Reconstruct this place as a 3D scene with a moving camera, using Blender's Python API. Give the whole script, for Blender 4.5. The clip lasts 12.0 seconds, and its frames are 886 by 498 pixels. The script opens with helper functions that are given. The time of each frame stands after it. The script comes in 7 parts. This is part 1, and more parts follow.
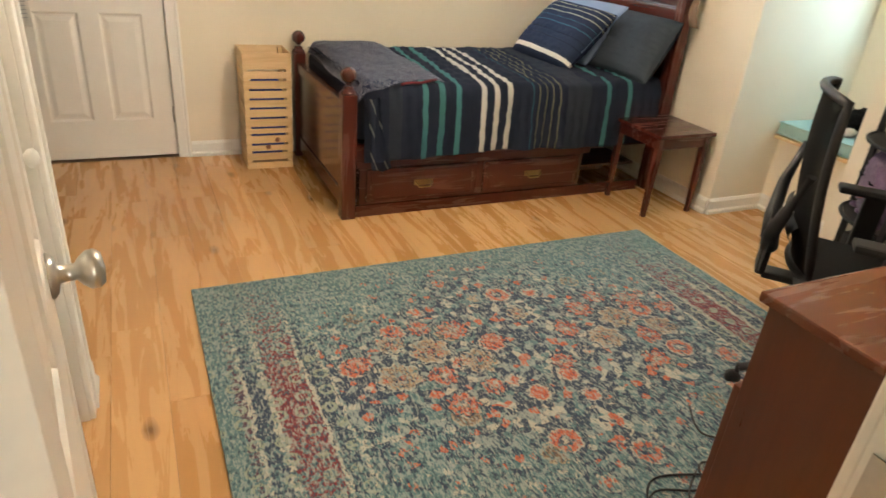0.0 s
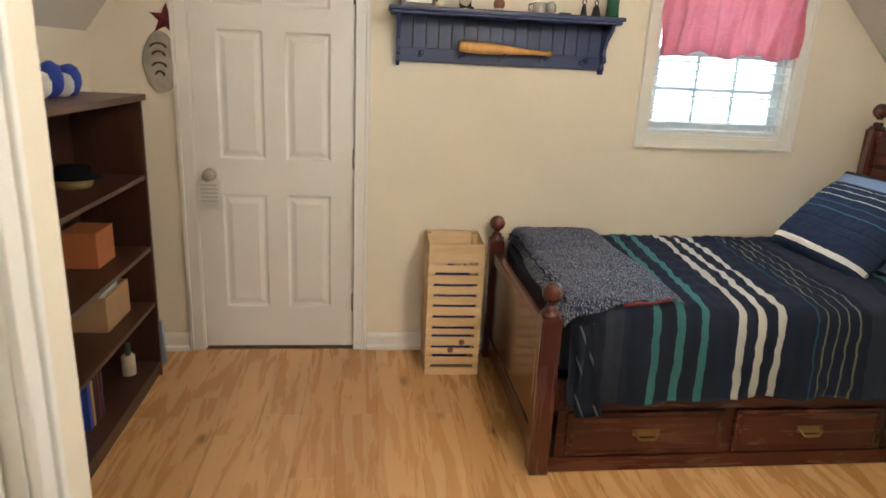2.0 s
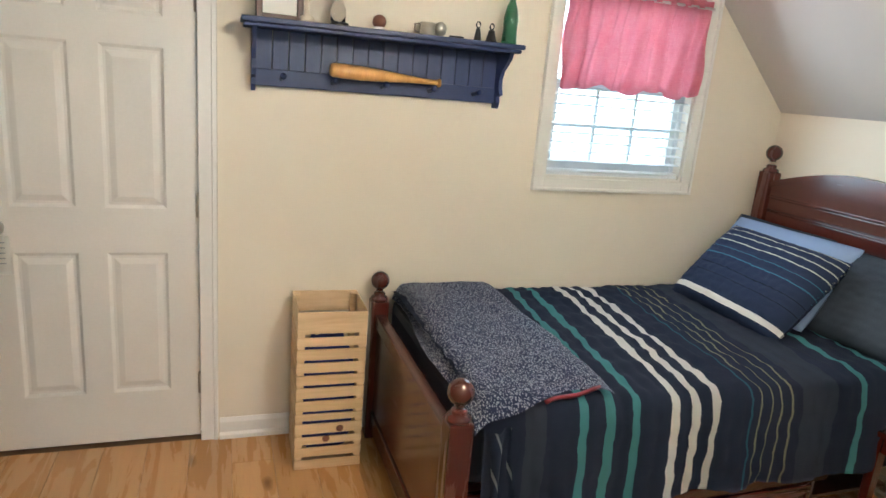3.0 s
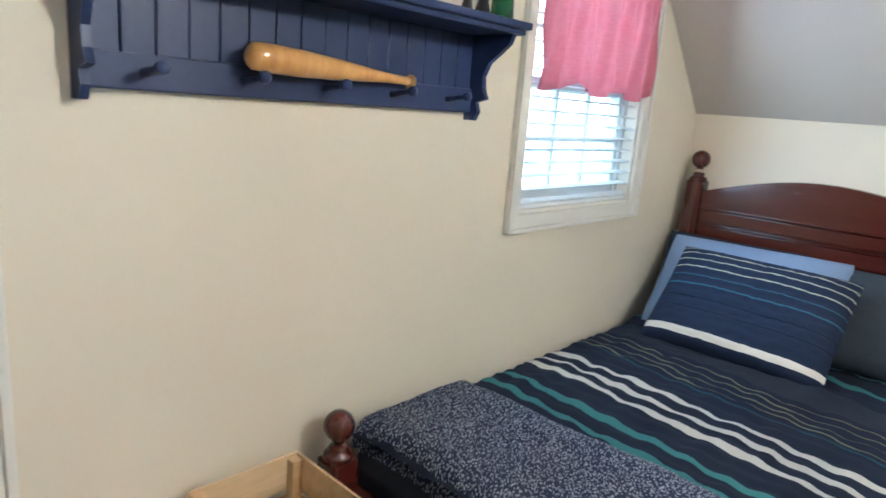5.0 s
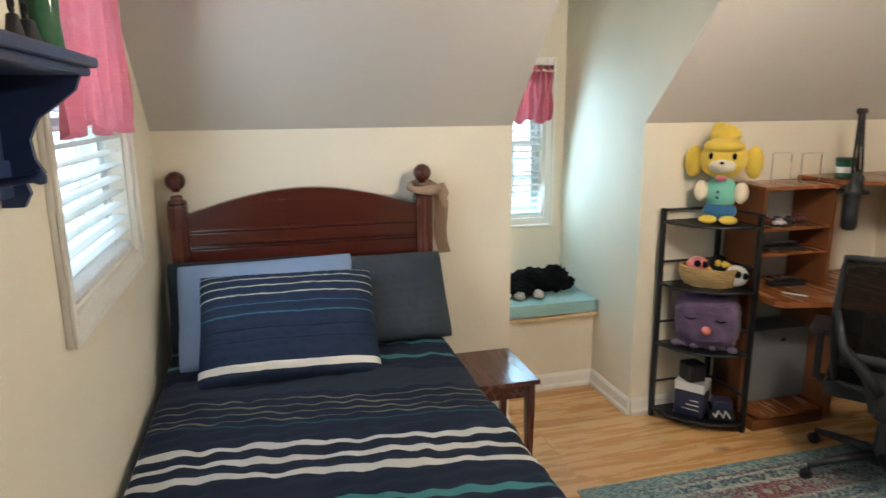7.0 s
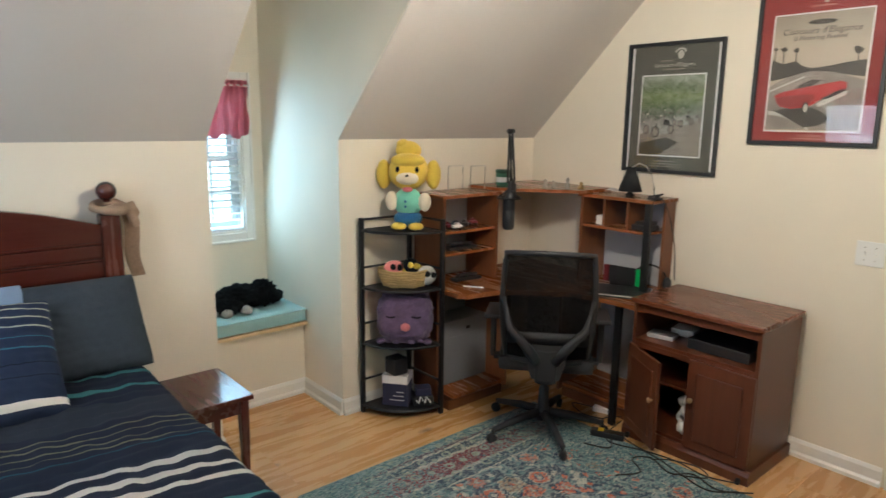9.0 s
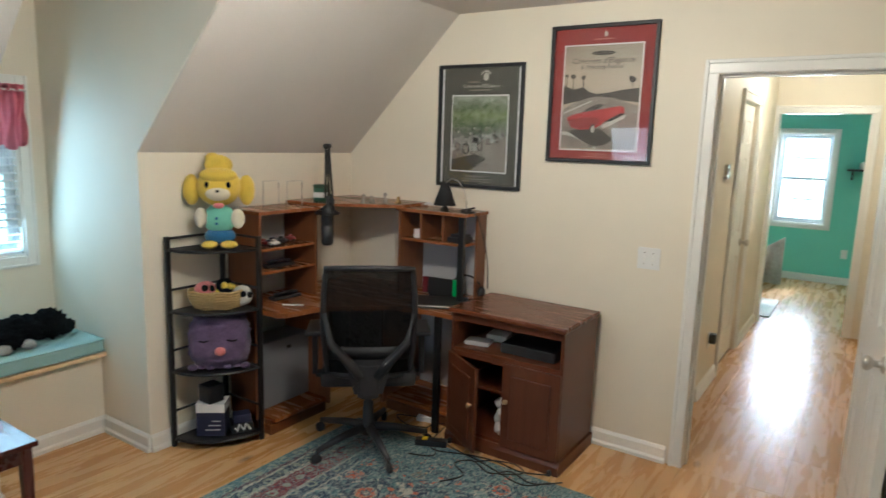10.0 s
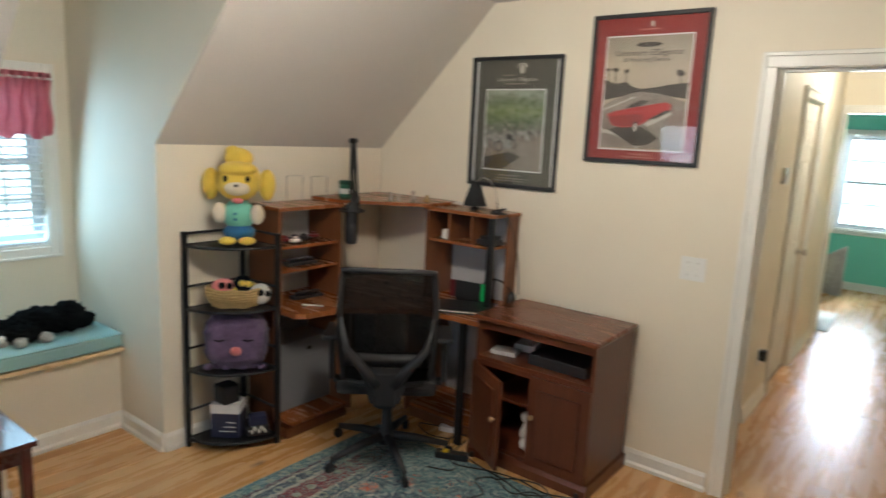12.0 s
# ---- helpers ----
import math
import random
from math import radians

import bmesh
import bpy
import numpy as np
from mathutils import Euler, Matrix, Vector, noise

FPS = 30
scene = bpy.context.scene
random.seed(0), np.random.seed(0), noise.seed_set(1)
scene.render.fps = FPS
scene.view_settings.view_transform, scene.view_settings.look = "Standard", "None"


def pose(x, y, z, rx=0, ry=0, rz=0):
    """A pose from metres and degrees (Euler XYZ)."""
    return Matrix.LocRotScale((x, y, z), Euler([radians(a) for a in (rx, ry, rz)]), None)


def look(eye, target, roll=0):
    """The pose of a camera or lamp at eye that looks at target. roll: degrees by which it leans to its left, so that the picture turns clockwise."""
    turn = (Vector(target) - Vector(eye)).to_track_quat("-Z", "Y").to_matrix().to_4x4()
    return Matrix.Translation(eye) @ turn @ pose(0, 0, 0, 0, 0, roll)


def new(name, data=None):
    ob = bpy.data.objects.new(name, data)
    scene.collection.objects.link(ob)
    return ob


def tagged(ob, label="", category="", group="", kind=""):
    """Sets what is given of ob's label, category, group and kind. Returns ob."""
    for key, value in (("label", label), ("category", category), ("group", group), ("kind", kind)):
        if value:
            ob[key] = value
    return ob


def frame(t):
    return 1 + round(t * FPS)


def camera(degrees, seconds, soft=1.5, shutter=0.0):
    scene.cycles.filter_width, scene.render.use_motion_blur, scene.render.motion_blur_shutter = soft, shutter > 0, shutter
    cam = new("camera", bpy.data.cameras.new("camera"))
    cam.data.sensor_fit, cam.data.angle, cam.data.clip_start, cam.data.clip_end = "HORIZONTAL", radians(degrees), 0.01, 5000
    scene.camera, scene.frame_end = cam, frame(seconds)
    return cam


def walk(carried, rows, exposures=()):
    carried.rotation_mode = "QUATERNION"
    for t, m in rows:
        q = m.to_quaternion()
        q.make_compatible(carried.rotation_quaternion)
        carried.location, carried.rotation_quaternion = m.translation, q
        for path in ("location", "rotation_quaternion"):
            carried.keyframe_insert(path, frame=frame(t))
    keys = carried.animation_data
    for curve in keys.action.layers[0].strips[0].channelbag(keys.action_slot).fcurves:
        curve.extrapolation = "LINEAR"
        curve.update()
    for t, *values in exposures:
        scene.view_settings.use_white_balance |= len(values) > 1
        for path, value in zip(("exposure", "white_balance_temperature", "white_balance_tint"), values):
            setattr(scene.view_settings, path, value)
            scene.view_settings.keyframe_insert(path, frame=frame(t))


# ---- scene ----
cam = camera(69.0, 12.0, soft=1.5, shutter=0.3)
PATH = [
    (0, (-0.188, -0.265, 1.413), (0.614, 1.335, 0.520), 5.19),
    (0.5, (-0.083, -0.189, 1.416), (0.485, 1.498, 0.503), 4.35),
    (1, (0.003, 0.047, 1.492), (0.388, 1.826, 0.663), 4.5),
    (1.5, (0.046, 0.325, 1.463), (0.286, 2.202, 0.816), 4.01),
    (2, (0.057, 0.613, 1.517), (0.298, 2.520, 0.965), 2.79),
    (2.5, (0.054, 0.928, 1.566), (0.532, 2.800, 1.054), 3.64),
    (3, (0.098, 1.188, 1.585), (0.739, 3.017, 1.090), 4.9),
    (3.2, (0.075, 1.320, 1.585), (0.743, 3.128, 1.059), 4.95),
    (4.8, (-0.184, 2.488, 1.503), (1.123, 3.938, 1.07), 4.8),
    (5, (-0.194, 2.632, 1.536), (1.246, 3.95, 1.101), 4.4),
    (5.5, (-0.155, 2.89, 1.575), (1.576, 3.794, 1.143), 3.3),
    (6, (-0.08, 3.081, 1.601), (1.838, 3.493, 1.214), 1.7),
    (6.5, (-0.068, 3.289, 1.638), (1.886, 3.136, 1.244), 0.3),
    (7, (-0.095, 3.414, 1.668), (1.791, 2.906, 1.241), -0.5),
    (7.2, (-0.118, 3.435, 1.67), (1.737, 2.826, 1.235), -0.3),
    (9, (-0.202, 3.432, 1.687), (1.282, 2.148, 1.299), 0.75),
    (9.5, (-0.197, 3.440, 1.681), (1.101, 1.963, 1.317), 1.40),
    (10, (-0.220, 3.411, 1.688), (0.866, 1.765, 1.357), 1.79),
    (10.5, (-0.222, 3.349, 1.682), (0.648, 1.573, 1.382), 2.52),
    (11, (-0.223, 3.326, 1.668), (0.532, 1.499, 1.366), 2.89),
    (11.5, (-0.225, 3.286, 1.671), (0.587, 1.487, 1.348), 2.65),
    (12, (-0.189, 3.187, 1.695), (1.011, 1.626, 1.345), 2.71),
]
walk(cam, [(t, look(eye, target, roll)) for t, eye, target, roll in PATH],
     exposures=[(0.0, 0.64, 6650, 9), (0.5, 0.74, 6600, 9), (1.0, 0.54, 6500, 9), (2.0, 0.34, 6150, 9), (2.5, 0.54, 5850, 8), (3.0, 0.55, 5700, 7), (5.0, 0.54, 5200, 5), (6.0, 0.16, 5600, 6), (6.5, 0.20, 5850, 7), (7.0, 0.29, 5930, 7), (9.0, 0.20, 5650, 6), (10.0, 0.02, 5450, 4), (11.0, 0.0, 5650, 6), (12.0, -0.02, 5700, 6)])

# ---------------------------------------------------------------- light
SUN_ELEV, SUN_AZ = 42.0, 176.0
world = bpy.data.worlds.new("sky")
scene.world = world
world.use_nodes = True
wn = world.node_tree.nodes
sky = wn.new("ShaderNodeTexSky")
sky.sky_type = "NISHITA"
sky.sun_disc = False
sky.sun_elevation, sky.sun_rotation = radians(SUN_ELEV), radians(SUN_AZ)
world.node_tree.links.new(sky.outputs[0], wn["Background"].inputs[0])
wn["Background"].inputs[1].default_value = 0.15


def lamp(name, kind, m, energy, color, **settings):
    data = bpy.data.lights.new(name, kind)
    data.energy, data.color = energy, color
    ob = new(name, data)
    ob.matrix_world = m
    if kind == "AREA":
        data.shape, data.size, data.size_y = "RECTANGLE", settings["size"], settings["size_y"]
    if kind == "SUN":
        data.angle = radians(settings["angle"])
    if kind == "POINT":
        data.shadow_soft_size = settings["radius"]
    return ob


sun_way = Vector((0.08, math.cos(radians(SUN_ELEV)), -math.sin(radians(SUN_ELEV))))
lamp("sun", "SUN", look((0, -20, 20), Vector((0, -20, 20)) + sun_way), 4.0, (1.0, 0.94, 0.85), angle=0.5)
# daylight through the openings of the three windows
lamp("north_window_daylight", "AREA", look((1.88, 3.75, 1.55), (1.88, 0, 0.6)), 5.5, (0.78, 0.90, 1.0), size=0.74, size_y=0.70)
lamp("dormer_window_daylight", "AREA", look((3.66, 1.885, 1.43), (2.0, 1.885, 0.9)), 5.5, (0.52, 0.82, 1.0), size=0.36, size_y=0.92)
lamp("far_window_daylight", "AREA", look((0.55, -6.52, 1.35), (0.5, 0, 0.6)), 95.0, (0.90, 0.96, 1.0), size=0.70, size_y=1.25)
# the bulb of the ceiling light
lamp("ceiling_bulb", "POINT", pose(0.95, 1.75, 2.24), 74.0, (1.0, 0.86, 0.68), radius=0.09)
# added fill light that brightens the hall; no fixture belongs to it
lamp("hall_fill", "POINT", pose(0.15, -2.4, 2.30), 30.0, (1.0, 0.88, 0.68), radius=0.08)

# ---------------------------------------------------------------- materials
def srgb(r, g, b):
    return tuple(((c / 255) / 12.92 if c <= 10 else ((c / 255 + 0.055) / 1.055) ** 2.4) for c in (r, g, b)) + (1.0,)


class Nodes:
    """Short-hand for building one node material."""

    def __init__(self, name):
        self.m = bpy.data.materials.new(name)
        self.m.use_nodes = True
        self.t = self.m.node_tree
        self.b = self.t.nodes["Principled BSDF"]
        self.co = self.add("ShaderNodeTexCoord").outputs["Object"]

    def add(self, kind, **inputs):
        n = self.t.nodes.new(kind)
        for k, v in inputs.items():
            self.put(n.inputs[k.replace("_", " ")], v)
        return n

    def put(self, socket, v):
        if isinstance(v, bpy.types.NodeSocket):
            self.t.links.new(v, socket)
        else:
            socket.default_value = v

    def noise(self, scale, detail=4.0, rough=0.55, stretch=None, at=None, distort=0.0):
        co = at or self.co
        if stretch:
            mp = self.add("ShaderNodeMapping", Vector=co)
            mp.inputs["Scale"].default_value = stretch
            co = mp.outputs[0]
        return self.add("ShaderNodeTexNoise", Vector=co, Scale=scale, Detail=detail, Roughness=rough, Distortion=distort).outputs["Fac"]

    def voronoi(self, scale, out="Distance", at=None, stretch=None, feature="F1", randomness=1.0):
        co = at or self.co
        if stretch:
            mp = self.add("ShaderNodeMapping", Vector=co)
            mp.inputs["Scale"].default_value = stretch
            co = mp.outputs[0]
        n = self.add("ShaderNodeTexVoronoi", Vector=co, Scale=scale, Randomness=randomness)
        n.feature = feature
        return n.outputs[out]

    def math(self, op, a, b=0.0, c=0.0, clamp=False):
        n = self.t.nodes.new("ShaderNodeMath")
        n.operation, n.use_clamp = op, clamp
        for s, v in zip(n.inputs, (a, b, c)):
            self.put(s, v)
        return n.outputs[0]

    def ramp(self, fac, stops, kind="LINEAR"):
        n = self.add("ShaderNodeValToRGB", Fac=fac)
        r = n.color_ramp
        r.interpolation = kind
        while len(r.elements) > 1:
            r.elements.remove(r.elements[-1])
        r.elements[0].position, r.elements[0].color = stops[0][0], col(stops[0][1])
        for p, c in stops[1:]:
            r.elements.new(p).color = col(c)
        return n.outputs[0]

    def mix(self, fac, a, b, kind="MIX"):
        n = self.t.nodes.new("ShaderNodeMix")
        n.data_type, n.blend_type = "RGBA", kind
        self.put(n.inputs[0], fac)
        self.put(n.inputs[6], col(a))
        self.put(n.inputs[7], col(b))
        return n.outputs[2]

    def xyz(self, at=None):
        return self.add("ShaderNodeSeparateXYZ", Vector=at or self.co).outputs

    def bump(self, height, strength=0.3, distance=0.002):
        n = self.add("ShaderNodeBump", Height=height, Strength=strength, Distance=distance)
        self.put(self.b.inputs["Normal"], n.outputs[0])

    def done(self, color, rough=0.5, metal=0.0, **more):
        self.put(self.b.inputs["Base Color"], col(color))
        self.put(self.b.inputs["Roughness"], rough)
        self.put(self.b.inputs["Metallic"], metal)
        for k, v in more.items():
            self.put(self.b.inputs[k.replace("_", " ")], v)
        return self.m


def col(c):
    if isinstance(c, (tuple, list)) and len(c) == 3:
        return (*c, 1.0)
    return c


def plain(name, c, rough=0.5, metal=0.0, vary=0.12, grain=60.0, relief=0.15, depth=0.001, patch=3.0, **more):
    """A paint, plastic or metal with faint variation at two scales."""
    n = Nodes(name)
    big, small = n.noise(patch, 3), n.noise(grain, 5)
    v = n.math("ADD", n.math("MULTIPLY", big, 0.6), n.math("MULTIPLY", small, 0.4))
    dark = tuple(x * (1 - vary) for x in c[:3])
    light = tuple(min(1, x * (1 + vary)) for x in c[:3])
    if relief:
        n.bump(small, relief, depth)
    r = n.math("ADD", n.math("MULTIPLY", big, 0.12), rough - 0.06)
    return n.done(n.ramp(v, [(0.3, dark), (0.7, light)]), r, metal, **more)


def wood(name, dark, light, rough=0.35, scale=1.0, axis=0, knots=0.0, vary=0.25, coat=0.0, fine_part=0.15, relief=0.015):
    """Wood with grain along one axis, and its own tone for every board."""
    n = Nodes(name)
    info = n.add("ShaderNodeObjectInfo").outputs["Random"]
    off = n.add("ShaderNodeVectorMath", Vector=n.co)
    off.inputs[1].default_value = (0, 0, 0)
    cx = n.add("ShaderNodeCombineXYZ", X=n.math("MULTIPLY", info, 17.0), Y=n.math("MULTIPLY", info, 31.0), Z=n.math("MULTIPLY", info, 7.0))
    n.put(off.inputs[1], cx.outputs[0])
    st = [9.0, 9.0, 9.0]
    st[axis] = 0.9
    grain = n.noise(3.0 * scale, 6, 0.62, stretch=st, at=off.outputs[0], distort=0.6)
    st2 = [60.0, 60.0, 60.0]
    st2[axis] = 2.0
    fine = n.noise(3.0 * scale, 3, 0.6, stretch=st2, at=off.outputs[0])
    v = n.math("ADD", n.math("MULTIPLY", grain, 1.0 - fine_part), n.math("MULTIPLY", fine, fine_part))
    v = n.math("ADD", v, n.math("MULTIPLY", n.math("SUBTRACT", info, 0.5), vary))
    c = n.ramp(v, [(0.22, dark), (0.5, tuple((a + b) / 2 for a, b in zip(dark, light))), (0.78, light)])
    if knots:
        st3 = [1.0, 1.0, 1.0]
        st3[axis] = 0.45
        k = n.math("ADD", n.voronoi(5.2, at=off.outputs[0], stretch=st3), n.math("MULTIPLY", n.math("SUBTRACT", n.noise(14.0, 3, at=off.outputs[0]), 0.5), 0.09))
        c = n.mix(n.math("MULTIPLY", n.math("MULTIPLY", n.math("LESS_THAN", k, 0.13), n.math("SUBTRACT", 1.10, n.math("MULTIPLY", k, 7.5))), knots), c, tuple(x * 0.35 for x in dark))
    n.bump(fine, relief, 0.0008)
    r = n.math("ADD", n.math("MULTIPLY", grain, 0.15), rough - 0.07)
    return n.done(c, r, 0.0, Coat_Weight=coat, Coat_Roughness=0.12)


def wall_paint(name, c, rough=0.62):
    n = Nodes(name)
    pat, grain = n.noise(1.3, 3), n.noise(140.0, 4)
    n.bump(grain, 0.22, 0.0012)
    return n.done(n.ramp(pat, [(0.3, tuple(x * 0.95 for x in c)), (0.7, tuple(min(1, x * 1.03) for x in c))]), rough)


M = {}
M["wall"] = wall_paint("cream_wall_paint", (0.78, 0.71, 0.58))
# slopes and ceilings: wall paint darkened, their weaker light put into the colour
M["slope"] = wall_paint("ceiling_paint_shaded", (0.58, 0.54, 0.495), 0.75)
M["teal_wall"] = wall_paint("teal_wall_paint", (0.22, 0.66, 0.53))
M["trim"] = plain("white_trim_paint", (0.80, 0.78, 0.73), 0.34, vary=0.04, relief=0.06)
M["door"] = plain("white_door_paint", (0.78, 0.75, 0.69), 0.30, vary=0.04, grain=90, relief=0.08)
M["plank"] = wood("laminate_plank", (0.495, 0.265, 0.100), (0.620, 0.360, 0.152), 0.27, 0.62, axis=1, knots=1.0, vary=0.40, fine_part=0.07)
M["joint"] = plain("floor_joint", (0.16, 0.09, 0.04), 0.7)
M["cherry"] = wood("cherry_wood", (0.056, 0.011, 0.007), (0.080, 0.016, 0.010), 0.26, 0.8, axis=0, vary=0.06, coat=0.35)
M["cherry_across"] = wood("cherry_wood_across", (0.052, 0.010, 0.007), (0.082, 0.017, 0.010), 0.24, 0.7, axis=1, vary=0.05, coat=0.35, fine_part=0.3, relief=0.02)
M["cherry_up"] = wood("cherry_wood_upright", (0.056, 0.011, 0.007), (0.080, 0.016, 0.010), 0.26, 0.8, axis=2, vary=0.06, coat=0.35)
M["pine"] = wood("pine_slat", (0.55, 0.36, 0.18), (0.82, 0.62, 0.38), 0.55, 1.0, axis=0, knots=0.5, vary=0.25)
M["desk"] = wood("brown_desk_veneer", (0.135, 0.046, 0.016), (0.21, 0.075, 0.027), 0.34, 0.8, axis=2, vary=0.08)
M["print_dust"] = plain("printed_dusty_road", (0.25, 0.215, 0.18), 0.5, vary=0.35, patch=9.0, grain=45)
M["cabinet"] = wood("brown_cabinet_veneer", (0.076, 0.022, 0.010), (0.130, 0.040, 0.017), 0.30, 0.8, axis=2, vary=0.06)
# same cabinet veneer with a lighter tone, the light on its top coloured in
M["cabinet_top"] = wood("brown_cabinet_veneer_lit", (0.118, 0.037, 0.016), (0.150, 0.048, 0.021), 0.26, 0.8, axis=0, vary=0.06)
M["dark_wood"] = wood("dark_bookcase_wood", (0.035, 0.013, 0.007), (0.085, 0.034, 0.018), 0.4, 0.8, axis=2)
M["bat"] = wood("ash_bat_wood", (0.52, 0.25, 0.07), (0.80, 0.47, 0.17), 0.3, 1.0, axis=0, coat=0.4)
M["navy_paint"] = plain("navy_shelf_paint", (0.020, 0.036, 0.110), 0.45, vary=0.25, relief=0.2)
M["black_metal"] = plain("black_metal", (0.012, 0.012, 0.013), 0.42, 0.3)
M["black_plastic"] = plain("black_plastic", (0.014, 0.014, 0.016), 0.5)
M["nickel"] = plain("brushed_nickel", (0.52, 0.49, 0.44), 0.28, 1.0, relief=0.05)
M["brass"] = plain("aged_brass", (0.34, 0.24, 0.11), 0.38, 1.0)
M["white_plastic"] = plain("white_plastic", (0.78, 0.77, 0.74), 0.4, vary=0.03, relief=0)
M["blind"] = plain("white_blind_slat", (0.80, 0.84, 0.88), 0.45, vary=0.03, relief=0)
M["vinyl"] = plain("white_window_vinyl", (0.76, 0.80, 0.84), 0.4, vary=0.03, relief=0)
M["gray_fabric"] = plain("slate_pillow_cotton", (0.042, 0.052, 0.066), 0.9, vary=0.3, grain=260, relief=0.6, Specular_IOR_Level=0.12)
M["dark_fabric"] = plain("dark_slate_cotton", (0.022, 0.030, 0.042), 0.9, vary=0.3, grain=260, relief=0.6, Specular_IOR_Level=0.12)
M["blue_fabric"] = plain("pale_blue_cotton", (0.21, 0.28, 0.42), 0.9, vary=0.12, grain=260, relief=0.5, Specular_IOR_Level=0.12)
M["sheet"] = plain("navy_sheet", (0.014, 0.020, 0.036), 0.9, vary=0.2, grain=200, relief=0.4)
M["cushion"] = plain("aqua_seat_cushion", (0.30, 0.47, 0.47), 0.85, vary=0.1, grain=220, relief=0.4)
M["scarf"] = plain("tan_knit_scarf", (0.36, 0.25, 0.17), 0.95, vary=0.35, grain=120, relief=0.6)
M["paper"] = plain("white_paper", (0.80, 0.78, 0.72), 0.8, vary=0.03, relief=0)
M["gray_panel"] = plain("gray_back_panel", (0.46, 0.46, 0.47), 0.6, vary=0.04)
M["case_gray"] = plain("computer_case_gray", (0.20, 0.20, 0.205), 0.55, vary=0.05)
M["dark_gap"] = plain("dark_interior", (0.03, 0.028, 0.026), 0.9)
M["green_glass"] = plain("green_bottle_glass", (0.10, 0.36, 0.20), 0.08, vary=0.05, relief=0, Transmission_Weight=0.75, IOR=1.5)
M["clear_glass"] = plain("clear_glass", (0.9, 0.9, 0.9), 0.03, vary=0.0, relief=0, Transmission_Weight=1.0, IOR=1.45)
M["red"] = plain("barn_red_metal", (0.16, 0.012, 0.018), 0.45, 0.2)
M["grey_stone"] = plain("mottled_grey_stoneware", (0.36, 0.33, 0.28), 0.55, vary=0.35, grain=25)
M["rubber"] = plain("black_rubber", (0.010, 0.010, 0.010), 0.75)
M["cable"] = plain("black_cable_plastic", (0.010, 0.010, 0.011), 0.55)
M["basket"] = plain("straw_basket", (0.42, 0.29, 0.12), 0.85, vary=0.4, grain=90, relief=0.9, depth=0.004)
M["box_navy"] = plain("navy_carton", (0.022, 0.025, 0.06), 0.5)
M["card_white"] = plain("white_carton", (0.74, 0.73, 0.72), 0.55, vary=0.04)
M["lamp_black"] = plain("black_lamp_fabric", (0.012, 0.012, 0.013), 0.8)
M["tan_box"] = plain("tan_cardboard", (0.42, 0.26, 0.13), 0.8)
M["orange_box"] = plain("orange_box_card", (0.42, 0.14, 0.05), 0.6)
M["blue_cloth"] = plain("royal_blue_cloth", (0.03, 0.06, 0.34), 0.9, vary=0.25, grain=150, relief=0.4)
# desk veneer again, lightened for level boards: light from above painted in
M["desk_top"] = wood("brown_desk_veneer_lit", (0.215, 0.074, 0.024), (0.285, 0.102, 0.036), 0.26, 0.8, axis=0, vary=0.06)
M["green_tub"] = plain("green_tub_plastic", (0.02, 0.10, 0.06), 0.4)
M["dark_green"] = plain("dark_green_plastic", (0.012, 0.06, 0.035), 0.4)
M["green_light"] = plain("bright_green_plastic", (0.02, 0.50, 0.12), 0.4)
M["brass_knob"] = plain("worn_brass_knob", (0.50, 0.34, 0.18), 0.4, 0.4)
M["mat_dark"] = plain("dark_mat_board", (0.080, 0.078, 0.062), 0.7, vary=0.1)
M["mat_red"] = plain("red_mat_board", (0.26, 0.030, 0.026), 0.7, vary=0.12)
M["car_red"] = plain("printed_red", (0.42, 0.030, 0.025), 0.5)
M["yellow_tag"] = plain("yellow_tag", (0.80, 0.55, 0.02), 0.5)
M["leather"] = plain("worn_wood_ball", (0.20, 0.08, 0.05), 0.5, vary=0.3)


def fluffy(name, c, vary=0.3, grain=170.0, sheen=0.2):
    n = Nodes(name)
    a, b = n.noise(18.0, 4), n.noise(grain, 5, 0.7)
    n.bump(b, 0.9, 0.006)
    v = n.math("ADD", n.math("MULTIPLY", a, 0.5), n.math("MULTIPLY", b, 0.5))
    return n.done(n.ramp(v, [(0.3, tuple(x * (1 - vary) for x in c)), (0.7, tuple(min(1, x * (1 + vary)) for x in c))]), 0.95, Sheen_Weight=sheen, Specular_IOR_Level=0.1)


M["yellow_plush"] = fluffy("yellow_plush", (0.78, 0.55, 0.08), 0.12)
M["cream_plush"] = fluffy("cream_plush", (0.78, 0.68, 0.52), 0.1)
M["mint_plush"] = fluffy("mint_plush_cloth", (0.22, 0.56, 0.42), 0.12)
M["blue_plush"] = fluffy("blue_plush_cloth", (0.03, 0.12, 0.26), 0.12)
M["purple_plush"] = fluffy("purple_plush", (0.13, 0.085, 0.155), 0.4, 110.0)
M["pink_plush"] = fluffy("pink_plush", (0.70, 0.22, 0.22), 0.1)
M["black_plush"] = fluffy("black_plush", (0.006, 0.007, 0.008), 0.5, 90.0, 0.0)
M["white_plush"] = fluffy("white_plush", (0.62, 0.60, 0.56), 0.2)
M["mesh_back"] = plain("black_mesh_fabric", (0.014, 0.013, 0.012), 0.9, vary=0.3, grain=420, relief=0.8, Alpha=0.93, Specular_IOR_Level=0.15)


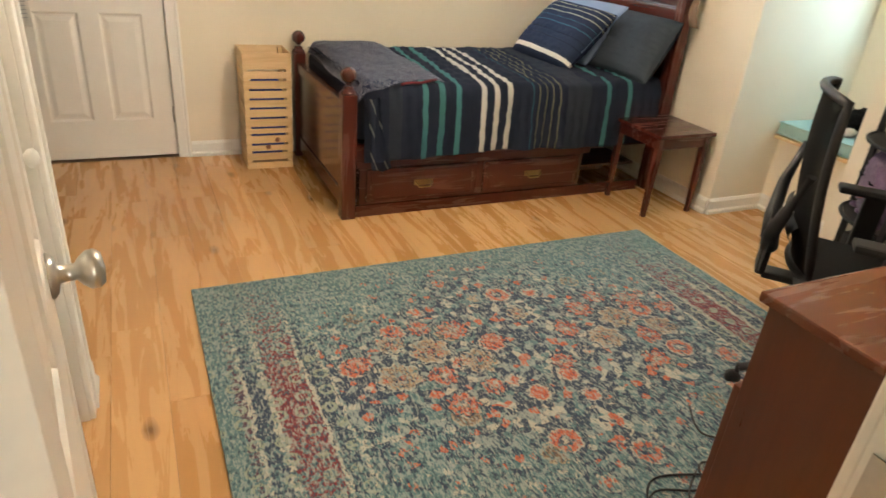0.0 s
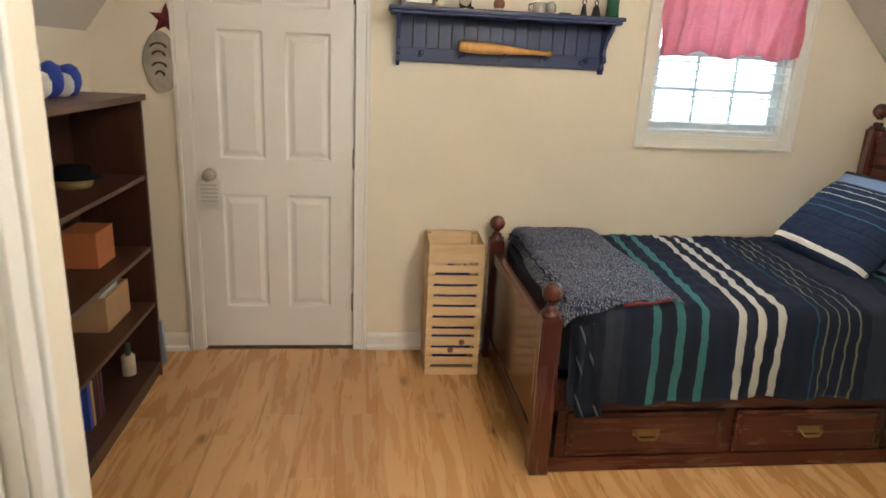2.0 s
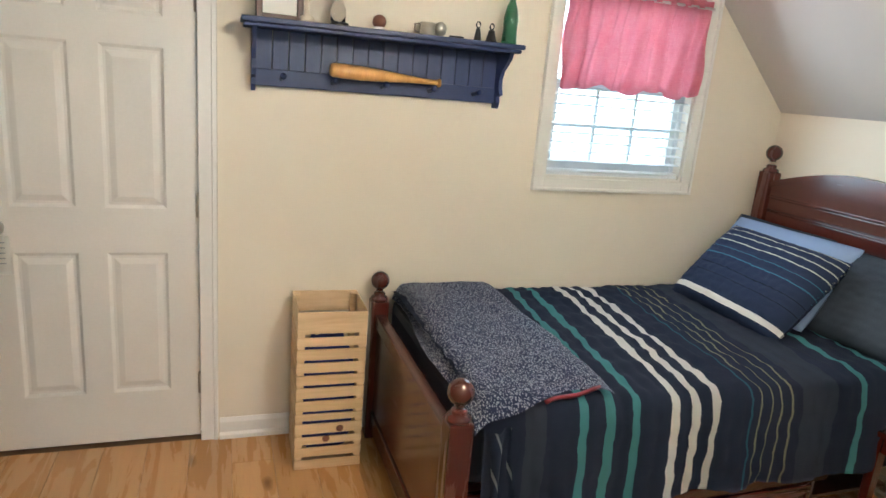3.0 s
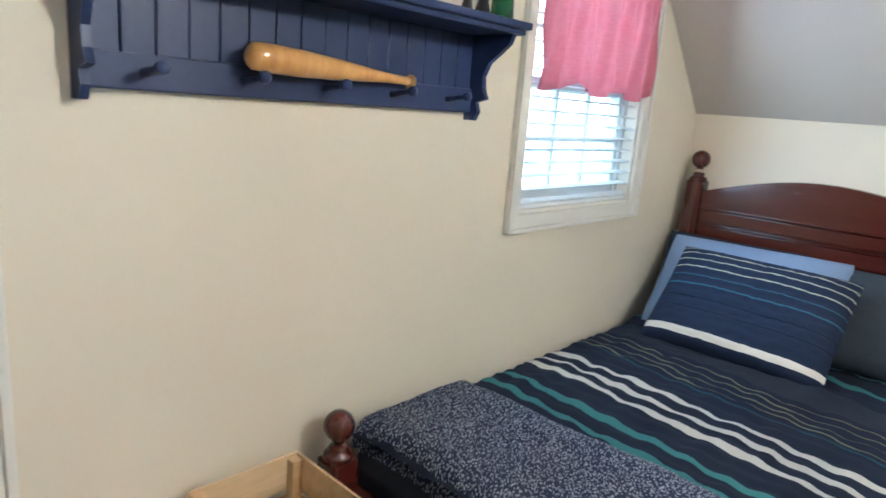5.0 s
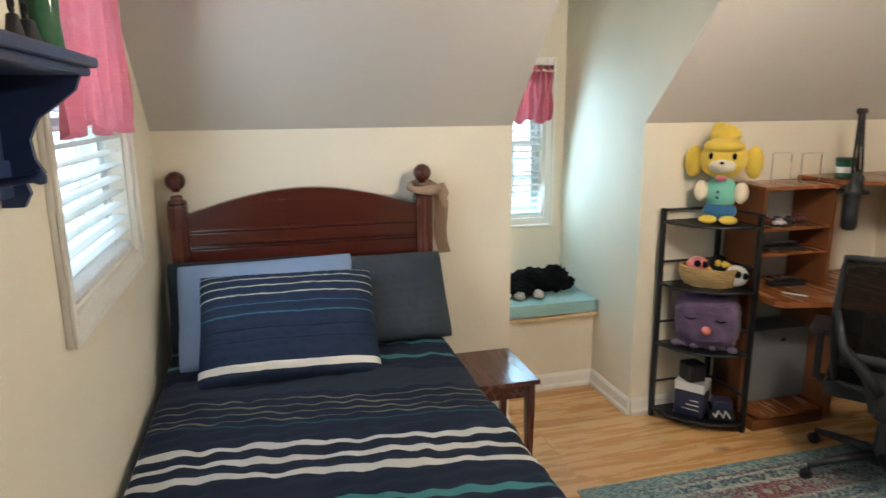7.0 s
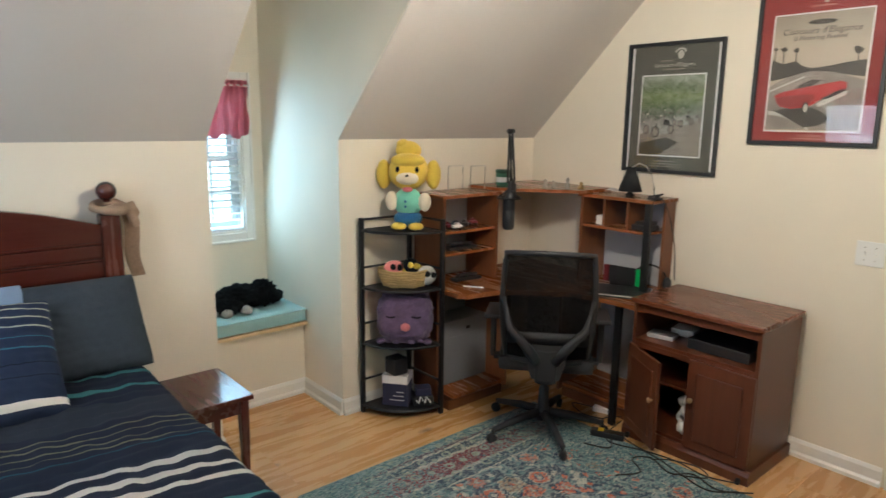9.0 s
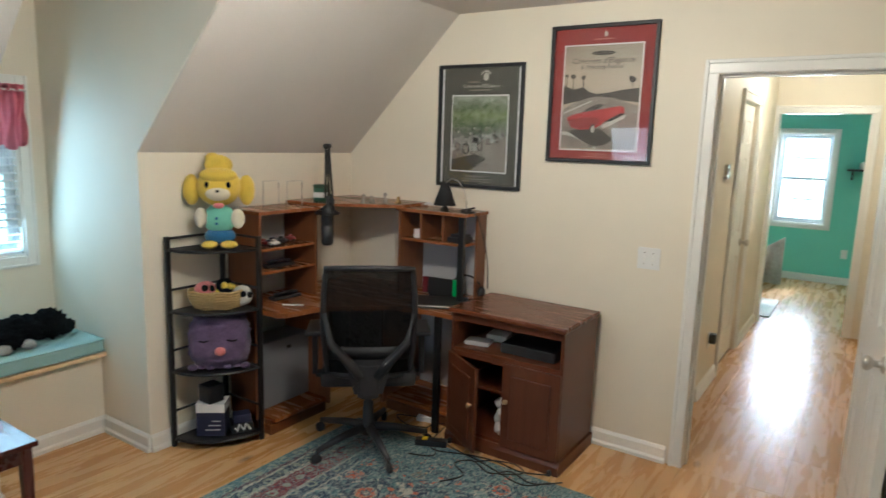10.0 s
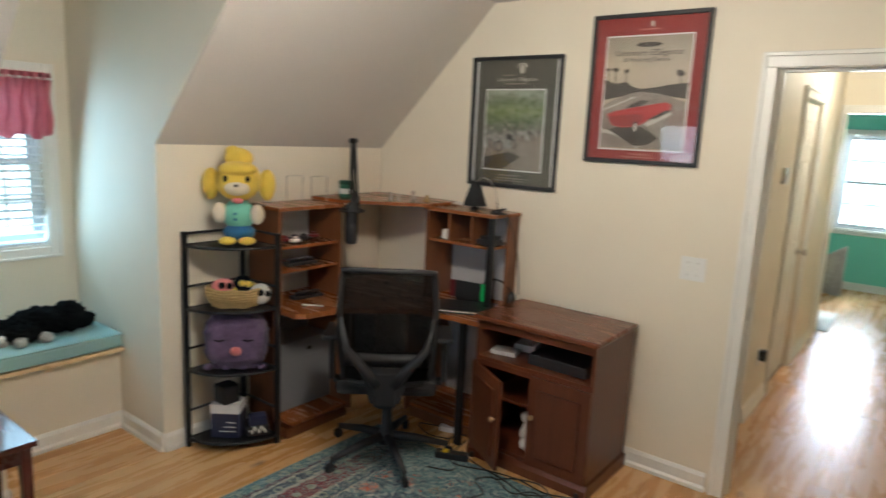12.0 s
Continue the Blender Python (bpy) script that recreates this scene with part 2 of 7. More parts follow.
def curtain_mat():
    n = Nodes("red_gingham_cotton")
    x, y, z = n.xyz()[0], n.xyz()[1], n.xyz()[2]
    a = n.noise(1.0, 2, stretch=(420.0, 420.0, 30.0))
    b = n.noise(1.0, 2, stretch=(30.0, 30.0, 420.0))
    f = n.math("ADD", n.math("MULTIPLY", n.math("ADD", a, b), 0.40), n.math("MULTIPLY", n.noise(9.0, 3), 0.25))
    c = n.ramp(f, [(0.0, (0.90, 0.66, 0.70)), (0.5, (0.82, 0.34, 0.41)), (1.0, (0.66, 0.12, 0.20))])
    m = n.done(c, 0.9, 0.0)
    out = n.t.nodes["Material Output"]
    tr = n.add("ShaderNodeBsdfTranslucent", Color=c)
    mx = n.add("ShaderNodeMixShader", Fac=0.62)
    n.t.links.new(n.b.outputs[0], mx.inputs[1])
    n.t.links.new(tr.outputs[0], mx.inputs[2])
    n.t.links.new(mx.outputs[0], out.inputs[0])
    return m


M["curtain"] = curtain_mat()


def quilt_mat():
    """Navy quilt: stripes across the bed, placed along its length."""
    n = Nodes("striped_quilt_cotton")
    x, y, z = n.xyz()[0], n.xyz()[1], n.xyz()[2]
    s = n.math("SUBTRACT", x, n.math("MULTIPLY", n.math("SUBTRACT", y, 2.72), 0.125))
    s = n.math("ADD", s, n.math("MULTIPLY", n.math("SUBTRACT", n.noise(7.0, 2), 0.5), 0.012))
    s = n.math("ADD", s, n.math("MULTIPLY", n.math("SUBTRACT", n.noise(30.0, 2), 0.5), 0.011))
    navy, slate, teal, white, olive = (0.029, 0.037, 0.064), (0.050, 0.058, 0.080), (0.10, 0.30, 0.30), (0.86, 0.82, 0.74), (0.27, 0.26, 0.17)
    bands = [(0.93, 0.07, slate), (1.112, 0.032, teal), (1.206, 0.032, teal), (1.296, 0.034, teal), (1.448, 0.028, white), (1.526, 0.028, white),
             (1.602, 0.028, white), (1.755, 0.008, (0.04, 0.12, 0.16)), (1.80, 0.009, olive), (1.845, 0.009, olive), (1.89, 0.009, olive), (1.935, 0.009, olive), (1.99, 0.16, slate),
             (2.262, 0.028, teal), (2.41, 0.028, teal)]
    stops = [(0.0, navy)]
    for a, w, c in bands:
        stops += [((a - 0.7) / 2, c), ((a + w - 0.7) / 2, navy)]
    c = n.ramp(n.math("MULTIPLY", n.math("SUBTRACT", s, 0.7), 0.5), stops, "CONSTANT")
    w = n.noise(240.0, 4)
    c = n.mix(n.math("MULTIPLY", w, 0.10), c, (0.07, 0.08, 0.10))
    n.bump(n.math("ADD", n.math("MULTIPLY", w, 0.3), n.noise(22.0, 4)), 0.5, 0.006)
    return n.done(c, 0.9, Specular_IOR_Level=0.12)


def sham_mat():
    n = Nodes("striped_sham_cotton")
    z = n.xyz()[1]
    z = n.math("ADD", z, n.math("MULTIPLY", n.math("SUBTRACT", n.noise(8.0, 2), 0.5), 0.006))
    navy, line, steel, dark, white = (0.018, 0.027, 0.056), (0.40, 0.41, 0.32), (0.035, 0.115, 0.165), (0.008, 0.012, 0.022), (0.80, 0.75, 0.66)
    stops = [(0.0, navy)]
    for a, w, c in [(0.130, 0.048, white), (0.33, 0.008, dark), (0.42, 0.008, dark), (0.53, 0.010, steel), (0.61, 0.010, steel), (0.69, 0.011, line), (0.765, 0.011, line), (0.835, 0.011, line), (0.895, 0.011, line)]:
        stops += [(a, c), (a + w, navy)]
    c = n.ramp(n.math("ADD", n.math("MULTIPLY", z, 1.9), 0.5), stops, "CONSTANT")
    w = n.noise(240.0, 4)
    c = n.mix(n.math("MULTIPLY", w, 0.10), c, (0.06, 0.07, 0.10))
    n.bump(n.math("ADD", n.math("MULTIPLY", w, 0.3), n.noise(20.0, 4)), 0.7, 0.008)
    return n.done(c, 0.9, Specular_IOR_Level=0.12)


def blanket_mat():
    n = Nodes("flecked_navy_blanket")
    d = n.voronoi(180.0, stretch=(1.0, 0.75, 1.0))
    f = n.math("LESS_THAN", n.math("ADD", d, n.math("MULTIPLY", n.noise(110.0, 2), 0.5)), 0.64)
    c = n.mix(f, (0.026, 0.038, 0.095), (0.54, 0.57, 0.66))
    n.bump(n.noise(150.0, 4), 0.4, 0.003)
    return n.done(c, 0.95, Sheen_Weight=0.15)


def rug_mat():
    """Worn teal rug: red end borders, a navy field with orange flowers, faded along the edges. x runs -1.15 to 1.15, y -0.8 to 0.8."""
    n = Nodes("worn_oriental_rug_wool")
    x, y = n.xyz()[0], n.xyz()[1]
    wob = n.noise(30.0, 3)
    px = n.math("ADD", x, n.math("MULTIPLY", n.math("SUBTRACT", wob, 0.5), 0.05))
    fl = n.voronoi(5.6, at=None, randomness=0.75)
    fc = n.voronoi(5.6, out="Color", randomness=0.75)
    tone = n.add("ShaderNodeSeparateColor", Color=fc).outputs[0]
    fld = n.math("ADD", fl, n.math("MULTIPLY", n.math("SUBTRACT", n.noise(62.0, 4, 0.7), 0.5), 0.30))
    teal, pale, navy, orange, red, cream, brown = (0.11, 0.20, 0.205), (0.26, 0.305, 0.285), (0.022, 0.035, 0.075), (0.58, 0.115, 0.035), (0.20, 0.010, 0.016), (0.52, 0.47, 0.37), (0.20, 0.12, 0.065)
    petals = n.ramp(fld, [(0.0, cream), (0.07, navy), (0.13, orange), (0.27, cream), (0.31, navy), (0.45, navy)], "CONSTANT")
    petals2 = n.ramp(fld, [(0.0, brown), (0.06, cream), (0.11, brown), (0.25, (0.44, 0.33, 0.21)), (0.30, teal), (0.36, navy)], "CONSTANT")
    flower = n.mix(n.math("GREATER_THAN", tone, 0.55), petals, petals2)
    leaf = n.voronoi(34.0)
    leafc = n.add("ShaderNodeSeparateColor", Color=n.voronoi(34.0, out="Color")).outputs[1]
    small = n.ramp(leafc, [(0.0, navy), (0.32, teal), (0.5, pale), (0.66, navy), (0.78, orange), (0.86, cream)], "CONSTANT")
    field = n.mix(n.math("GREATER_THAN", fld, 0.40), flower, small)
    # the large medallions along the middle, each with a scalloped outline
    warm, dusk = (0.40, 0.26, 0.15), (0.012, 0.022, 0.05)
    rag = n.math("MULTIPLY", n.math("SUBTRACT", n.noise(40.0, 3, 0.6), 0.5), 0.5)
    medal, inside = small, 0.0
    for cx, cy, r, kind in ((-0.39, 0.11, 0.085, 0), (-0.55, 0.0, 0.085, 0), (-0.24, 0.0, 0.075, 0), (-0.25, 0.21, 0.065, 1), (-0.40, -0.04, 0.055, 1), (-0.52, 0.19, 0.06, 0),
                            (-0.40, -0.20, 0.06, 1), (-0.66, 0.11, 0.05, 1), (-0.13, 0.10, 0.05, 1), (-0.82, 0.21, 0.06, 1), (-0.26, -0.15, 0.045, 1), (-0.38, 0.26, 0.05, 1),
                            (0.46, 0.09, 0.085, 0), (0.32, -0.02, 0.08, 0), (0.60, -0.02, 0.075, 0), (0.34, 0.19, 0.06, 1), (0.50, -0.06, 0.055, 1), (0.60, 0.20, 0.065, 1),
                            (0.20, 0.08, 0.055, 1), (0.72, 0.10, 0.05, 1), (0.42, -0.20, 0.055, 1), (0.06, -0.10, 0.05, 1), (0.06, 0.24, 0.05, 0), (0.46, 0.26, 0.05, 1)):
        dx, dy = n.math("SUBTRACT", x, cx), n.math("SUBTRACT", y, cy)
        d = n.math("DIVIDE", n.math("SQRT", n.math("ADD", n.math("MULTIPLY", dx, dx), n.math("MULTIPLY", dy, dy))), r)
        petal = n.math("MULTIPLY", n.math("COSINE", n.math("MULTIPLY", n.math("ARCTAN2", dy, dx), 7.0 + kind * 2)), 0.10)
        d = n.math("ADD", n.math("ADD", d, petal), rag)
        stops = [(0.0, orange), (0.14, dusk), (0.22, warm), (0.42, dusk), (0.47, warm), (0.80, cream), (0.90, dusk)] if kind == 0 else [(0.0, cream), (0.18, brown), (0.30, orange), (0.55, dusk), (0.60, orange), (0.88, dusk)]
        hit_it = n.math("LESS_THAN", d, 1.05)
        medal = n.mix(hit_it, medal, n.ramp(d, stops, "CONSTANT"))
        inside = n.math("MAXIMUM", inside, hit_it)
    field = n.mix(n.math("MULTIPLY", inside, n.math("GREATER_THAN", n.noise(85.0, 4, 0.7, stretch=(1.0, 0.4, 1.0)), 0.46)), field, medal)
    # the field's shape: a lozenge of dense pattern, teal beyond it
    ax, ay = n.math("ABSOLUTE", x), n.math("ABSOLUTE", n.math("SUBTRACT", y, -0.02))
    dense = n.math("SUBTRACT", 1.20, n.math("ADD", n.math("MULTIPLY", ax, 0.45), n.math("MULTIPLY", ay, 0.95)))
    fleck = n.noise(75.0, 5, 0.7, stretch=(1.0, 0.55, 1.0))
    wear = n.noise(6.0, 4, 0.6)
    keep = n.math("GREATER_THAN", n.math("ADD", dense, n.math("MULTIPLY", n.math("SUBTRACT", fleck, 0.5), 2.6)), 0.56)
    ground = n.mix(n.math("GREATER_THAN", n.math("ADD", fleck, n.math("MULTIPLY", wear, 0.35)), 0.74), teal, pale)
    ground = n.mix(n.math("LESS_THAN", n.noise(95.0, 4, 0.7, stretch=(1.0, 0.4, 1.0)), 0.40), ground, navy)
    body = n.mix(keep, ground, field)
    # end borders
    bx = n.math("SUBTRACT", 1.15, n.math("ABSOLUTE", px))
    bcol = n.ramp(bx, [(0.0, teal), (0.06, (0.10, 0.03, 0.05)), (0.085, cream), (0.10, navy), (0.15, cream), (0.17, red), (0.29, cream), (0.305, navy), (0.36, cream), (0.375, teal)], "CONSTANT")
    rosette = n.voronoi(11.0, stretch=(1.0, 1.0, 1.0), randomness=0.35)
    bcol = n.mix(n.math("MULTIPLY", n.math("LESS_THAN", rosette, 0.30), n.math("GREATER_THAN", rosette, 0.17)), bcol, (0.30, 0.33, 0.24))
    bcol = n.mix(n.math("LESS_THAN", n.math("ADD", n.noise(70.0, 4, 0.7), n.math("MULTIPLY", ay, 0.28)), 0.60), ground, bcol)
    inb = n.math("LESS_THAN", bx, 0.375)
    c = n.mix(inb, body, bcol)
    # fading to teal towards the long edges
    fade = n.math("GREATER_THAN", n.math("ADD", ay, n.math("MULTIPLY", n.math("SUBTRACT", fleck, 0.5), 1.4)), 0.86)
    c = n.mix(n.math("MULTIPLY", fade, 0.9), c, ground)
    thread = n.noise(120.0, 4, 0.75, stretch=(1.0, 0.35, 1.0))
    c = n.mix(n.math("MULTIPLY", n.math("GREATER_THAN", thread, 0.54), 0.75), c, (0.36, 0.39, 0.35))
    c = n.mix(n.math("MULTIPLY", n.math("LESS_THAN", thread, 0.43), 0.85), c, (0.03, 0.05, 0.085))
    pile = n.noise(320.0, 3, 0.7)
    c = n.mix(n.math("MULTIPLY", pile, 0.3), c, (0.05, 0.08, 0.09))
    n.bump(n.math("ADD", pile, n.math("MULTIPLY", fleck, 0.7)), 0.6, 0.004)
    return n.done(c, 0.95)


def lined_mat():
    n = Nodes("thin_lined_quilt_back")
    x, y, z = n.xyz()[0], n.xyz()[1], n.xyz()[2]
    s = n.math("FRACT", n.math("MULTIPLY", n.math("ADD", n.math("MULTIPLY", x, 1.0), n.math("MULTIPLY", z, 0.45)), 17.0))
    c = n.mix(n.math("GREATER_THAN", s, 0.86), (0.020, 0.030, 0.060), (0.30, 0.31, 0.30))
    n.bump(n.noise(90.0, 4), 0.4, 0.004)
    return n.done(c, 0.9)


M["lined"] = lined_mat()
M["quilt"], M["sham"], M["blanket"], M["rug"] = quilt_mat(), sham_mat(), blanket_mat(), rug_mat()


def glass_mat():
    n = Nodes("window_glass")
    out = n.t.nodes["Material Output"]
    tr = n.add("ShaderNodeBsdfTransparent")
    gl = n.add("ShaderNodeBsdfGlossy", Roughness=0.02)
    lw = n.add("ShaderNodeLayerWeight", Blend=0.5)
    gloss = n.math("ADD", 0.045, n.math("MULTIPLY", n.math("POWER", lw.outputs["Facing"], 5.0), 0.8))
    mx = n.add("ShaderNodeMixShader", Fac=gloss)
    n.t.links.new(tr.outputs[0], mx.inputs[1])
    n.t.links.new(gl.outputs[0], mx.inputs[2])
    n.t.links.new(mx.outputs[0], out.inputs[0])
    return n.m


M["glass"] = glass_mat()


def print_green():
    """A photograph of trees above a crowded road, in blurred patches."""
    n = Nodes("street_photo_print")
    z = n.xyz()[2]
    k = n.math("ADD", z, n.math("MULTIPLY", n.math("SUBTRACT", n.noise(14.0, 4), 0.5), 0.12))
    base = n.ramp(n.math("MULTIPLY", n.math("SUBTRACT", k, 0.107), 2.3), [(0.0, (0.30, 0.29, 0.27)), (0.28, (0.42, 0.40, 0.37)), (0.42, (0.16, 0.16, 0.15)), (0.58, (0.06, 0.10, 0.03)), (0.75, (0.16, 0.23, 0.06)), (0.86, (0.10, 0.15, 0.05)), (1.0, (0.30, 0.34, 0.26))])
    spots = n.ramp(n.noise(48.0, 5, 0.7), [(0.40, (0.03, 0.035, 0.03)), (0.62, (0.60, 0.60, 0.56))])
    return n.done(n.mix(0.25, base, spots), 0.4)


def print_sky():
    """A sepia sky, darker at its top."""
    n = Nodes("sepia_sky_print")
    k = n.math("ADD", n.xyz()[2], n.math("MULTIPLY", n.math("SUBTRACT", n.noise(7.0, 3), 0.5), 0.10))
    c = n.ramp(n.math("MULTIPLY", n.math("SUBTRACT", k, 0.071), 1.82), [(0.4, (0.44, 0.36, 0.27)), (0.7, (0.46, 0.39, 0.30)), (1.0, (0.30, 0.26, 0.20))])
    return n.done(c, 0.4)


M["print_green"], M["print_sky"] = print_green(), print_sky()
M["print_hill"] = plain("printed_dark_sepia", (0.055, 0.046, 0.034), 0.5, vary=0.45, grain=40, relief=0)
M["print_cream"] = plain("printed_cream", (0.50, 0.47, 0.41), 0.5, vary=0.2, relief=0)
M["print_pale"] = plain("printed_pale_grey", (0.30, 0.29, 0.26), 0.5, vary=0.4, grain=45, patch=16.0, relief=0)
M["print_rose"] = plain("printed_rose", (0.46, 0.18, 0.15), 0.5, vary=0.1, relief=0)
M["mat_black"] = plain("printed_black", (0.020, 0.018, 0.016), 0.5, relief=0)


def shade_mat():
    n = Nodes("lit_opal_glass")
    return n.done((0.9, 0.85, 0.75), 0.4, Emission_Color=(1.0, 0.82, 0.58, 1.0), Emission_Strength=2.0)


M["opal"] = shade_mat()


def grass_mat():
    n = Nodes("lawn_grass")
    a, b = n.noise(0.6, 4), n.noise(40.0, 5)
    v = n.math("ADD", n.math("MULTIPLY", a, 0.5), n.math("MULTIPLY", b, 0.5))
    return n.done(n.ramp(v, [(0.3, (0.05, 0.10, 0.025)), (0.7, (0.14, 0.21, 0.06))]), 0.9)


M["grass"] = grass_mat()


def haze_mat():
    n = Nodes("bright_haze")
    z = n.math("ADD", n.math("MULTIPLY", n.xyz()[2], 0.10), n.math("MULTIPLY", n.math("SUBTRACT", n.noise(0.9, 5, 0.65), 0.5), 0.8))
    c = n.ramp(z, [(0.15, (0.46, 0.66, 0.52)), (0.45, (0.68, 0.86, 0.92)), (0.7, (0.78, 0.91, 1.0))])
    return n.done((0.6, 0.65, 0.6), 1.0, Emission_Color=c, Emission_Strength=3.2)


M["haze"] = haze_mat()

# ---------------------------------------------------------------- mesh tools
def box(bm, x0, x1, y0, y1, z0, z1, bevel=0.0, mat=0, m=None):
    """A box, its edges rounded where bevel is given, turned by m."""
    vs = [bm.verts.new((x, y, z)) for x in (x0, x1) for y in (y0, y1) for z in (z0, z1)]
    fs = [bm.faces.new([vs[i] for i in q]) for q in ((0, 1, 3, 2), (4, 6, 7, 5), (0, 4, 5, 1), (2, 3, 7, 6), (0, 2, 6, 4), (1, 5, 7, 3))]
    for f in fs:
        f.material_index = mat
    if bevel:
        es = list({e for f in fs for e in f.edges})
        made = bmesh.ops.bevel(bm, geom=es, offset=bevel, segments=2, profile=0.6, affect="EDGES")
        vs = list({v for v in vs if v.is_valid} | set(made["verts"]))
        for f in made["faces"]:
            f.material_index = mat
    if m is not None:
        bmesh.ops.transform(bm, matrix=m, verts=vs)
    return bm


def prism(bm, pts, axis, a, b, mat=0):
    """A closed outline of 2D points, drawn out along an axis from a to b."""
    def at(p, v):
        q = [p[0], p[1]]
        q.insert(axis, v)
        return q
    lo, hi = [bm.verts.new(at(p, a)) for p in pts], [bm.verts.new(at(p, b)) for p in pts]
    faces = [bm.faces.new(lo), bm.faces.new(hi[::-1])]
    for i in range(len(pts)):
        j = (i + 1) % len(pts)
        faces.append(bm.faces.new((lo[i], hi[i], hi[j], lo[j])))
    for f in faces:
        f.material_index = mat
    bmesh.ops.recalc_face_normals(bm, faces=faces)
    return bm


def lathe(bm, profile, seg=16, m=None, mat=0):
    """A turned shape from (radius, height) pairs about z."""
    rings, made = [], []
    for r, z in profile:
        if r < 1e-5:
            rings.append([bm.verts.new((0, 0, z))])
        else:
            rings.append([bm.verts.new((r * math.cos(2 * math.pi * i / seg), r * math.sin(2 * math.pi * i / seg), z)) for i in range(seg)])
        made += rings[-1]
    fs = []
    for a, b in zip(rings, rings[1:]):
        for i in range(seg):
            j = (i + 1) % seg
            if len(a) == 1 and len(b) == 1:
                continue
            if len(a) == 1:
                fs.append(bm.faces.new((a[0], b[j], b[i])))
            elif len(b) == 1:
                fs.append(bm.faces.new((a[i], a[j], b[0])))
            else:
                fs.append(bm.faces.new((a[i], a[j], b[j], b[i])))
    for ring, flip in ((rings[0], True), (rings[-1], False)):
        if len(ring) > 2:
            fs.append(bm.faces.new(ring[::-1] if flip else ring))
    for f in fs:
        f.smooth, f.material_index = True, mat
    if m is not None:
        bmesh.ops.transform(bm, matrix=m, verts=made)
    return bm


def blob(bm, c, r, seg=18, rings=12, rough=0.0, freq=6.0, mat=0, m=None, power=1.0):
    """A rounded body of radii r about c, with a lumpy skin where rough is given."""
    prof, made = [], []
    for i in range(rings + 1):
        a = math.pi * i / rings
        row = []
        for j in range(seg if 0 < i < rings else 1):
            b = 2 * math.pi * j / seg
            d = Vector((math.sin(a) * math.cos(b), math.sin(a) * math.sin(b), -math.cos(a)))
            d = Vector([math.copysign(abs(k) ** power, k) for k in d])
            k = 1 + rough * noise.noise(Vector(c) * 5 + d * freq * 0.5) + rough * 0.6 * noise.noise(d * freq * 2.0 + Vector(c) * 9)
            row.append(bm.verts.new((c[0] + d.x * r[0] * k, c[1] + d.y * r[1] * k, c[2] + d.z * r[2] * k)))
        prof.append(row)
        made += row
    for lo, hi in zip(prof, prof[1:]):
        for j in range(seg):
            q = (j + 1) % seg
            if len(lo) == 1:
                f = bm.faces.new((lo[0], hi[q], hi[j]))
            elif len(hi) == 1:
                f = bm.faces.new((lo[j], lo[q], hi[0]))
            else:
                f = bm.faces.new((lo[j], lo[q], hi[q], hi[j]))
            f.smooth, f.material_index = True, mat
    if m is not None:
        bmesh.ops.transform(bm, matrix=m, verts=made)
    return bm


def tube(bm, pts, r, seg=8, mat=0, closed=False):
    """A round bar along points."""
    pts = [Vector(p) for p in pts]
    rings, n = [], len(pts)
    for i, p in enumerate(pts):
        d = (pts[(i + 1) % n if closed else min(i + 1, n - 1)] - pts[(i - 1) % n if closed else max(i - 1, 0)]).normalized()
        u = d.cross(Vector((0, 0, 1)) if abs(d.z) < 0.9 else Vector((1, 0, 0))).normalized()
        w = d.cross(u)
        rr = r[i] if isinstance(r, (list, tuple)) else r
        rings.append([bm.verts.new(p + rr * (math.cos(2 * math.pi * k / seg) * u + math.sin(2 * math.pi * k / seg) * w)) for k in range(seg)])
    pairs = list(zip(rings, rings[1:])) + ([(rings[-1], rings[0])] if closed else [])
    for a, b in pairs:
        for k in range(seg):
            f = bm.faces.new((a[k], a[(k + 1) % seg], b[(k + 1) % seg], b[k]))
            f.smooth, f.material_index = True, mat
    if not closed:
        for ring in (rings[0], rings[-1]):
            bm.faces.new(ring).material_index = mat
    bmesh.ops.recalc_face_normals(bm, faces=bm.faces[:])
    return bm


def sheet(bm, fn, nu, nv, mat=0):
    """A smooth surface fn(u, v) for u and v from 0 to 1."""
    g = [[bm.verts.new(fn(i / nu, j / nv)) for j in range(nv + 1)] for i in range(nu + 1)]
    for i in range(nu):
        for j in range(nv):
            f = bm.faces.new((g[i][j], g[i + 1][j], g[i + 1][j + 1], g[i][j + 1]))
            f.smooth, f.material_index = True, mat
    return bm


def mesh_of(name, bm, mats):
    data = bpy.data.meshes.new(name)
    bmesh.ops.recalc_face_normals(bm, faces=bm.faces[:])
    bm.to_mesh(data)
    bm.free()
    for k in (mats if isinstance(mats, (list, tuple)) else [mats]):
        data.materials.append(M[k])
    return data


def thing(name, m, label, category, group=""):
    """An empty at a thing's base, which its parts hang under."""
    ob = new(name)
    ob.matrix_world = m
    ob.empty_display_size = 0.1
    return tagged(ob, label, category, group)


def part(name, bm, mats, parent, label="", m=None):
    ob = new(name, mesh_of(name, bm, mats))
    ob.parent = parent
    if m is not None:
        ob.matrix_local = m
    return tagged(ob, label)


def solid(name, bm, mats, m, label, category, group=""):
    """A thing that is one mesh."""
    ob = new(name, mesh_of(name, bm, mats))
    ob.matrix_world = m
    return tagged(ob, label, category, group)


def setting(name, bm, mats, label=""):
    return tagged(new(name, mesh_of(name, bm, mats)), label, kind="structure")


def B():
    return bmesh.new()


def boxed(*a, **k):
    return box(bmesh.new(), *a, **k)


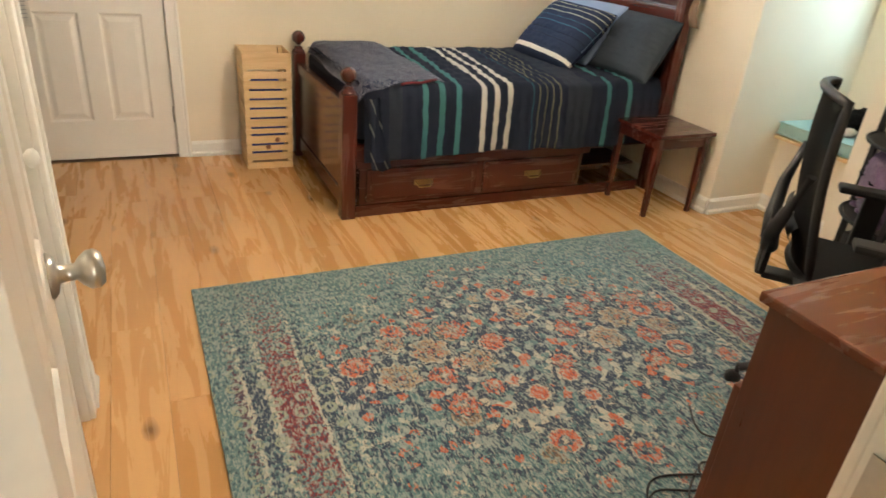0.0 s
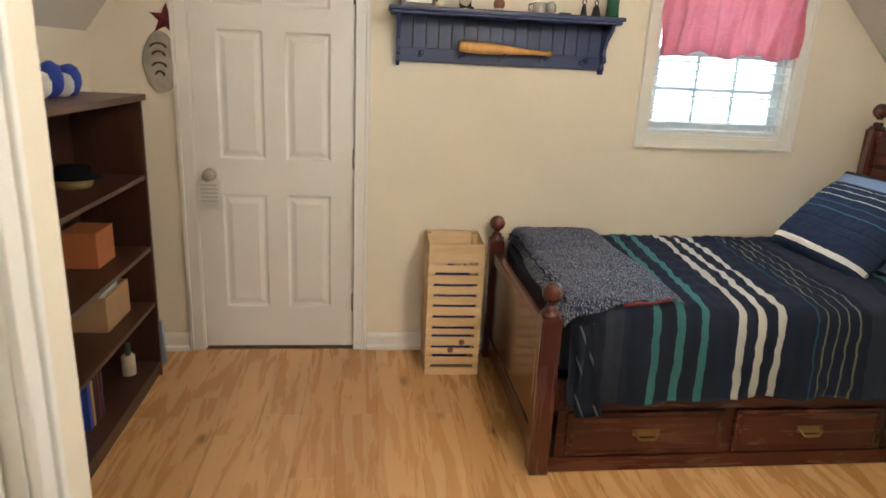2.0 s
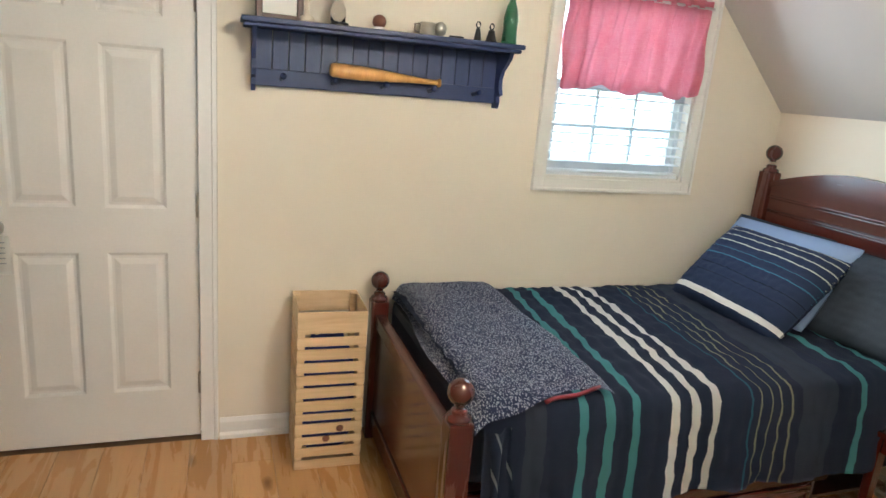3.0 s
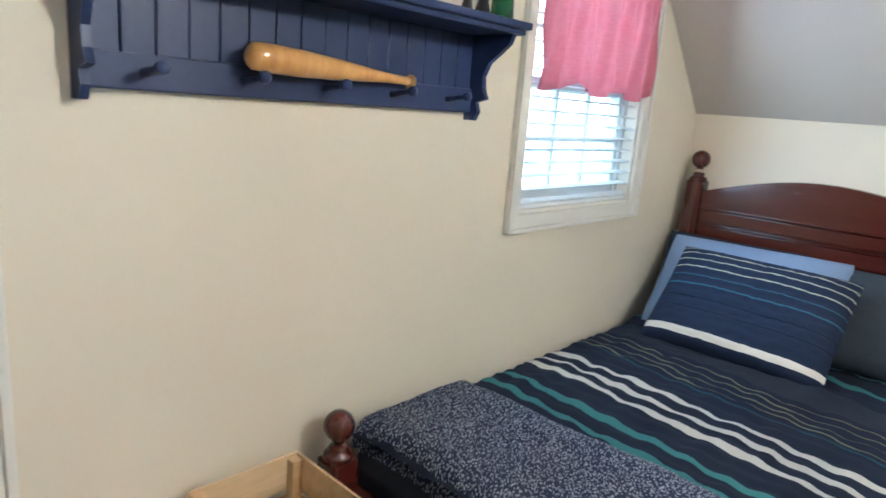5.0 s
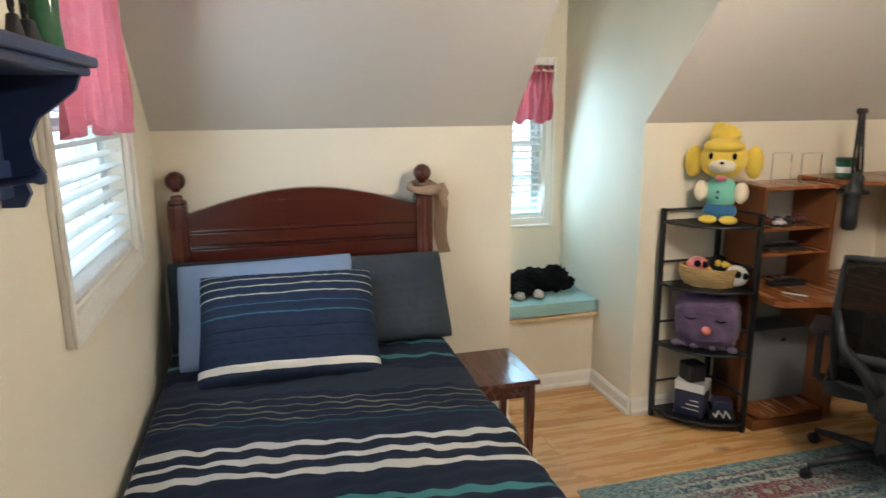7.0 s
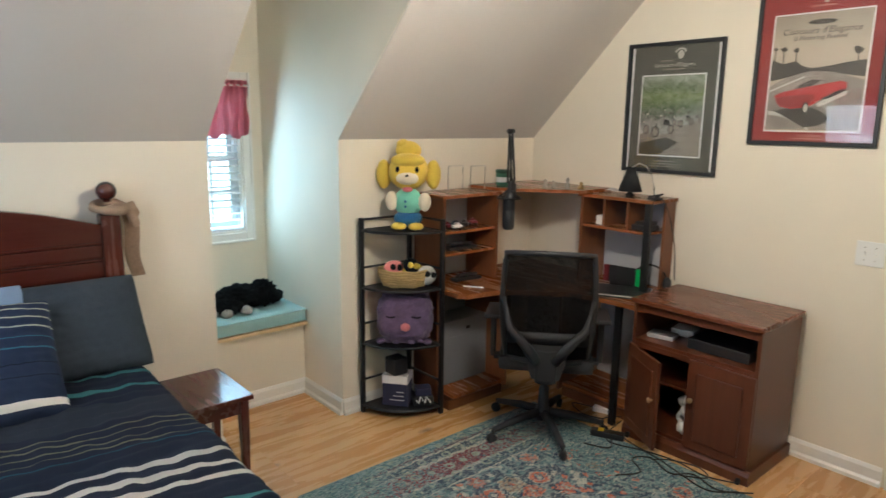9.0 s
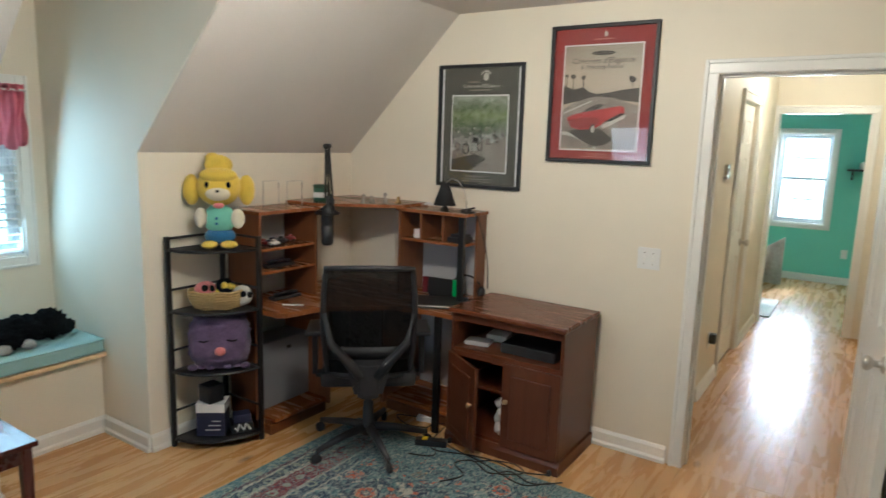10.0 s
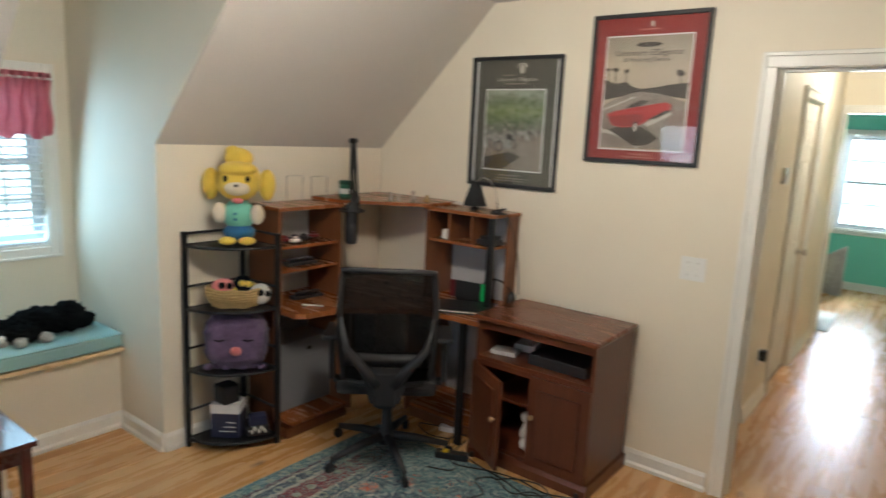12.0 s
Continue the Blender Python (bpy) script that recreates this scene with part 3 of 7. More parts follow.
# ---------------------------------------------------------------- structure
EAST, NORTH, WEST, CEIL, KNEE = 2.82, 3.875, -1.22, 2.44, 1.585
DS, DN, DX = 1.570, 2.283, 3.75          # the dormer's sides and its window wall
CX, CY = -0.435, 1.69                     # the closet's face and end
NW = (1.50, 2.265, 1.205, 2.06)          # north window: x, x, z, z
DW = (1.705, 2.065, 0.970, 1.91)         # dormer window: y, y, z, z
ED = (-0.285, 0.460, 2.05)               # bedroom door opening
ND = (-0.775, 0.0, 2.04)                 # door in the north wall
SY = -0.12                               # outer face of the south wall

bm = B()                                  # north wall round door and window
for x0, x1, z0, z1 in ((WEST - 0.1, ND[0], 0, CEIL), (ND[0], ND[1], ND[2], CEIL), (ND[1], NW[0], 0, CEIL), (NW[0], NW[1], 0, NW[2]), (NW[0], NW[1], NW[3], CEIL), (NW[1], EAST + 0.1, 0, CEIL)):
    box(bm, x0, x1, NORTH, NORTH + 0.13, z0, z1)
setting("wall_north", bm, "wall", "cream painted wall with a door and a small window")
bm = B()                                  # south wall round the entry
for x0, x1, z0, z1 in ((WEST - 0.1, ED[0], 0, CEIL), (ED[0], ED[1], ED[2], CEIL), (ED[1], EAST + 0.1, 0, CEIL)):
    box(bm, x0, x1, SY, 0.0, z0, z1)
setting("wall_south", bm, "wall", "cream painted wall with two framed pictures and the entry")
bm = B()
box(bm, EAST, EAST + 0.1, 0.0, DS, 0, KNEE)
setting("wall_east_1", bm, "wall", "low cream knee wall behind the desk")
bm = B()
box(bm, EAST, EAST + 0.1, DN, NORTH, 0, KNEE)
setting("wall_east_2", bm, "wall", "low cream knee wall behind the bed")
setting("wall_west", boxed(WEST - 0.1, WEST, 0.0, NORTH, 0, KNEE + 0.06), "wall", "low cream knee wall behind the bookcase")
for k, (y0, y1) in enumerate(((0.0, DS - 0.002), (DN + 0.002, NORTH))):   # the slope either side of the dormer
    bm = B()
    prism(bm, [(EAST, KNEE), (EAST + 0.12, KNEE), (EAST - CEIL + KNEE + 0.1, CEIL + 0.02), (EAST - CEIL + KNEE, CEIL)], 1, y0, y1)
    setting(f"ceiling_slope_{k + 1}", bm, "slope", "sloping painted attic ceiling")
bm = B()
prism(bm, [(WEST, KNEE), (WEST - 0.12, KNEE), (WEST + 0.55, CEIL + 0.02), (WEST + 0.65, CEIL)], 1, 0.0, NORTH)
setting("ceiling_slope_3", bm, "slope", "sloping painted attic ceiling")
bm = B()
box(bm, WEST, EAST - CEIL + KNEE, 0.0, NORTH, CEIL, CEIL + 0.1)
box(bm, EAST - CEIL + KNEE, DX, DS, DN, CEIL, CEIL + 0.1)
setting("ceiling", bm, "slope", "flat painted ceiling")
for k, (ya, yb) in enumerate(((DS - 0.1, DS), (DN, DN + 0.1))):            # dormer cheeks
    bm = B()
    prism(bm, [(EAST - CEIL + KNEE + 0.006, CEIL), (EAST + 0.006, KNEE), (EAST + 0.1, KNEE), (EAST + 0.1, 0), (DX, 0), (DX, CEIL)], 1, ya, yb)
    setting(f"dormer_wall_{k + 1}", bm, "wall", "cream dormer side wall lit by daylight")
bm = B()
for y0, y1, z0, z1 in ((DS - 0.1, DW[0], 0, CEIL), (DW[1], DN + 0.1, 0, CEIL), (DW[0], DW[1], 0, DW[2]), (DW[0], DW[1], DW[3], CEIL)):
    box(bm, DX, DX + 0.13, y0, y1, z0, z1)
setting("dormer_wall_3", bm, "wall", "cream dormer end wall round a narrow window")
# closet
CO = (0.34, 1.50, 2.05)
bm = B()
for y0, y1, z0, z1 in ((0.0, CO[0], 0, CEIL), (CO[0], CO[1], CO[2], CEIL), (CO[1], CY, 0, CEIL)):
    box(bm, CX - 0.1, CX, y0, y1, z0, z1)
box(bm, WEST, CX - 0.1, CY - 0.1, CY, 0, CEIL)
setting("wall_closet", bm, "wall", "cream closet wall with a folding door")
# hall and far room
HE, HW, HF = 0.62, -0.36, -3.5
bm = B()
for y0, y1, z0, z1 in ((HF, -2.42, 0, CEIL), (-2.42, -1.70, 2.05, CEIL), (-1.70, -1.0, 0, CEIL)):
    box(bm, HE, HE + 0.12, y0, y1, z0, z1)
box(bm, HE + 0.12, 1.7, -1.12, -1.0, 0, CEIL)
box(bm, 1.7, 1.8, -1.12, SY, 0, CEIL)
setting("hall_wall_1", bm, "wall", "cream hall wall with a door")
setting("hall_wall_2", boxed(HW - 0.1, HW, HF, SY, 0, CEIL), "wall", "cream hall wall")
FD = (-0.14, 0.585, 2.04)
bm = B()
for x0, x1, z0, z1 in ((-1.6, FD[0], 0, CEIL), (FD[0], FD[1], FD[2], CEIL), (FD[1], 2.2, 0, CEIL)):
    box(bm, x0, x1, HF - 0.12, HF, z0, z1)
setting("hall_wall_3", bm, "wall", "cream hall end wall round an open doorway")
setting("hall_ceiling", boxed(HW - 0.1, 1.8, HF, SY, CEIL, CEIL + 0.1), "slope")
FY, FWIN = -6.3, (0.245, 0.865, 0.75, 1.93)
bm = B()
for x0, x1, z0, z1 in ((-1.6, FWIN[0], 0, CEIL), (FWIN[1], 2.2, 0, CEIL), (FWIN[0], FWIN[1], 0, FWIN[2]), (FWIN[0], FWIN[1], FWIN[3], CEIL)):
    box(bm, x0, x1, FY - 0.13, FY, z0, z1)
setting("far_wall_1", bm, "teal_wall", "teal painted wall round a bright window")
bm = B()
box(bm, -1.7, -1.6, FY, HF - 0.12, 0, CEIL)
box(bm, 2.2, 2.3, FY, HF - 0.12, 0, CEIL)
setting("far_wall_2", bm, "teal_wall", "teal painted side walls")
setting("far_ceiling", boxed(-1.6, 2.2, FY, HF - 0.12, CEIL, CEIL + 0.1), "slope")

# the floor's bed below the planks
bm = B()
box(bm, WEST, EAST, 0.0, NORTH, -0.10, -0.008)
box(bm, ND[0], ND[1], NORTH, NORTH + 0.12, -0.10, -0.002)
box(bm, EAST, DX, DS, DN, -0.10, -0.008)
box(bm, HW, 1.7, HF, 0.0, -0.10, -0.009)
box(bm, -1.6, 2.2, FY, HF, -0.10, -0.010)
floor_ob = setting("floor", bm, "joint", "honey coloured laminate plank floor with knots")


def baseboard(name, pts, parent=None, h=0.095):
    """Skirting along a line of floor points, its room side on the left hand."""
    for i, (a, b) in enumerate(zip(pts, pts[1:])):
        a, b = Vector((*a, 0)), Vector((*b, 0))
        L = (b - a).length
        bm = B()
        prism(bm, [(0, 0), (0.022, 0), (0.022, 0.018), (0.013, 0.03), (0.013, h - 0.018), (0.007, h - 0.006), (0.004, h), (0, h)], 0, 0, L)
        ob = setting(name, bm, "trim", "white moulded baseboard")
        ob.matrix_world = Matrix.Translation(a) @ Matrix.Rotation(math.atan2(b.y - a.y, b.x - a.x), 4, "Z")


baseboard("baseboard", [(ED[1] + 0.085, 0.0), (EAST, 0.0), (EAST, DS), (3.26, DS)])
baseboard("baseboard", [(3.26, DS), (3.26, DN)])
baseboard("baseboard", [(3.26, DN), (EAST, DN), (EAST, NORTH), (ND[1] + 0.075, NORTH)])
baseboard("baseboard", [(ND[0] - 0.075, NORTH), (WEST, NORTH), (WEST, CY), (CX, CY), (CX, CO[1] + 0.075)])
baseboard("baseboard", [(HE, -1.62), (HE, -1.0)])
baseboard("baseboard", [(HE, HF), (HE, -2.50)])
baseboard("baseboard", [(-1.6, FY), (2.2, FY)])


def casing(name, label=""):
    return tagged(new(name), label, kind="structure")


def frame_bar(owner, a0, a1, b0, b1, axis, face, out, w=0.065):
    """Casing bars with a raised outer bead round an opening a0..a1 by b0..b1 (z). axis: 0 along x, 1 along y."""
    def slab(bm, p0, p1, q0, q1, deep):
        lo, hi = sorted((face, face + out * deep))
        if axis == 0:
            box(bm, p0, p1, lo, hi, q0, q1, 0.004)
        else:
            box(bm, lo, hi, p0, p1, q0, q1, 0.004)
    for body, bead in (((a0 - w + 0.018, a0, b0, b1), (a0 - w, a0 - w + 0.018, b0, b1 + w)),
                       ((a1, a1 + w - 0.018, b0, b1), (a1 + w - 0.018, a1 + w, b0, b1 + w)),
                       ((a0 - w + 0.018, a1 + w - 0.018, b1, b1 + w - 0.018), (a0 - w + 0.018, a1 + w - 0.018, b1 + w - 0.018, b1 + w))):
        bm = B()
        slab(bm, *body, 0.016)
        slab(bm, *bead, 0.024)
        part("casing_bar", bm, "trim", owner)


def door_leaf(name, w, h, m, panels, hinge_at, knob_side, label, knob=True, parent=None):
    """A moulded six-panel leaf. Its local x runs from 0 to w, its thickness from -0.035 to 0, its height from 0 to h."""
    ob = tagged(new(name), label, "door") if parent is None else new(name)
    if parent is None:
        ob.matrix_world = m
        tagged(ob, kind="structure")
    else:
        ob.parent = parent
        ob.matrix_local = m
    bm = B()
    xs = sorted({0.0, w} | {v for p in panels for v in p[:2]})
    zs = sorted({0.0, h} | {v for p in panels for v in p[2:]})
    for face, s in ((0.0, 1), (-0.035, -1)):
        grid = {(i, j): bm.verts.new((x, face, z)) for i, x in enumerate(xs) for j, z in enumerate(zs)}
        for i in range(len(xs) - 1):
            for j in range(len(zs) - 1):
                x0, x1, z0, z1 = xs[i], xs[i + 1], zs[j], zs[j + 1]
                q = [grid[i, j], grid[i + 1, j], grid[i + 1, j + 1], grid[i, j + 1]]
                if any(abs(p[0] - x0) < 1e-6 and abs(p[1] - x1) < 1e-6 and abs(p[2] - z0) < 1e-6 and abs(p[3] - z1) < 1e-6 for p in panels):
                    last = q
                    for inset, depth in ((0.012, 0.010), (0.022, 0.010), (0.045, 0.002)):
                        nxt = [bm.verts.new((x, face - s * depth, z)) for x, z in ((x0 + inset, z0 + inset), (x1 - inset, z0 + inset), (x1 - inset, z1 - inset), (x0 + inset, z1 - inset))]
                        for k in range(4):
                            bm.faces.new((last[k], last[(k + 1) % 4], nxt[(k + 1) % 4], nxt[k]))
                        last = nxt
                    bm.faces.new(last)
                else:
                    bm.faces.new(q)
    for a, b in (((0, 0), (0, 1)), ((w, 0), (w, 1))):
        bm.faces.new([bm.verts.new(v) for v in ((a[0], 0, 0), (a[0], 0, h), (a[0], -0.035, h), (a[0], -0.035, 0))])
    for z in (0, h):
        bm.faces.new([bm.verts.new(v) for v in ((0, 0, z), (w, 0, z), (w, -0.035, z), (0, -0.035, z))])
    bmesh.ops.remove_doubles(bm, verts=bm.verts[:], dist=0.0005)
    part("leaf", bm, "door", ob)
    if knob:
        kx = w - 0.062 if knob_side > 0 else 0.062
        for s in (1, -1):
            bm = B()
            turn = pose(kx, 0.0 if s > 0 else -0.035, 0.925, -90 * s)
            lathe(bm, [(0.033, 0.0), (0.033, 0.004), (0.026, 0.010), (0.013, 0.013), (0.012, 0.034), (0.020, 0.040), (0.028, 0.050), (0.029, 0.060), (0.022, 0.069), (0.0, 0.072)], 20, turn)
            part("knob", bm, "nickel", ob, "brushed nickel knob")
        bm = boxed(w - 0.001 if knob_side > 0 else -0.003, w + 0.003 if knob_side > 0 else 0.001, -0.030, -0.005, 0.895, 0.955)
        part("latch_plate", bm, "nickel", ob)
    for z in hinge_at:
        bm = B()
        hx = 0.0 if knob_side > 0 else w
        lathe(bm, [(0.007, z - 0.045), (0.007, z + 0.045), (0.004, z + 0.052)], 10, pose(hx, 0.007, 0))
        part("hinge", bm, "nickel", ob)
    return ob


def six_panels(w, lo=0.225):
    a, b = 0.115, w / 2 - 0.05
    c, d = w / 2 + 0.05, w - 0.115
    return [(x0, x1, z0, z1) for x0, x1 in ((a, b), (c, d)) for z0, z1 in ((lo, 0.825), (1.005, 1.615), (1.725, 1.905))]


# north door, closed, hinged at its east side
door_leaf("door_1", 0.767, 2.025, pose(ND[1] - 0.004, NORTH + 0.02, 0.012, 0, 0, 180), six_panels(0.767), (0.25, 1.02, 1.80), 1, "closed white six-panel door with a paper tag on its knob")
frame_bar(casing("door_casing_1", "white moulded door casing"), ND[0], ND[1], 0.0, ND[2], 0, NORTH, -1, 0.07)
bm = B()
box(bm, ND[0], ND[0] + 0.003, NORTH, NORTH + 0.12, 0, ND[2])
box(bm, ND[0], ND[1], NORTH + 0.07, NORTH + 0.12, 0, ND[2])
setting("door_jamb_1", bm, "trim")
# paper tag hanging on the knob
bm = B()
sheet(bm, lambda u, v: (-0.055 + 0.11 * u, 0.006 * math.sin(3 * v + 1), -0.17 + 0.15 * v), 4, 8)
sheet(bm, lambda u, v: (-0.012 + 0.024 * u, 0.004 * v, -0.03 + 0.045 * v), 2, 2)
bmesh.ops.solidify(bm, geom=bm.faces[:], thickness=0.001)
for z in (-0.045, -0.065, -0.085, -0.105, -0.125):
    box(bm, -0.042, 0.040, -0.004, -0.003, z, z + 0.004, mat=1)
solid("paper_tag", bm, ["paper", "gray_panel"], pose(-0.705, NORTH - 0.028, 0.935), "white paper tag with lines of small print on a door knob", "tag")

# entry door, standing open
entry = door_leaf("door_2", 0.715, 2.025, pose(ED[0] + 0.004, 0.004, 0.012, 0, 0, 97.5), six_panels(0.715), (0.25, 1.02, 1.80), 1, "white six-panel door standing open against the closet")
cas = casing("door_casing_2", "white moulded door casing")
frame_bar(cas, ED[0], ED[1], 0.0, ED[2], 0, 0.0, 1, 0.065)
frame_bar(cas, ED[0], ED[1], 0.0, ED[2], 0, SY, -1, 0.065)
bm = B()
for x0, x1, z0, z1 in ((ED[0], ED[0] + 0.003, 0, ED[2]), (ED[1] - 0.003, ED[1], 0, ED[2]), (ED[0] + 0.003, ED[1] - 0.003, ED[2] - 0.003, ED[2])):
    box(bm, x0, x1, SY, 0.0, z0, z1)
for x0, x1, z0, z1 in ((ED[0] + 0.003, ED[0] + 0.015, 0, ED[2] - 0.003), (ED[1] - 0.015, ED[1] - 0.003, 0, ED[2] - 0.003), (ED[0] + 0.015, ED[1] - 0.015, ED[2] - 0.015, ED[2] - 0.003)):
    box(bm, x0, x1, -0.085, -0.045, z0, z1, 0.002)
setting("door_jamb_2", bm, "trim", "white door jamb with stop")
setting("strike_plate", boxed(ED[1] - 0.0055, ED[1] - 0.003, -0.035, -0.008, 0.90, 0.965), "nickel")

# closet folding door: two leaves, pivoted at the closet's far end
fold = thing("folding_door", pose(CX - 0.03, CO[1] - 0.01, 0.02), "white panelled bifold closet door, half folded open", "door")
LW = 0.46
small_panels = [(0.09, LW - 0.09, 0.12, 0.80), (0.09, LW - 0.09, 0.98, 1.62), (0.09, LW - 0.09, 1.72, 1.90)]
a1 = 7.0
door_leaf("leaf_panel", LW, 1.98, pose(0, 0, 0, 0, 0, -90 + a1), small_panels, (), 1, "", False, fold)
ex, ey = LW * math.sin(radians(a1)), -LW * math.cos(radians(a1))
door_leaf("leaf_panel", LW, 1.98, pose(ex, ey - 0.004, 0, 0, 0, -90 - a1), small_panels, (), 1, "", False, fold)
bm = B()
kp = Vector((0.27 * math.sin(radians(a1)), -0.27 * math.cos(radians(a1)), 0.90))
lathe(bm, [(0.010, 0.0), (0.009, 0.016), (0.019, 0.024), (0.020, 0.034), (0.012, 0.042), (0.0, 0.044)], 16, Matrix.Translation(kp) @ pose(0, 0, 0, 0, 90, 0))
part("knob", bm, "white_plastic", fold, "small white knob")
cas = casing("closet_casing", "white moulded closet casing")
frame_bar(cas, CO[0], CO[1], 0.0, CO[2], 1, CX, 1, 0.065)
for y0, y1, z0, z1 in ((CO[0], CO[0] + 0.003, 0, CO[2]), (CO[1] - 0.003, CO[1], 0, CO[2]), (CO[0] + 0.003, CO[1] - 0.003, CO[2] - 0.003, CO[2])):
    part("jamb_board", boxed(CX - 0.1, CX, y0, y1, z0, z1), "trim", cas)
setting("closet_track", boxed(CX - 0.055, CX - 0.015, CO[0] + 0.004, CO[1] - 0.004, CO[2] - 0.035, CO[2] - 0.004), "black_metal", "dark metal track of the folding door")

# hall doors
door_leaf("door_3", 0.71, 2.02, pose(HE + 0.06, -1.705, 0.012, 0, 0, -90), six_panels(0.71), (), 1, "closed white hall door")
frame_bar(casing("door_casing_3", "white hall door casing"), -2.42, -1.70, 0.0, 2.05, 1, HE, -1, 0.07)
cas = casing("door_casing_4", "white casing of the far doorway")
frame_bar(cas, FD[0], FD[1], 0.0, FD[2], 0, HF, 1, 0.07)
for x0, x1, z0, z1 in ((FD[0], FD[0] + 0.003, 0, FD[2]), (FD[1] - 0.003, FD[1], 0, FD[2]), (FD[0] + 0.003, FD[1] - 0.003, FD[2] - 0.003, FD[2])):
    part("jamb_board", boxed(x0, x1, HF - 0.12, HF, z0, z1), "trim", cas)
for z in (0.35, 1.35):
    setting("far_hinge", boxed(FD[0] + 0.003, FD[0] + 0.007, HF - 0.10, HF - 0.04, z - 0.05, z + 0.05), "nickel")


def window(name, w, h, m, cols, rows, label, blinds, tilt=20.0, z_from=0.0):
    """A vinyl sash window in its opening. Local x runs along the wall from 0 to w, y outwards, z up from the sill."""
    ob = tagged(new(name), label, "window", kind="structure")
    ob.matrix_world = m
    bm = B()
    for x0, x1, z0, z1 in ((0, 0.03, 0, h), (w - 0.03, w, 0, h), (0.03, w - 0.03, 0, 0.035), (0.03, w - 0.03, h - 0.03, h)):
        box(bm, x0, x1, 0.05, 0.12, z0, z1, 0.003)
    part("window_frame", bm, "vinyl", ob)
    for k, (z0, z1, y) in enumerate(((0.035, h / 2 + 0.02, 0.062), (h / 2 - 0.02, h - 0.03, 0.092))):
        bm = B()
        for x0, x1, a, b in ((0.03, 0.06, z0, z1), (w - 0.06, w - 0.03, z0, z1), (0.06, w - 0.06, z0, z0 + 0.035), (0.06, w - 0.06, z1 - 0.035, z1)):
            box(bm, x0, x1, y, y + 0.025, a, b, 0.002)
        for i in range(1, cols):
            x = 0.06 + (w - 0.12) * i / cols
            box(bm, x - 0.008, x + 0.008, y + 0.006, y + 0.019, z0 + 0.035, z1 - 0.035)
        for j in range(1, rows):
            z = z0 + (z1 - z0) * j / rows
            box(bm, 0.06, w - 0.06, y + 0.0065, y + 0.0185, z - 0.008, z + 0.008)
        part("sash", bm, "vinyl", ob)
        bm = boxed(0.06, w - 0.06, y + 0.011, y + 0.014, z0 + 0.035, z1 - 0.035)
        g = part("pane", bm, "glass", ob)
        g.visible_shadow = False
    bm = B()
    for x0, x1, z0, z1 in ((0, 0.012, 0, h), (w - 0.012, w, 0, h), (0.012, w - 0.012, h - 0.012, h), (0.012, w - 0.012, 0, 0.012)):
        box(bm, x0, x1, 0.0, 0.05, z0, z1)
    part("reveal", bm, "trim", ob)
    bm = B()
    tw = 0.06
    for x0, x1, z0, z1 in ((-tw, 0, -tw, h + tw), (w, w + tw, -tw, h + tw), (0, w, h, h + tw), (0, w, -tw, 0)):
        box(bm, x0, x1, -0.016, 0.0, z0, z1, 0.004)
    for x0, x1, z0, z1 in ((-tw, -tw + 0.016, -tw, h + tw), (w + tw - 0.016, w + tw, -tw, h + tw), (-tw + 0.016, w + tw - 0.016, -tw, -tw + 0.016)):
        box(bm, x0, x1, -0.026, -0.016, z0, z1, 0.004)
    part("casing", bm, "trim", ob, "white moulded casing")
    if blinds:
        n = int((h - 0.08) / 0.043)
        data = None
        for i in range(n):
            z = 0.035 + i * 0.043
            if data is None:
                bm = B()
                prism(bm, [(-0.023, 0.0), (0.0, 0.004), (0.023, 0.0), (0.023, 0.002), (0.0, 0.006), (-0.023, 0.002)], 0, 0.016, w - 0.016)
                data = mesh_of("slat", bm, "blind")
            s = new("slat", data)
            s.parent = ob
            s.matrix_local = pose(0, 0.026, z, tilt)
        part("bottom_rail", boxed(0.016, w - 0.016, 0.006, 0.046, 0.013, 0.028, 0.003), "blind", ob)
        part("headrail", boxed(0.014, w - 0.014, 0.004, 0.048, h - 0.05, h - 0.013, 0.003), "blind", ob)
        for x in (0.12, w - 0.12):
            bm = B()
            tube(bm, [(x, 0.026, 0.03), (x, 0.026, h - 0.05)], 0.0014, 5)
            part("cord", bm, "blind", ob)
    return ob


win1 = window("window_1", NW[1] - NW[0], NW[3] - NW[2], pose(NW[0], NORTH, NW[2]), 3, 2, "white sash window with open slat blinds, bright daylight", True, 6.0)
win2 = window("window_2", DW[1] - DW[0], DW[3] - DW[2], pose(DX, DW[1], DW[2], 0, 0, -90), 2, 2, "narrow white sash window with open slat blinds", True, 8.0)
win3 = window("window_3", FWIN[1] - FWIN[0], FWIN[3] - FWIN[2], pose(FWIN[1], FY, FWIN[2], 0, 0, 180), 3, 2, "white sash window in a teal wall, bright daylight", False)

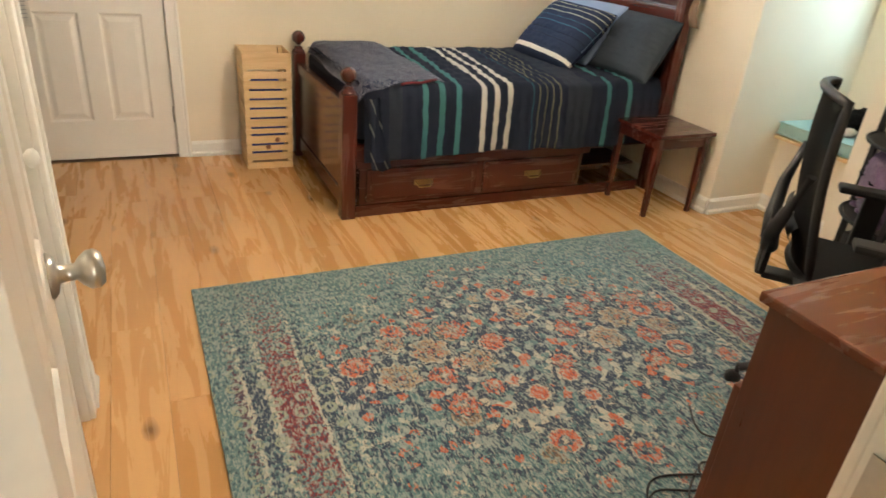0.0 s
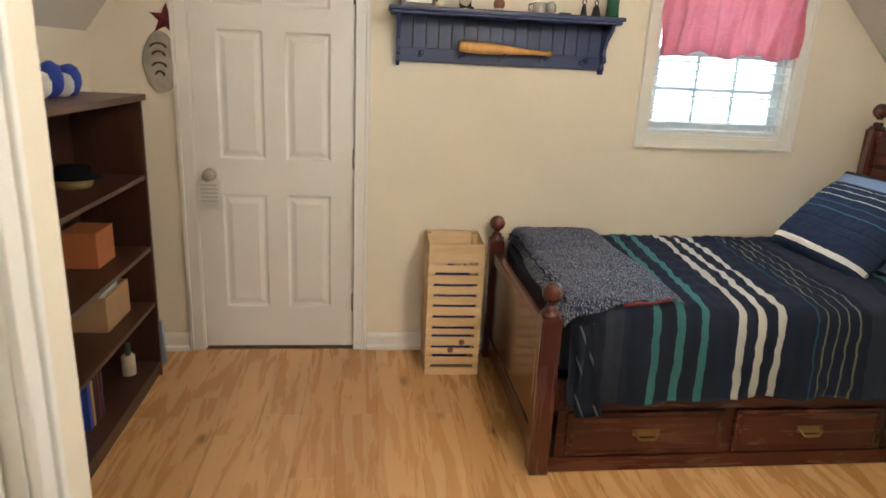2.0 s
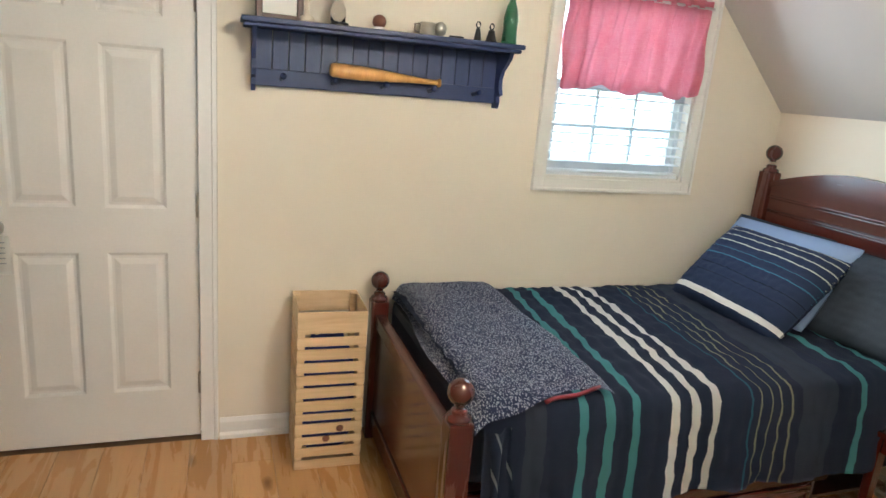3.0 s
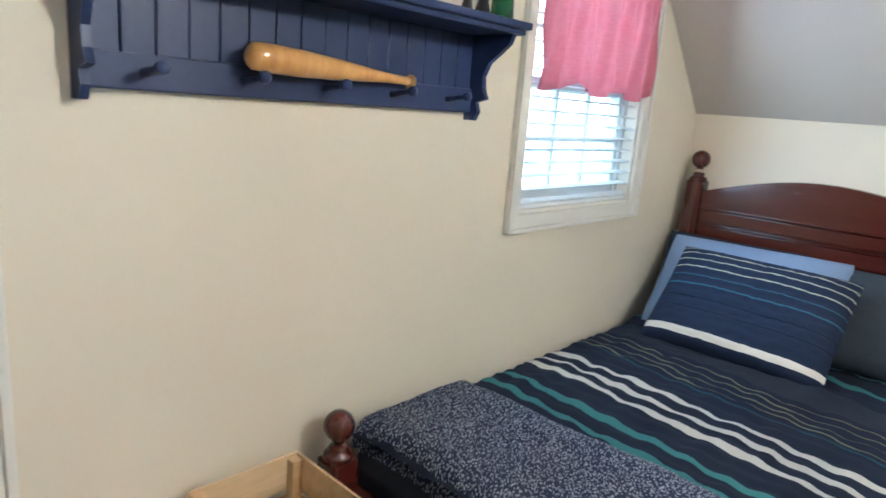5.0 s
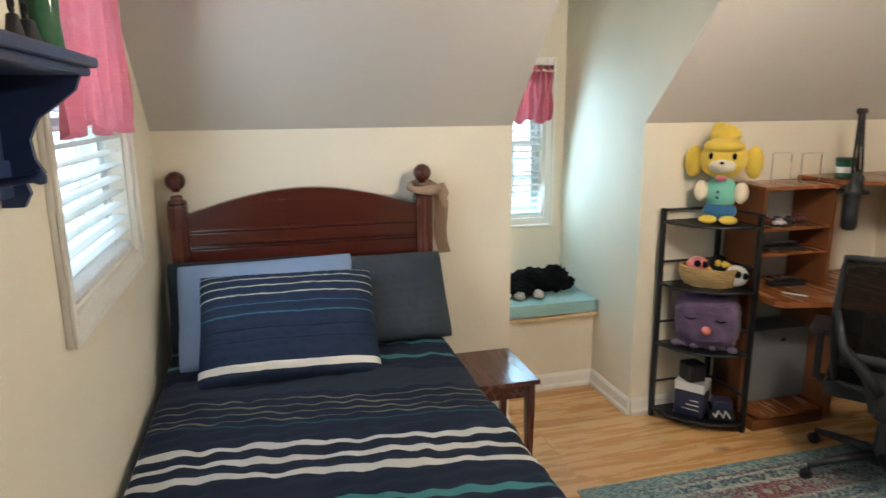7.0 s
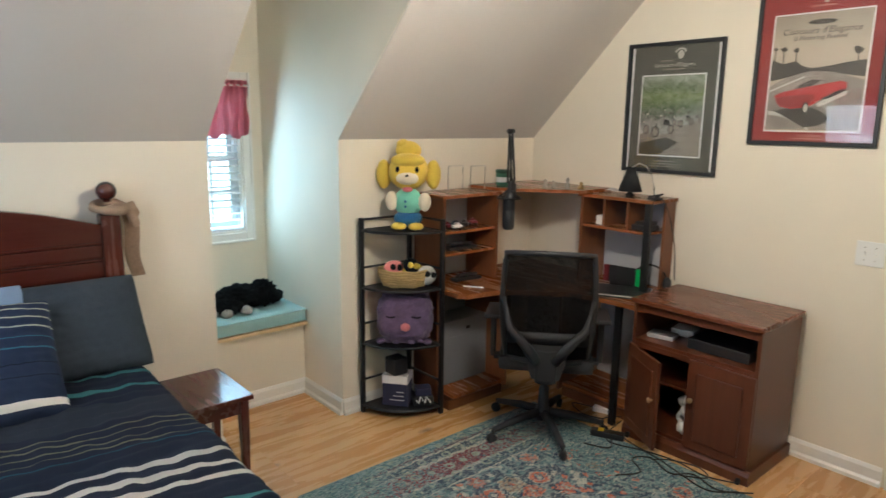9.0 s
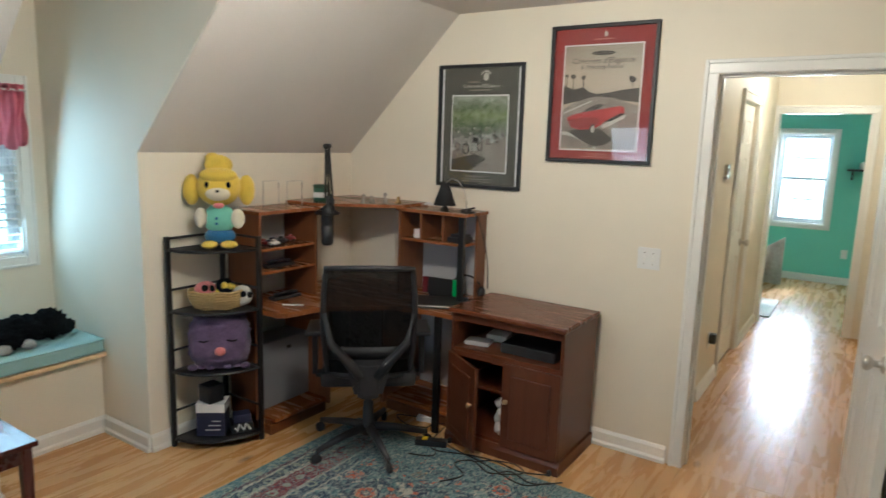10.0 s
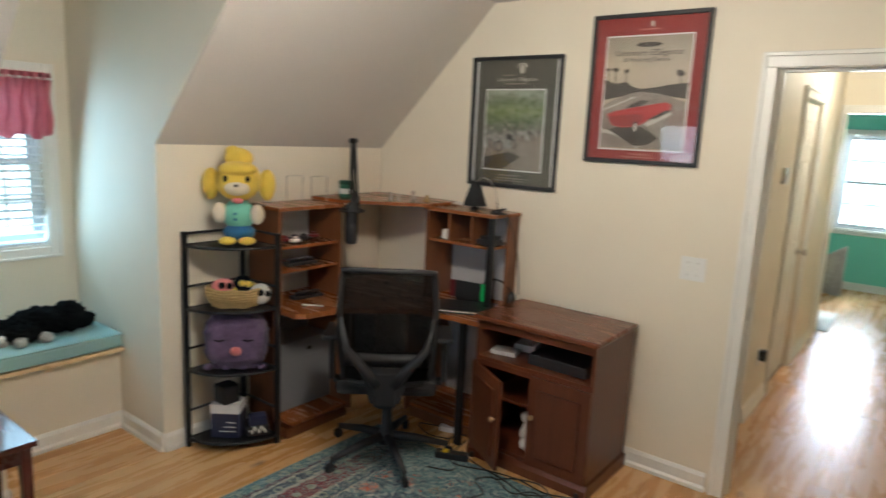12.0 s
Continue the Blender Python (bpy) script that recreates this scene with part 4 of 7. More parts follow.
# ---------------------------------------------------------------- curtains
def valance(name, w, drop, m, label):
    ob = thing(name, m, label, "curtain", "gingham valances")
    bm = B()

    def fold_at(u, v):
        x = u * w
        k = 0.35 + 0.65 * v
        y = -0.03 + 0.020 * k * math.sin(u * 34 + 1.3 * math.sin(u * 9)) + 0.008 * math.sin(u * 77 + 4 * v)
        z = -drop * v - (0.012 * math.sin(u * 17) + 0.008 * math.sin(u * 41)) * v
        return (x + 0.006 * math.sin(9 * v + u * 20), y, z)

    sheet(bm, fold_at, 110, 14)
    sheet(bm, lambda u, v: (u * w, -0.03 + 0.014 * math.sin(u * 60), 0.035 * v), 90, 2)
    bmesh.ops.solidify(bm, geom=bm.faces[:], thickness=0.0015)
    part("cloth", bm, "curtain", ob)
    bm = B()
    tube(bm, [(-0.015, -0.028, 0.004), (w + 0.015, -0.028, 0.004)], 0.007, 8)
    for x in (-0.015, w + 0.015):
        tube(bm, [(x, -0.028, 0.004), (x, 0.0, 0.004)], 0.006, 8)
    part("rod", bm, "white_plastic", ob)
    return ob


valance("curtain_valance", 0.75, 0.40, pose(1.500, NORTH - 0.012, 2.02), "red and white gingham valance on a rod over a window")
valance("curtain_valance", 0.42, 0.30, pose(DX - 0.012, 2.095, 1.885, 0, 0, -90), "red and white gingham valance in the dormer window")

# ---------------------------------------------------------------- bed
FX, HX, BS, BN = 0.735, 2.74, 2.745, 3.785
bed = thing("bed", pose(0, 0, 0), "dark cherry wooden bed with ball posts and drawers below", "bed")


def bed_post(x, y, z_neck, z_ball):
    bm = B()
    box(bm, x - 0.038, x + 0.038, y - 0.038, y + 0.038, 0.0, z_neck, 0.008)
    lathe(bm, [(0.037, z_neck), (0.039, z_neck + 0.006), (0.036, z_neck + 0.014), (0.022, z_neck + 0.020), (0.026, z_neck + 0.028), (0.020, z_neck + 0.036)], 20, pose(x, y, 0))
    r = 0.040
    prof = [(0.016, z_ball - 0.044)] + [(r * math.sin(a), z_ball - r * math.cos(a)) for a in [radians(20 + 16 * i) for i in range(10)]] + [(0.0, z_ball + r)]
    lathe(bm, prof, 22, pose(x, y, 0))
    return bm


for y in (BS, BN):
    part("foot_post", bed_post(FX, y, 0.655, 0.742), "cherry_up", bed, "turned foot post with a ball")
    part("head_post", bed_post(HX, y, 1.29, 1.385), "cherry_up", bed, "turned head post with a ball")
bm = B()
box(bm, FX - 0.012, FX + 0.012, BS + 0.03, BN - 0.03, 0.07, 0.58)
box(bm, FX - 0.022, FX + 0.022, BS + 0.036, BN - 0.036, 0.54, 0.60, 0.006)
box(bm, FX - 0.020, FX + 0.020, BS + 0.036, BN - 0.036, 0.05, 0.14, 0.006)
part("footboard", bm, "cherry_across", bed)
bm = B()
N = 28
arch = [(BS + 0.03 + (BN - BS - 0.06) * i / N, 1.245 + 0.095 * math.sin(math.pi * i / N)) for i in range(N + 1)]
prism(bm, arch + [(BN - 0.03, 1.175), (BS + 0.03, 1.175)], 0, HX - 0.012, HX + 0.012)
part("head_panel", bm, "cherry_across", bed, "arched top panel")
bm = B()
prof = [(y, z) for y, z in arch] + [(y, z - 0.028) for y, z in reversed(arch)]
prism(bm, prof, 0, HX - 0.024, HX + 0.024)
part("head_rail", bm, "cherry_across", bed, "arched top rail")
for z0, z1, d in ((1.165, 1.180, 0.020), (1.108, 1.165, 0.012), (1.095, 1.108, 0.022), (1.03, 1.095, 0.012), (1.015, 1.03, 0.022), (0.30, 1.015, 0.012)):
    part("head_board", boxed(HX - d, HX + 0.002, BS + 0.036, BN - 0.036, z0 + 0.003, z1 - 0.003, 0.003), "cherry_across", bed)
part("back_board", boxed(HX + 0.003, HX + 0.011, BS + 0.036, BN - 0.036, 0.30, 1.172), "cherry_across", bed)
part("side_rail", boxed(FX + 0.04, HX - 0.04, BS - 0.012, BS + 0.012, 0.30, 0.40, 0.003), "cherry", bed)
part("side_rail", boxed(FX + 0.04, HX - 0.04, BN - 0.012, BN + 0.012, 0.30, 0.40, 0.003), "cherry", bed)
bm = B()
box(bm, 0.80, 2.18, BS - 0.005, BS + 0.50, 0.02, 0.30)
part("drawer_case", bm, "cherry", bed)
part("plinth", boxed(0.78, 2.66, BS - 0.016, BS + 0.004, 0.0, 0.065, 0.003), "cherry", bed)
part("case_rail", boxed(0.78, 2.24, BS - 0.014, BS + 0.004, 0.268, 0.31, 0.003), "cherry", bed)
for x0, x1 in ((0.835, 1.475), (1.525, 2.165)):
    bm = B()
    box(bm, x0, x1, BS - 0.022, BS - 0.006, 0.075, 0.262, 0.004)
    drawer = part("drawer", bm, "cherry", bed)
    xm = (x0 + x1) / 2
    bm = B()
    for a0, a1, b0, b1 in ((x0 + 0.02, x1 - 0.02, 0.090, 0.098), (x0 + 0.02, x1 - 0.02, 0.238, 0.246), (x0 + 0.02, x0 + 0.028, 0.098, 0.238), (x1 - 0.028, x1 - 0.02, 0.098, 0.238)):
        box(bm, a0, a1, BS - 0.026, BS - 0.0225, b0, b1, 0.001)
    part("moulding", bm, "cherry", drawer)
    bm = B()
    box(bm, xm - 0.055, xm + 0.055, BS - 0.0255, BS - 0.0225, 0.158, 0.190, 0.001)
    tube(bm, [(xm - 0.045, BS - 0.026, 0.178), (xm - 0.045, BS - 0.040, 0.172), (xm - 0.03, BS - 0.044, 0.154), (xm + 0.03, BS - 0.044, 0.154), (xm + 0.045, BS - 0.040, 0.172), (xm + 0.045, BS - 0.026, 0.178)], 0.005, 8)
    part("handle", bm, "brass", drawer, "aged brass bail handle")
bm = B()
box(bm, 2.19, 2.62, BS + 0.30, BS + 0.31, 0.03, 0.30)
box(bm, 2.19, 2.62, BS + 0.02, BS + 0.30, 0.165, 0.178)
box(bm, 2.185, 2.20, BS + 0.0, BS + 0.30, 0.03, 0.30)
part("open_shelf", bm, "dark_wood", bed, "dark open shelf")
bm = B()
box(bm, 0.79, 2.68, 2.775, 3.80, 0.40, 0.652, 0.04)
solid("mattress", bm, "sheet", pose(0, 0, 0), "mattress in a dark navy sheet on the bed frame", "mattress")

# quilt: over the top, rounded at the side, hanging down
R_E, ZT, YF = 0.075, 0.690, 2.695


def quilt_at(u, v):
    x = 0.80 + 1.86 * u
    top = 3.835 - (YF + R_E)
    arc, hang = R_E * math.pi / 2, 0.284
    d = v * (top + arc + hang)
    lump = 0.012 * noise.noise(Vector((x * 2.2, d * 2.2, 1.0))) + 0.008 * noise.noise(Vector((x * 9, d * 6, 4.0)))
    puff = 0.0055 * abs(math.sin(x * 52 + 1.2 * noise.noise(Vector((x * 3, d * 3, 0))))) + 0.005 * noise.noise(Vector((x * 24, d * 20, 0))) + 0.003 * math.sin(d * 58 + 4 * noise.noise(Vector((x * 5, d * 2, 3))))
    head = 0.02 * max(0.0, (x - 2.1) / 0.5)
    if d < top:
        y, z = 3.835 - d, ZT + lump + puff + head * 0.6
        z -= 0.02 * max(0.0, (y - 3.7) / 0.14) ** 2
    elif d < top + arc:
        a = (d - top) / R_E
        y, z = YF + R_E - math.sin(a) * (R_E + lump + puff), ZT - R_E + math.cos(a) * (R_E + lump + puff) + head * 0.6 * (1 - a / 1.6)
    else:
        k = (d - top - arc) / hang
        wave = 0.012 * k * math.sin(x * 21 + 2 * noise.noise(Vector((x * 2, 0, 7))))
        y, z = YF - puff - lump - 0.012 * k + wave, ZT - R_E - (d - top - arc) + 0.010 * k * math.sin(x * 5)
    return (x, y, z)


bm = B()
sheet(bm, quilt_at, 230, 90)
bmesh.ops.solidify(bm, geom=bm.faces[:], thickness=-0.008)
quilt = thing("quilt", pose(0, 0, 0), "navy quilt with white, teal and slate stripes spread on the bed", "quilt")
part("cover", bm, "quilt", quilt)
# its loose foot corner, folded round the post
bm = B()


def corner_at(u, v):
    x = 0.795 + 0.085 * u + 0.05 * v + 0.010 * math.sin(5 * v + 3 * u)
    return (x, 2.686 - 0.016 * math.sin(u * 6 + v) - 0.02 * v, 0.640 - (0.375 - 0.05 * abs(u - 0.55)) * v + 0.004 * math.sin(v * 30 + u * 9))


sheet(bm, corner_at, 12, 26)
bmesh.ops.solidify(bm, geom=bm.faces[:], thickness=0.008)
part("loose_corner", bm, "lined", quilt, "hanging quilt corner with thin pale lines", m=None)

# folded blanket at the foot
BX0, BX1 = 0.80, 1.275


def blanket_at(u, v):
    x = BX0 + (BX1 - BX0) * u + 0.012 * math.sin(v * 9 + 2 * u) - 0.03 * v * v * (1 - u)
    top = 3.82 - (YF + R_E)
    d = v * (top + 0.012 + 0.060 * (1 - u) ** 1.6 + 0.012 * math.sin(u * 7))
    h = 0.026 + 0.012 * noise.noise(Vector((x * 5, d * 4, 2))) + 0.005 * noise.noise(Vector((x * 15, d * 12, 5)))
    h -= 0.022 * (max(0.0, (u - 0.86) / 0.14) ** 2 + max(0.0, (0.10 - u) / 0.10) ** 2)
    if d < top:
        return (x, 3.82 - d, ZT + h - 0.05 * max(0.0, (0.10 - u) / 0.10) ** 2)
    a = min((d - top) / R_E, 1.5)
    rest = max(0.0, d - top - 1.5 * R_E)
    return (x, YF + R_E - math.sin(a) * (R_E + h), ZT - R_E + math.cos(a) * (R_E + h) - rest - 0.04 * max(0.0, (0.10 - u) / 0.10) ** 2)


bm = B()
sheet(bm, blanket_at, 44, 90)
bmesh.ops.solidify(bm, geom=bm.faces[:], thickness=-0.014)
blanket = thing("folded_blanket", pose(0, 0, 0), "navy blanket with white flecks folded over the foot of the bed", "blanket")
part("cloth", bm, "blanket", blanket)
bm = B()
tube(bm, [(1.00 + 0.03 * i, 2.724 + 0.006 * i + 0.004 * math.sin(i), 0.698 + 0.003 * math.sin(i * 1.3) + 0.0015 * i) for i in range(8)], 0.007, 6)
part("edge_lining", bm, "red", blanket, "dark red lining at the fold")


def pillow(name, w, h, t, m, mats, label, corner=0.04, seed=0.0, ridges=0.0):
    """A stuffed pillow: local x across, y up, z out of its face."""
    bm = B()
    for s in (1, -1):
        def face(u, v, s=s):
            a, b = 2 * u - 1, 2 * v - 1
            e = max(0.0, (1 - abs(a) ** 3.2) * (1 - abs(b) ** 3.2))
            pinch = 1 - 0.05 * (1 - abs(a) ** 2) * abs(b) ** 4
            z = s * (t / 2 * e ** 0.55 + 0.002)
            z += 0.010 * e * noise.noise(Vector((a * 2 + seed, b * 2, s * 3.0))) + 0.004 * e * noise.noise(Vector((a * 7, b * 7 + seed, s)))
            z += s * ridges * min(1.0, e * 3) * (abs(math.sin(b * 19 + 1.2 * noise.noise(Vector((a * 4, b * 3, seed))))) + 1.2 * noise.noise(Vector((a * 16, b * 12, seed))))
            ww, hh = w / 2 * (1 - 0.04 * (1 - abs(b) ** 2) * abs(a) ** 4), h / 2 * pinch
            soft = 1 - corner * (a * b) ** 4
            return (a * ww * soft, b * hh * soft, z)
        sheet(bm, face, 56, 48)
    bmesh.ops.remove_doubles(bm, verts=bm.verts[:], dist=0.0004)
    return solid(name, bm, mats, m, label, "pillow", "pillows on the bed")


def lean(x, y, z, back, turn=0.0, roll=0.0):
    """A pillow's pose: facing west (towards the foot), leaning back by degrees."""
    return pose(x, y, z) @ pose(0, 0, 0, 0, 0, turn) @ pose(0, 0, 0, 0, 0, -90) @ pose(0, 0, 0, 90 - back, 0, 0) @ pose(0, 0, 0, 0, 0, roll)


pillow("pillow", 0.55, 0.41, 0.17, lean(2.580, 2.945, 0.862, 30, 4, -1), "gray_fabric", "slate grey pillow leaning on the headboard", seed=1.0, ridges=0.003)
pillow("pillow", 0.60, 0.38, 0.14, lean(2.60, 3.545, 0.885, 18), "dark_fabric", "dark grey pillow leaning on the headboard", seed=2.0)
pillow("pillow", 0.72, 0.45, 0.12, lean(2.492, 3.440, 0.880, 36, 0, 1), "blue_fabric", "pale blue pillow between the grey pillows and the sham", seed=3.0)
pillow("pillow", 0.68, 0.47, 0.16, lean(2.345, 3.370, 0.855, 43, 0, -1), "sham", "navy sham with thin stripes and one white band", corner=0.03, seed=4.0, ridges=0.006)

# scarf over the head post
scarf = thing("scarf", pose(HX, BS, 1.30), "tan knitted scarf wrapped round the head post", "scarf")
bm = B()
ring = [(0.052 * math.cos(a), 0.052 * math.sin(a) - 0.02 * (a > 3), 0.03 - 0.02 * math.sin(a * 0.5)) for a in [k * 0.45 for k in range(14)]]
tube(bm, ring, [0.020 + 0.006 * math.sin(i) for i in range(14)], 8, closed=True)
part("wrap", bm, "scarf", scarf)
bm = B()
tube(bm, [(-0.03, -0.055, 0.02), (-0.02, -0.085, -0.01), (0.0, -0.105, -0.06), (0.01, -0.11, -0.02), (0.0, -0.09, 0.03)], [0.018, 0.022, 0.02, 0.02, 0.015], 8)
part("loop", bm, "scarf", scarf)
bm = B()
sheet(bm, lambda u, v: (-0.005 + 0.012 * math.sin(6 * v + u), -0.045 - 0.06 * u - 0.02 * v - 0.01 * math.sin(7 * v), 0.0 - 0.29 * v), 5, 20)
bmesh.ops.solidify(bm, geom=bm.faces[:], thickness=0.012)
part("end", bm, "scarf", scarf)

# ---------------------------------------------------------------- crate
crate = thing("slatted_crate", pose(0.503, 3.695, 0.0, 0, 0, -1), "tall pale pine slatted bin against the wall", "bin")
CW, CD, CH = 0.137, 0.135, 0.69
for sx in (-1, 1):
    for sy in (-1, 1):
        x, y = sx * (CW - 0.017), sy * (CD - 0.017)
        part("corner_post", boxed(x - 0.014, x + 0.014, y - 0.014, y + 0.014, 0.0, CH - 0.01, 0.002), "pine", crate)
rows = [(0.0, 0.042), (0.056, 0.042), (0.112, 0.034), (0.160, 0.046), (0.220, 0.030), (0.262, 0.046), (0.320, 0.046), (0.378, 0.042), (0.432, 0.042), (0.486, 0.046), (0.544, 0.038), (0.598, 0.090)]
for z, h in rows:
    for s in (-1, 1):
        part("slat", boxed(-CW, CW, s * CD - (0.006 if s > 0 else 0), s * CD + (0 if s > 0 else 0.006), z, z + h, 0.0015), "pine", crate)
        part("slat", boxed(s * CW - (0.006 if s > 0 else 0.0), s * CW + (0.0 if s > 0 else 0.006), -CD + 0.007, CD - 0.007, z, z + h, 0.0015), "pine", crate)
part("bottom", boxed(-CW + 0.01, CW - 0.01, -CD + 0.01, CD - 0.01, 0.02, 0.03), "pine", crate)
for x, z in ((0.045, 0.178), (-0.01, 0.135)):
    bm = B()
    lathe(bm, [(0.0, 0.0005), (0.012, 0.001), (0.014, 0.0015), (0.015, 0.0)], 14, pose(x, -CD, z, 90))
    part("knot", bm, "leather", crate)
bm = B()
blob(bm, (0, 0, 0.28), (0.112, 0.110, 0.247), 30, 24, 0.10, 9.0, power=0.6)
solid("blue_shirt", bm, "blue_cloth", pose(0.503, 3.695, 0.0, 0, 0, -1), "crumpled blue cloth inside a slatted bin", "cloth")

# ---------------------------------------------------------------- wall shelf
shelf = thing("wall_shelf", pose(0.708, NORTH, 1.50), "navy painted wall shelf with pegs and scrolled brackets", "shelf")
SL = 0.515
part("top_board", boxed(-SL - 0.040, SL + 0.040, -0.172, 0.0, 0.245, 0.264, 0.005), "navy_paint", shelf)
part("cove", boxed(-SL - 0.03, SL + 0.03, -0.16, 0.0, 0.230, 0.245, 0.006), "navy_paint", shelf)
n_b = 16
for i in range(n_b):
    x0, x1 = -SL + 0.016 + (2 * SL - 0.032) * i / n_b, -SL + 0.016 + (2 * SL - 0.032) * (i + 1) / n_b
    part("back_board", boxed(x0 + 0.001, x1 - 0.001, -0.016, 0.0, 0.03, 0.230, 0.003), "navy_paint", shelf)
part("peg_rail", boxed(-SL + 0.016, SL - 0.016, -0.024, 0.0, 0.02, 0.085, 0.004), "navy_paint", shelf)
side = [(0.0, 0.0), (-0.035, 0.0), (-0.048, 0.025), (-0.040, 0.05), (-0.075, 0.06), (-0.062, 0.085), (-0.058, 0.12), (-0.075, 0.155), (-0.115, 0.185), (-0.140, 0.205), (-0.150, 0.230), (0.0, 0.230)]
for x in (-SL, SL - 0.016):
    bm = B()
    prism(bm, side, 0, x, x + 0.016)
    part("bracket", bm, "navy_paint", shelf)
for i in range(5):
    x = -0.40 + 0.20 * i
    bm = B()
    lathe(bm, [(0.009, 0.0), (0.007, 0.05), (0.008, 0.062), (0.013, 0.070), (0.012, 0.080), (0.0, 0.084)], 12, pose(x, -0.024, 0.052, 82))
    part("peg", bm, "navy_paint", shelf)
bat = B()
lathe(bat, [(0.0, 0.0), (0.020, 0.002), (0.027, 0.012), (0.0285, 0.05), (0.028, 0.12), (0.024, 0.21), (0.017, 0.30), (0.012, 0.37), (0.0105, 0.43), (0.0105, 0.448), (0.0, 0.448)], 20)
bat_ob = thing("baseball_bat", pose(0.485, NORTH - 0.075, 1.602, 0, 92.0, 3.0), "small varnished wooden bat resting on shelf pegs", "bat")
part("barrel", bat, "bat", bat_ob)
bat = B()
lathe(bat, [(0.0105, 0.4485), (0.012, 0.450), (0.017, 0.456), (0.017, 0.462), (0.0, 0.466)], 20)
part("knob", bat, "bat", bat_ob)

ST = 1.50 + 0.264


def on_shelf(name, bm, mats, x, label, category, y=NORTH - 0.10, rz=0.0):
    return solid(name, bm, mats, pose(x, y, ST, 0, 0, rz), label, category, "keepsakes on the shelf")


bm = B()
for x in (-0.075, 0.075):
    box(bm, x - 0.011, x + 0.011, -0.012, 0.012, 0.0, 0.30, 0.003)
box(bm, -0.064, 0.064, -0.012, 0.012, 0.0, 0.018, 0.002)
box(bm, -0.064, 0.064, -0.012, 0.012, 0.28, 0.30, 0.002)
box(bm, -0.063, 0.063, 0.002, 0.008, 0.018, 0.28, mat=1)
on_shelf("picture_frame", bm, ["dark_wood", "paper"], 0.29, "dark wooden photo frame standing on a wall shelf", "frame", rz=8)
bm = B()
lathe(bm, [(0.0, 0.0), (0.026, 0.002), (0.026, 0.02), (0.010, 0.03), (0.008, 0.07), (0.016, 0.085), (0.012, 0.11), (0.0, 0.13)], 14)
on_shelf("figurine", bm, "cream_plush", 0.39, "small pale figurine on a wall shelf", "figurine")
bm = B()
lathe(bm, [(0.0, 0.012), (0.028, 0.014), (0.030, 0.06), (0.010, 0.10), (0.030, 0.14), (0.028, 0.19), (0.0, 0.195)], 18)
for k in range(3):
    a = k * 2.09
    tube(bm, [(0.04 * math.cos(a), 0.04 * math.sin(a), 0.006), (0.02 * math.cos(a), 0.02 * math.sin(a), 0.012), (0, 0, 0.014)], 0.007, 6, mat=1)
on_shelf("hourglass", bm, ["clear_glass", "black_metal"], 0.505, "clear glass ornament on a small dark stand", "ornament")
bm = B()
blob(bm, (0, 0, 0.032), (0.027, 0.027, 0.027))
lathe(bm, [(0.024, 0.0), (0.022, 0.012), (0.016, 0.014)], 14, mat=1)
on_shelf("souvenir_ball", bm, ["leather", "card_white"], 0.665, "brown and white ball on a small stand", "ball")
bm = B()
lathe(bm, [(0.030, 0.0), (0.032, 0.004), (0.032, 0.05), (0.027, 0.05), (0.027, 0.006), (0.0, 0.006)], 18, pose(0.0, 0, 0.0))
tube(bm, [(-0.03, 0, 0.045), (-0.052, 0, 0.04), (-0.052, 0, 0.015), (-0.03, 0, 0.010)], 0.004, 6)
blob(bm, (0.055, 0, 0.030), (0.025, 0.02, 0.028), rough=0.1)
on_shelf("pewter_cup", bm, "nickel", 0.86, "small pewter cup with a handle", "cup")
on_shelf("pocket_knife", boxed(-0.03, 0.03, -0.008, 0.008, 0.0, 0.012, 0.004), "black_metal", 0.985, "small dark folded knife lying on a shelf", "knife")
bell = [(0.0, 0.0), (0.024, 0.0), (0.020, 0.012), (0.014, 0.035), (0.012, 0.045), (0.0, 0.050)]
for x, k, lab in ((1.075, 0.72, "small dark metal bell"), (1.135, 1.05, "dark metal hand bell with a loop")):
    bm = B()
    lathe(bm, [(r * k, z * k * (1.5 if k < 1 else 1.0)) for r, z in bell], 16)
    z0 = 0.05 * k * (1.5 if k < 1 else 1.0)
    tube(bm, [(0.009 * math.cos(a), 0, z0 + 0.010 + 0.012 * math.sin(a)) for a in [i * 0.7 for i in range(9)]], 0.003, 6, closed=True)
    on_shelf("bell", bm, "black_metal", x, lab + " on a wall shelf", "bell")
bm = B()
lathe(bm, [(0.0, 0.0), (0.030, 0.0), (0.032, 0.008), (0.029, 0.06), (0.031, 0.10), (0.024, 0.14), (0.013, 0.17), (0.011, 0.215), (0.014, 0.22), (0.014, 0.228), (0.010, 0.228), (0.009, 0.17), (0.020, 0.13), (0.026, 0.10), (0.025, 0.012), (0.0, 0.010)], 22)
on_shelf("glass_bottle", bm, "green_glass", 1.215, "empty pale green glass bottle on a wall shelf", "bottle")

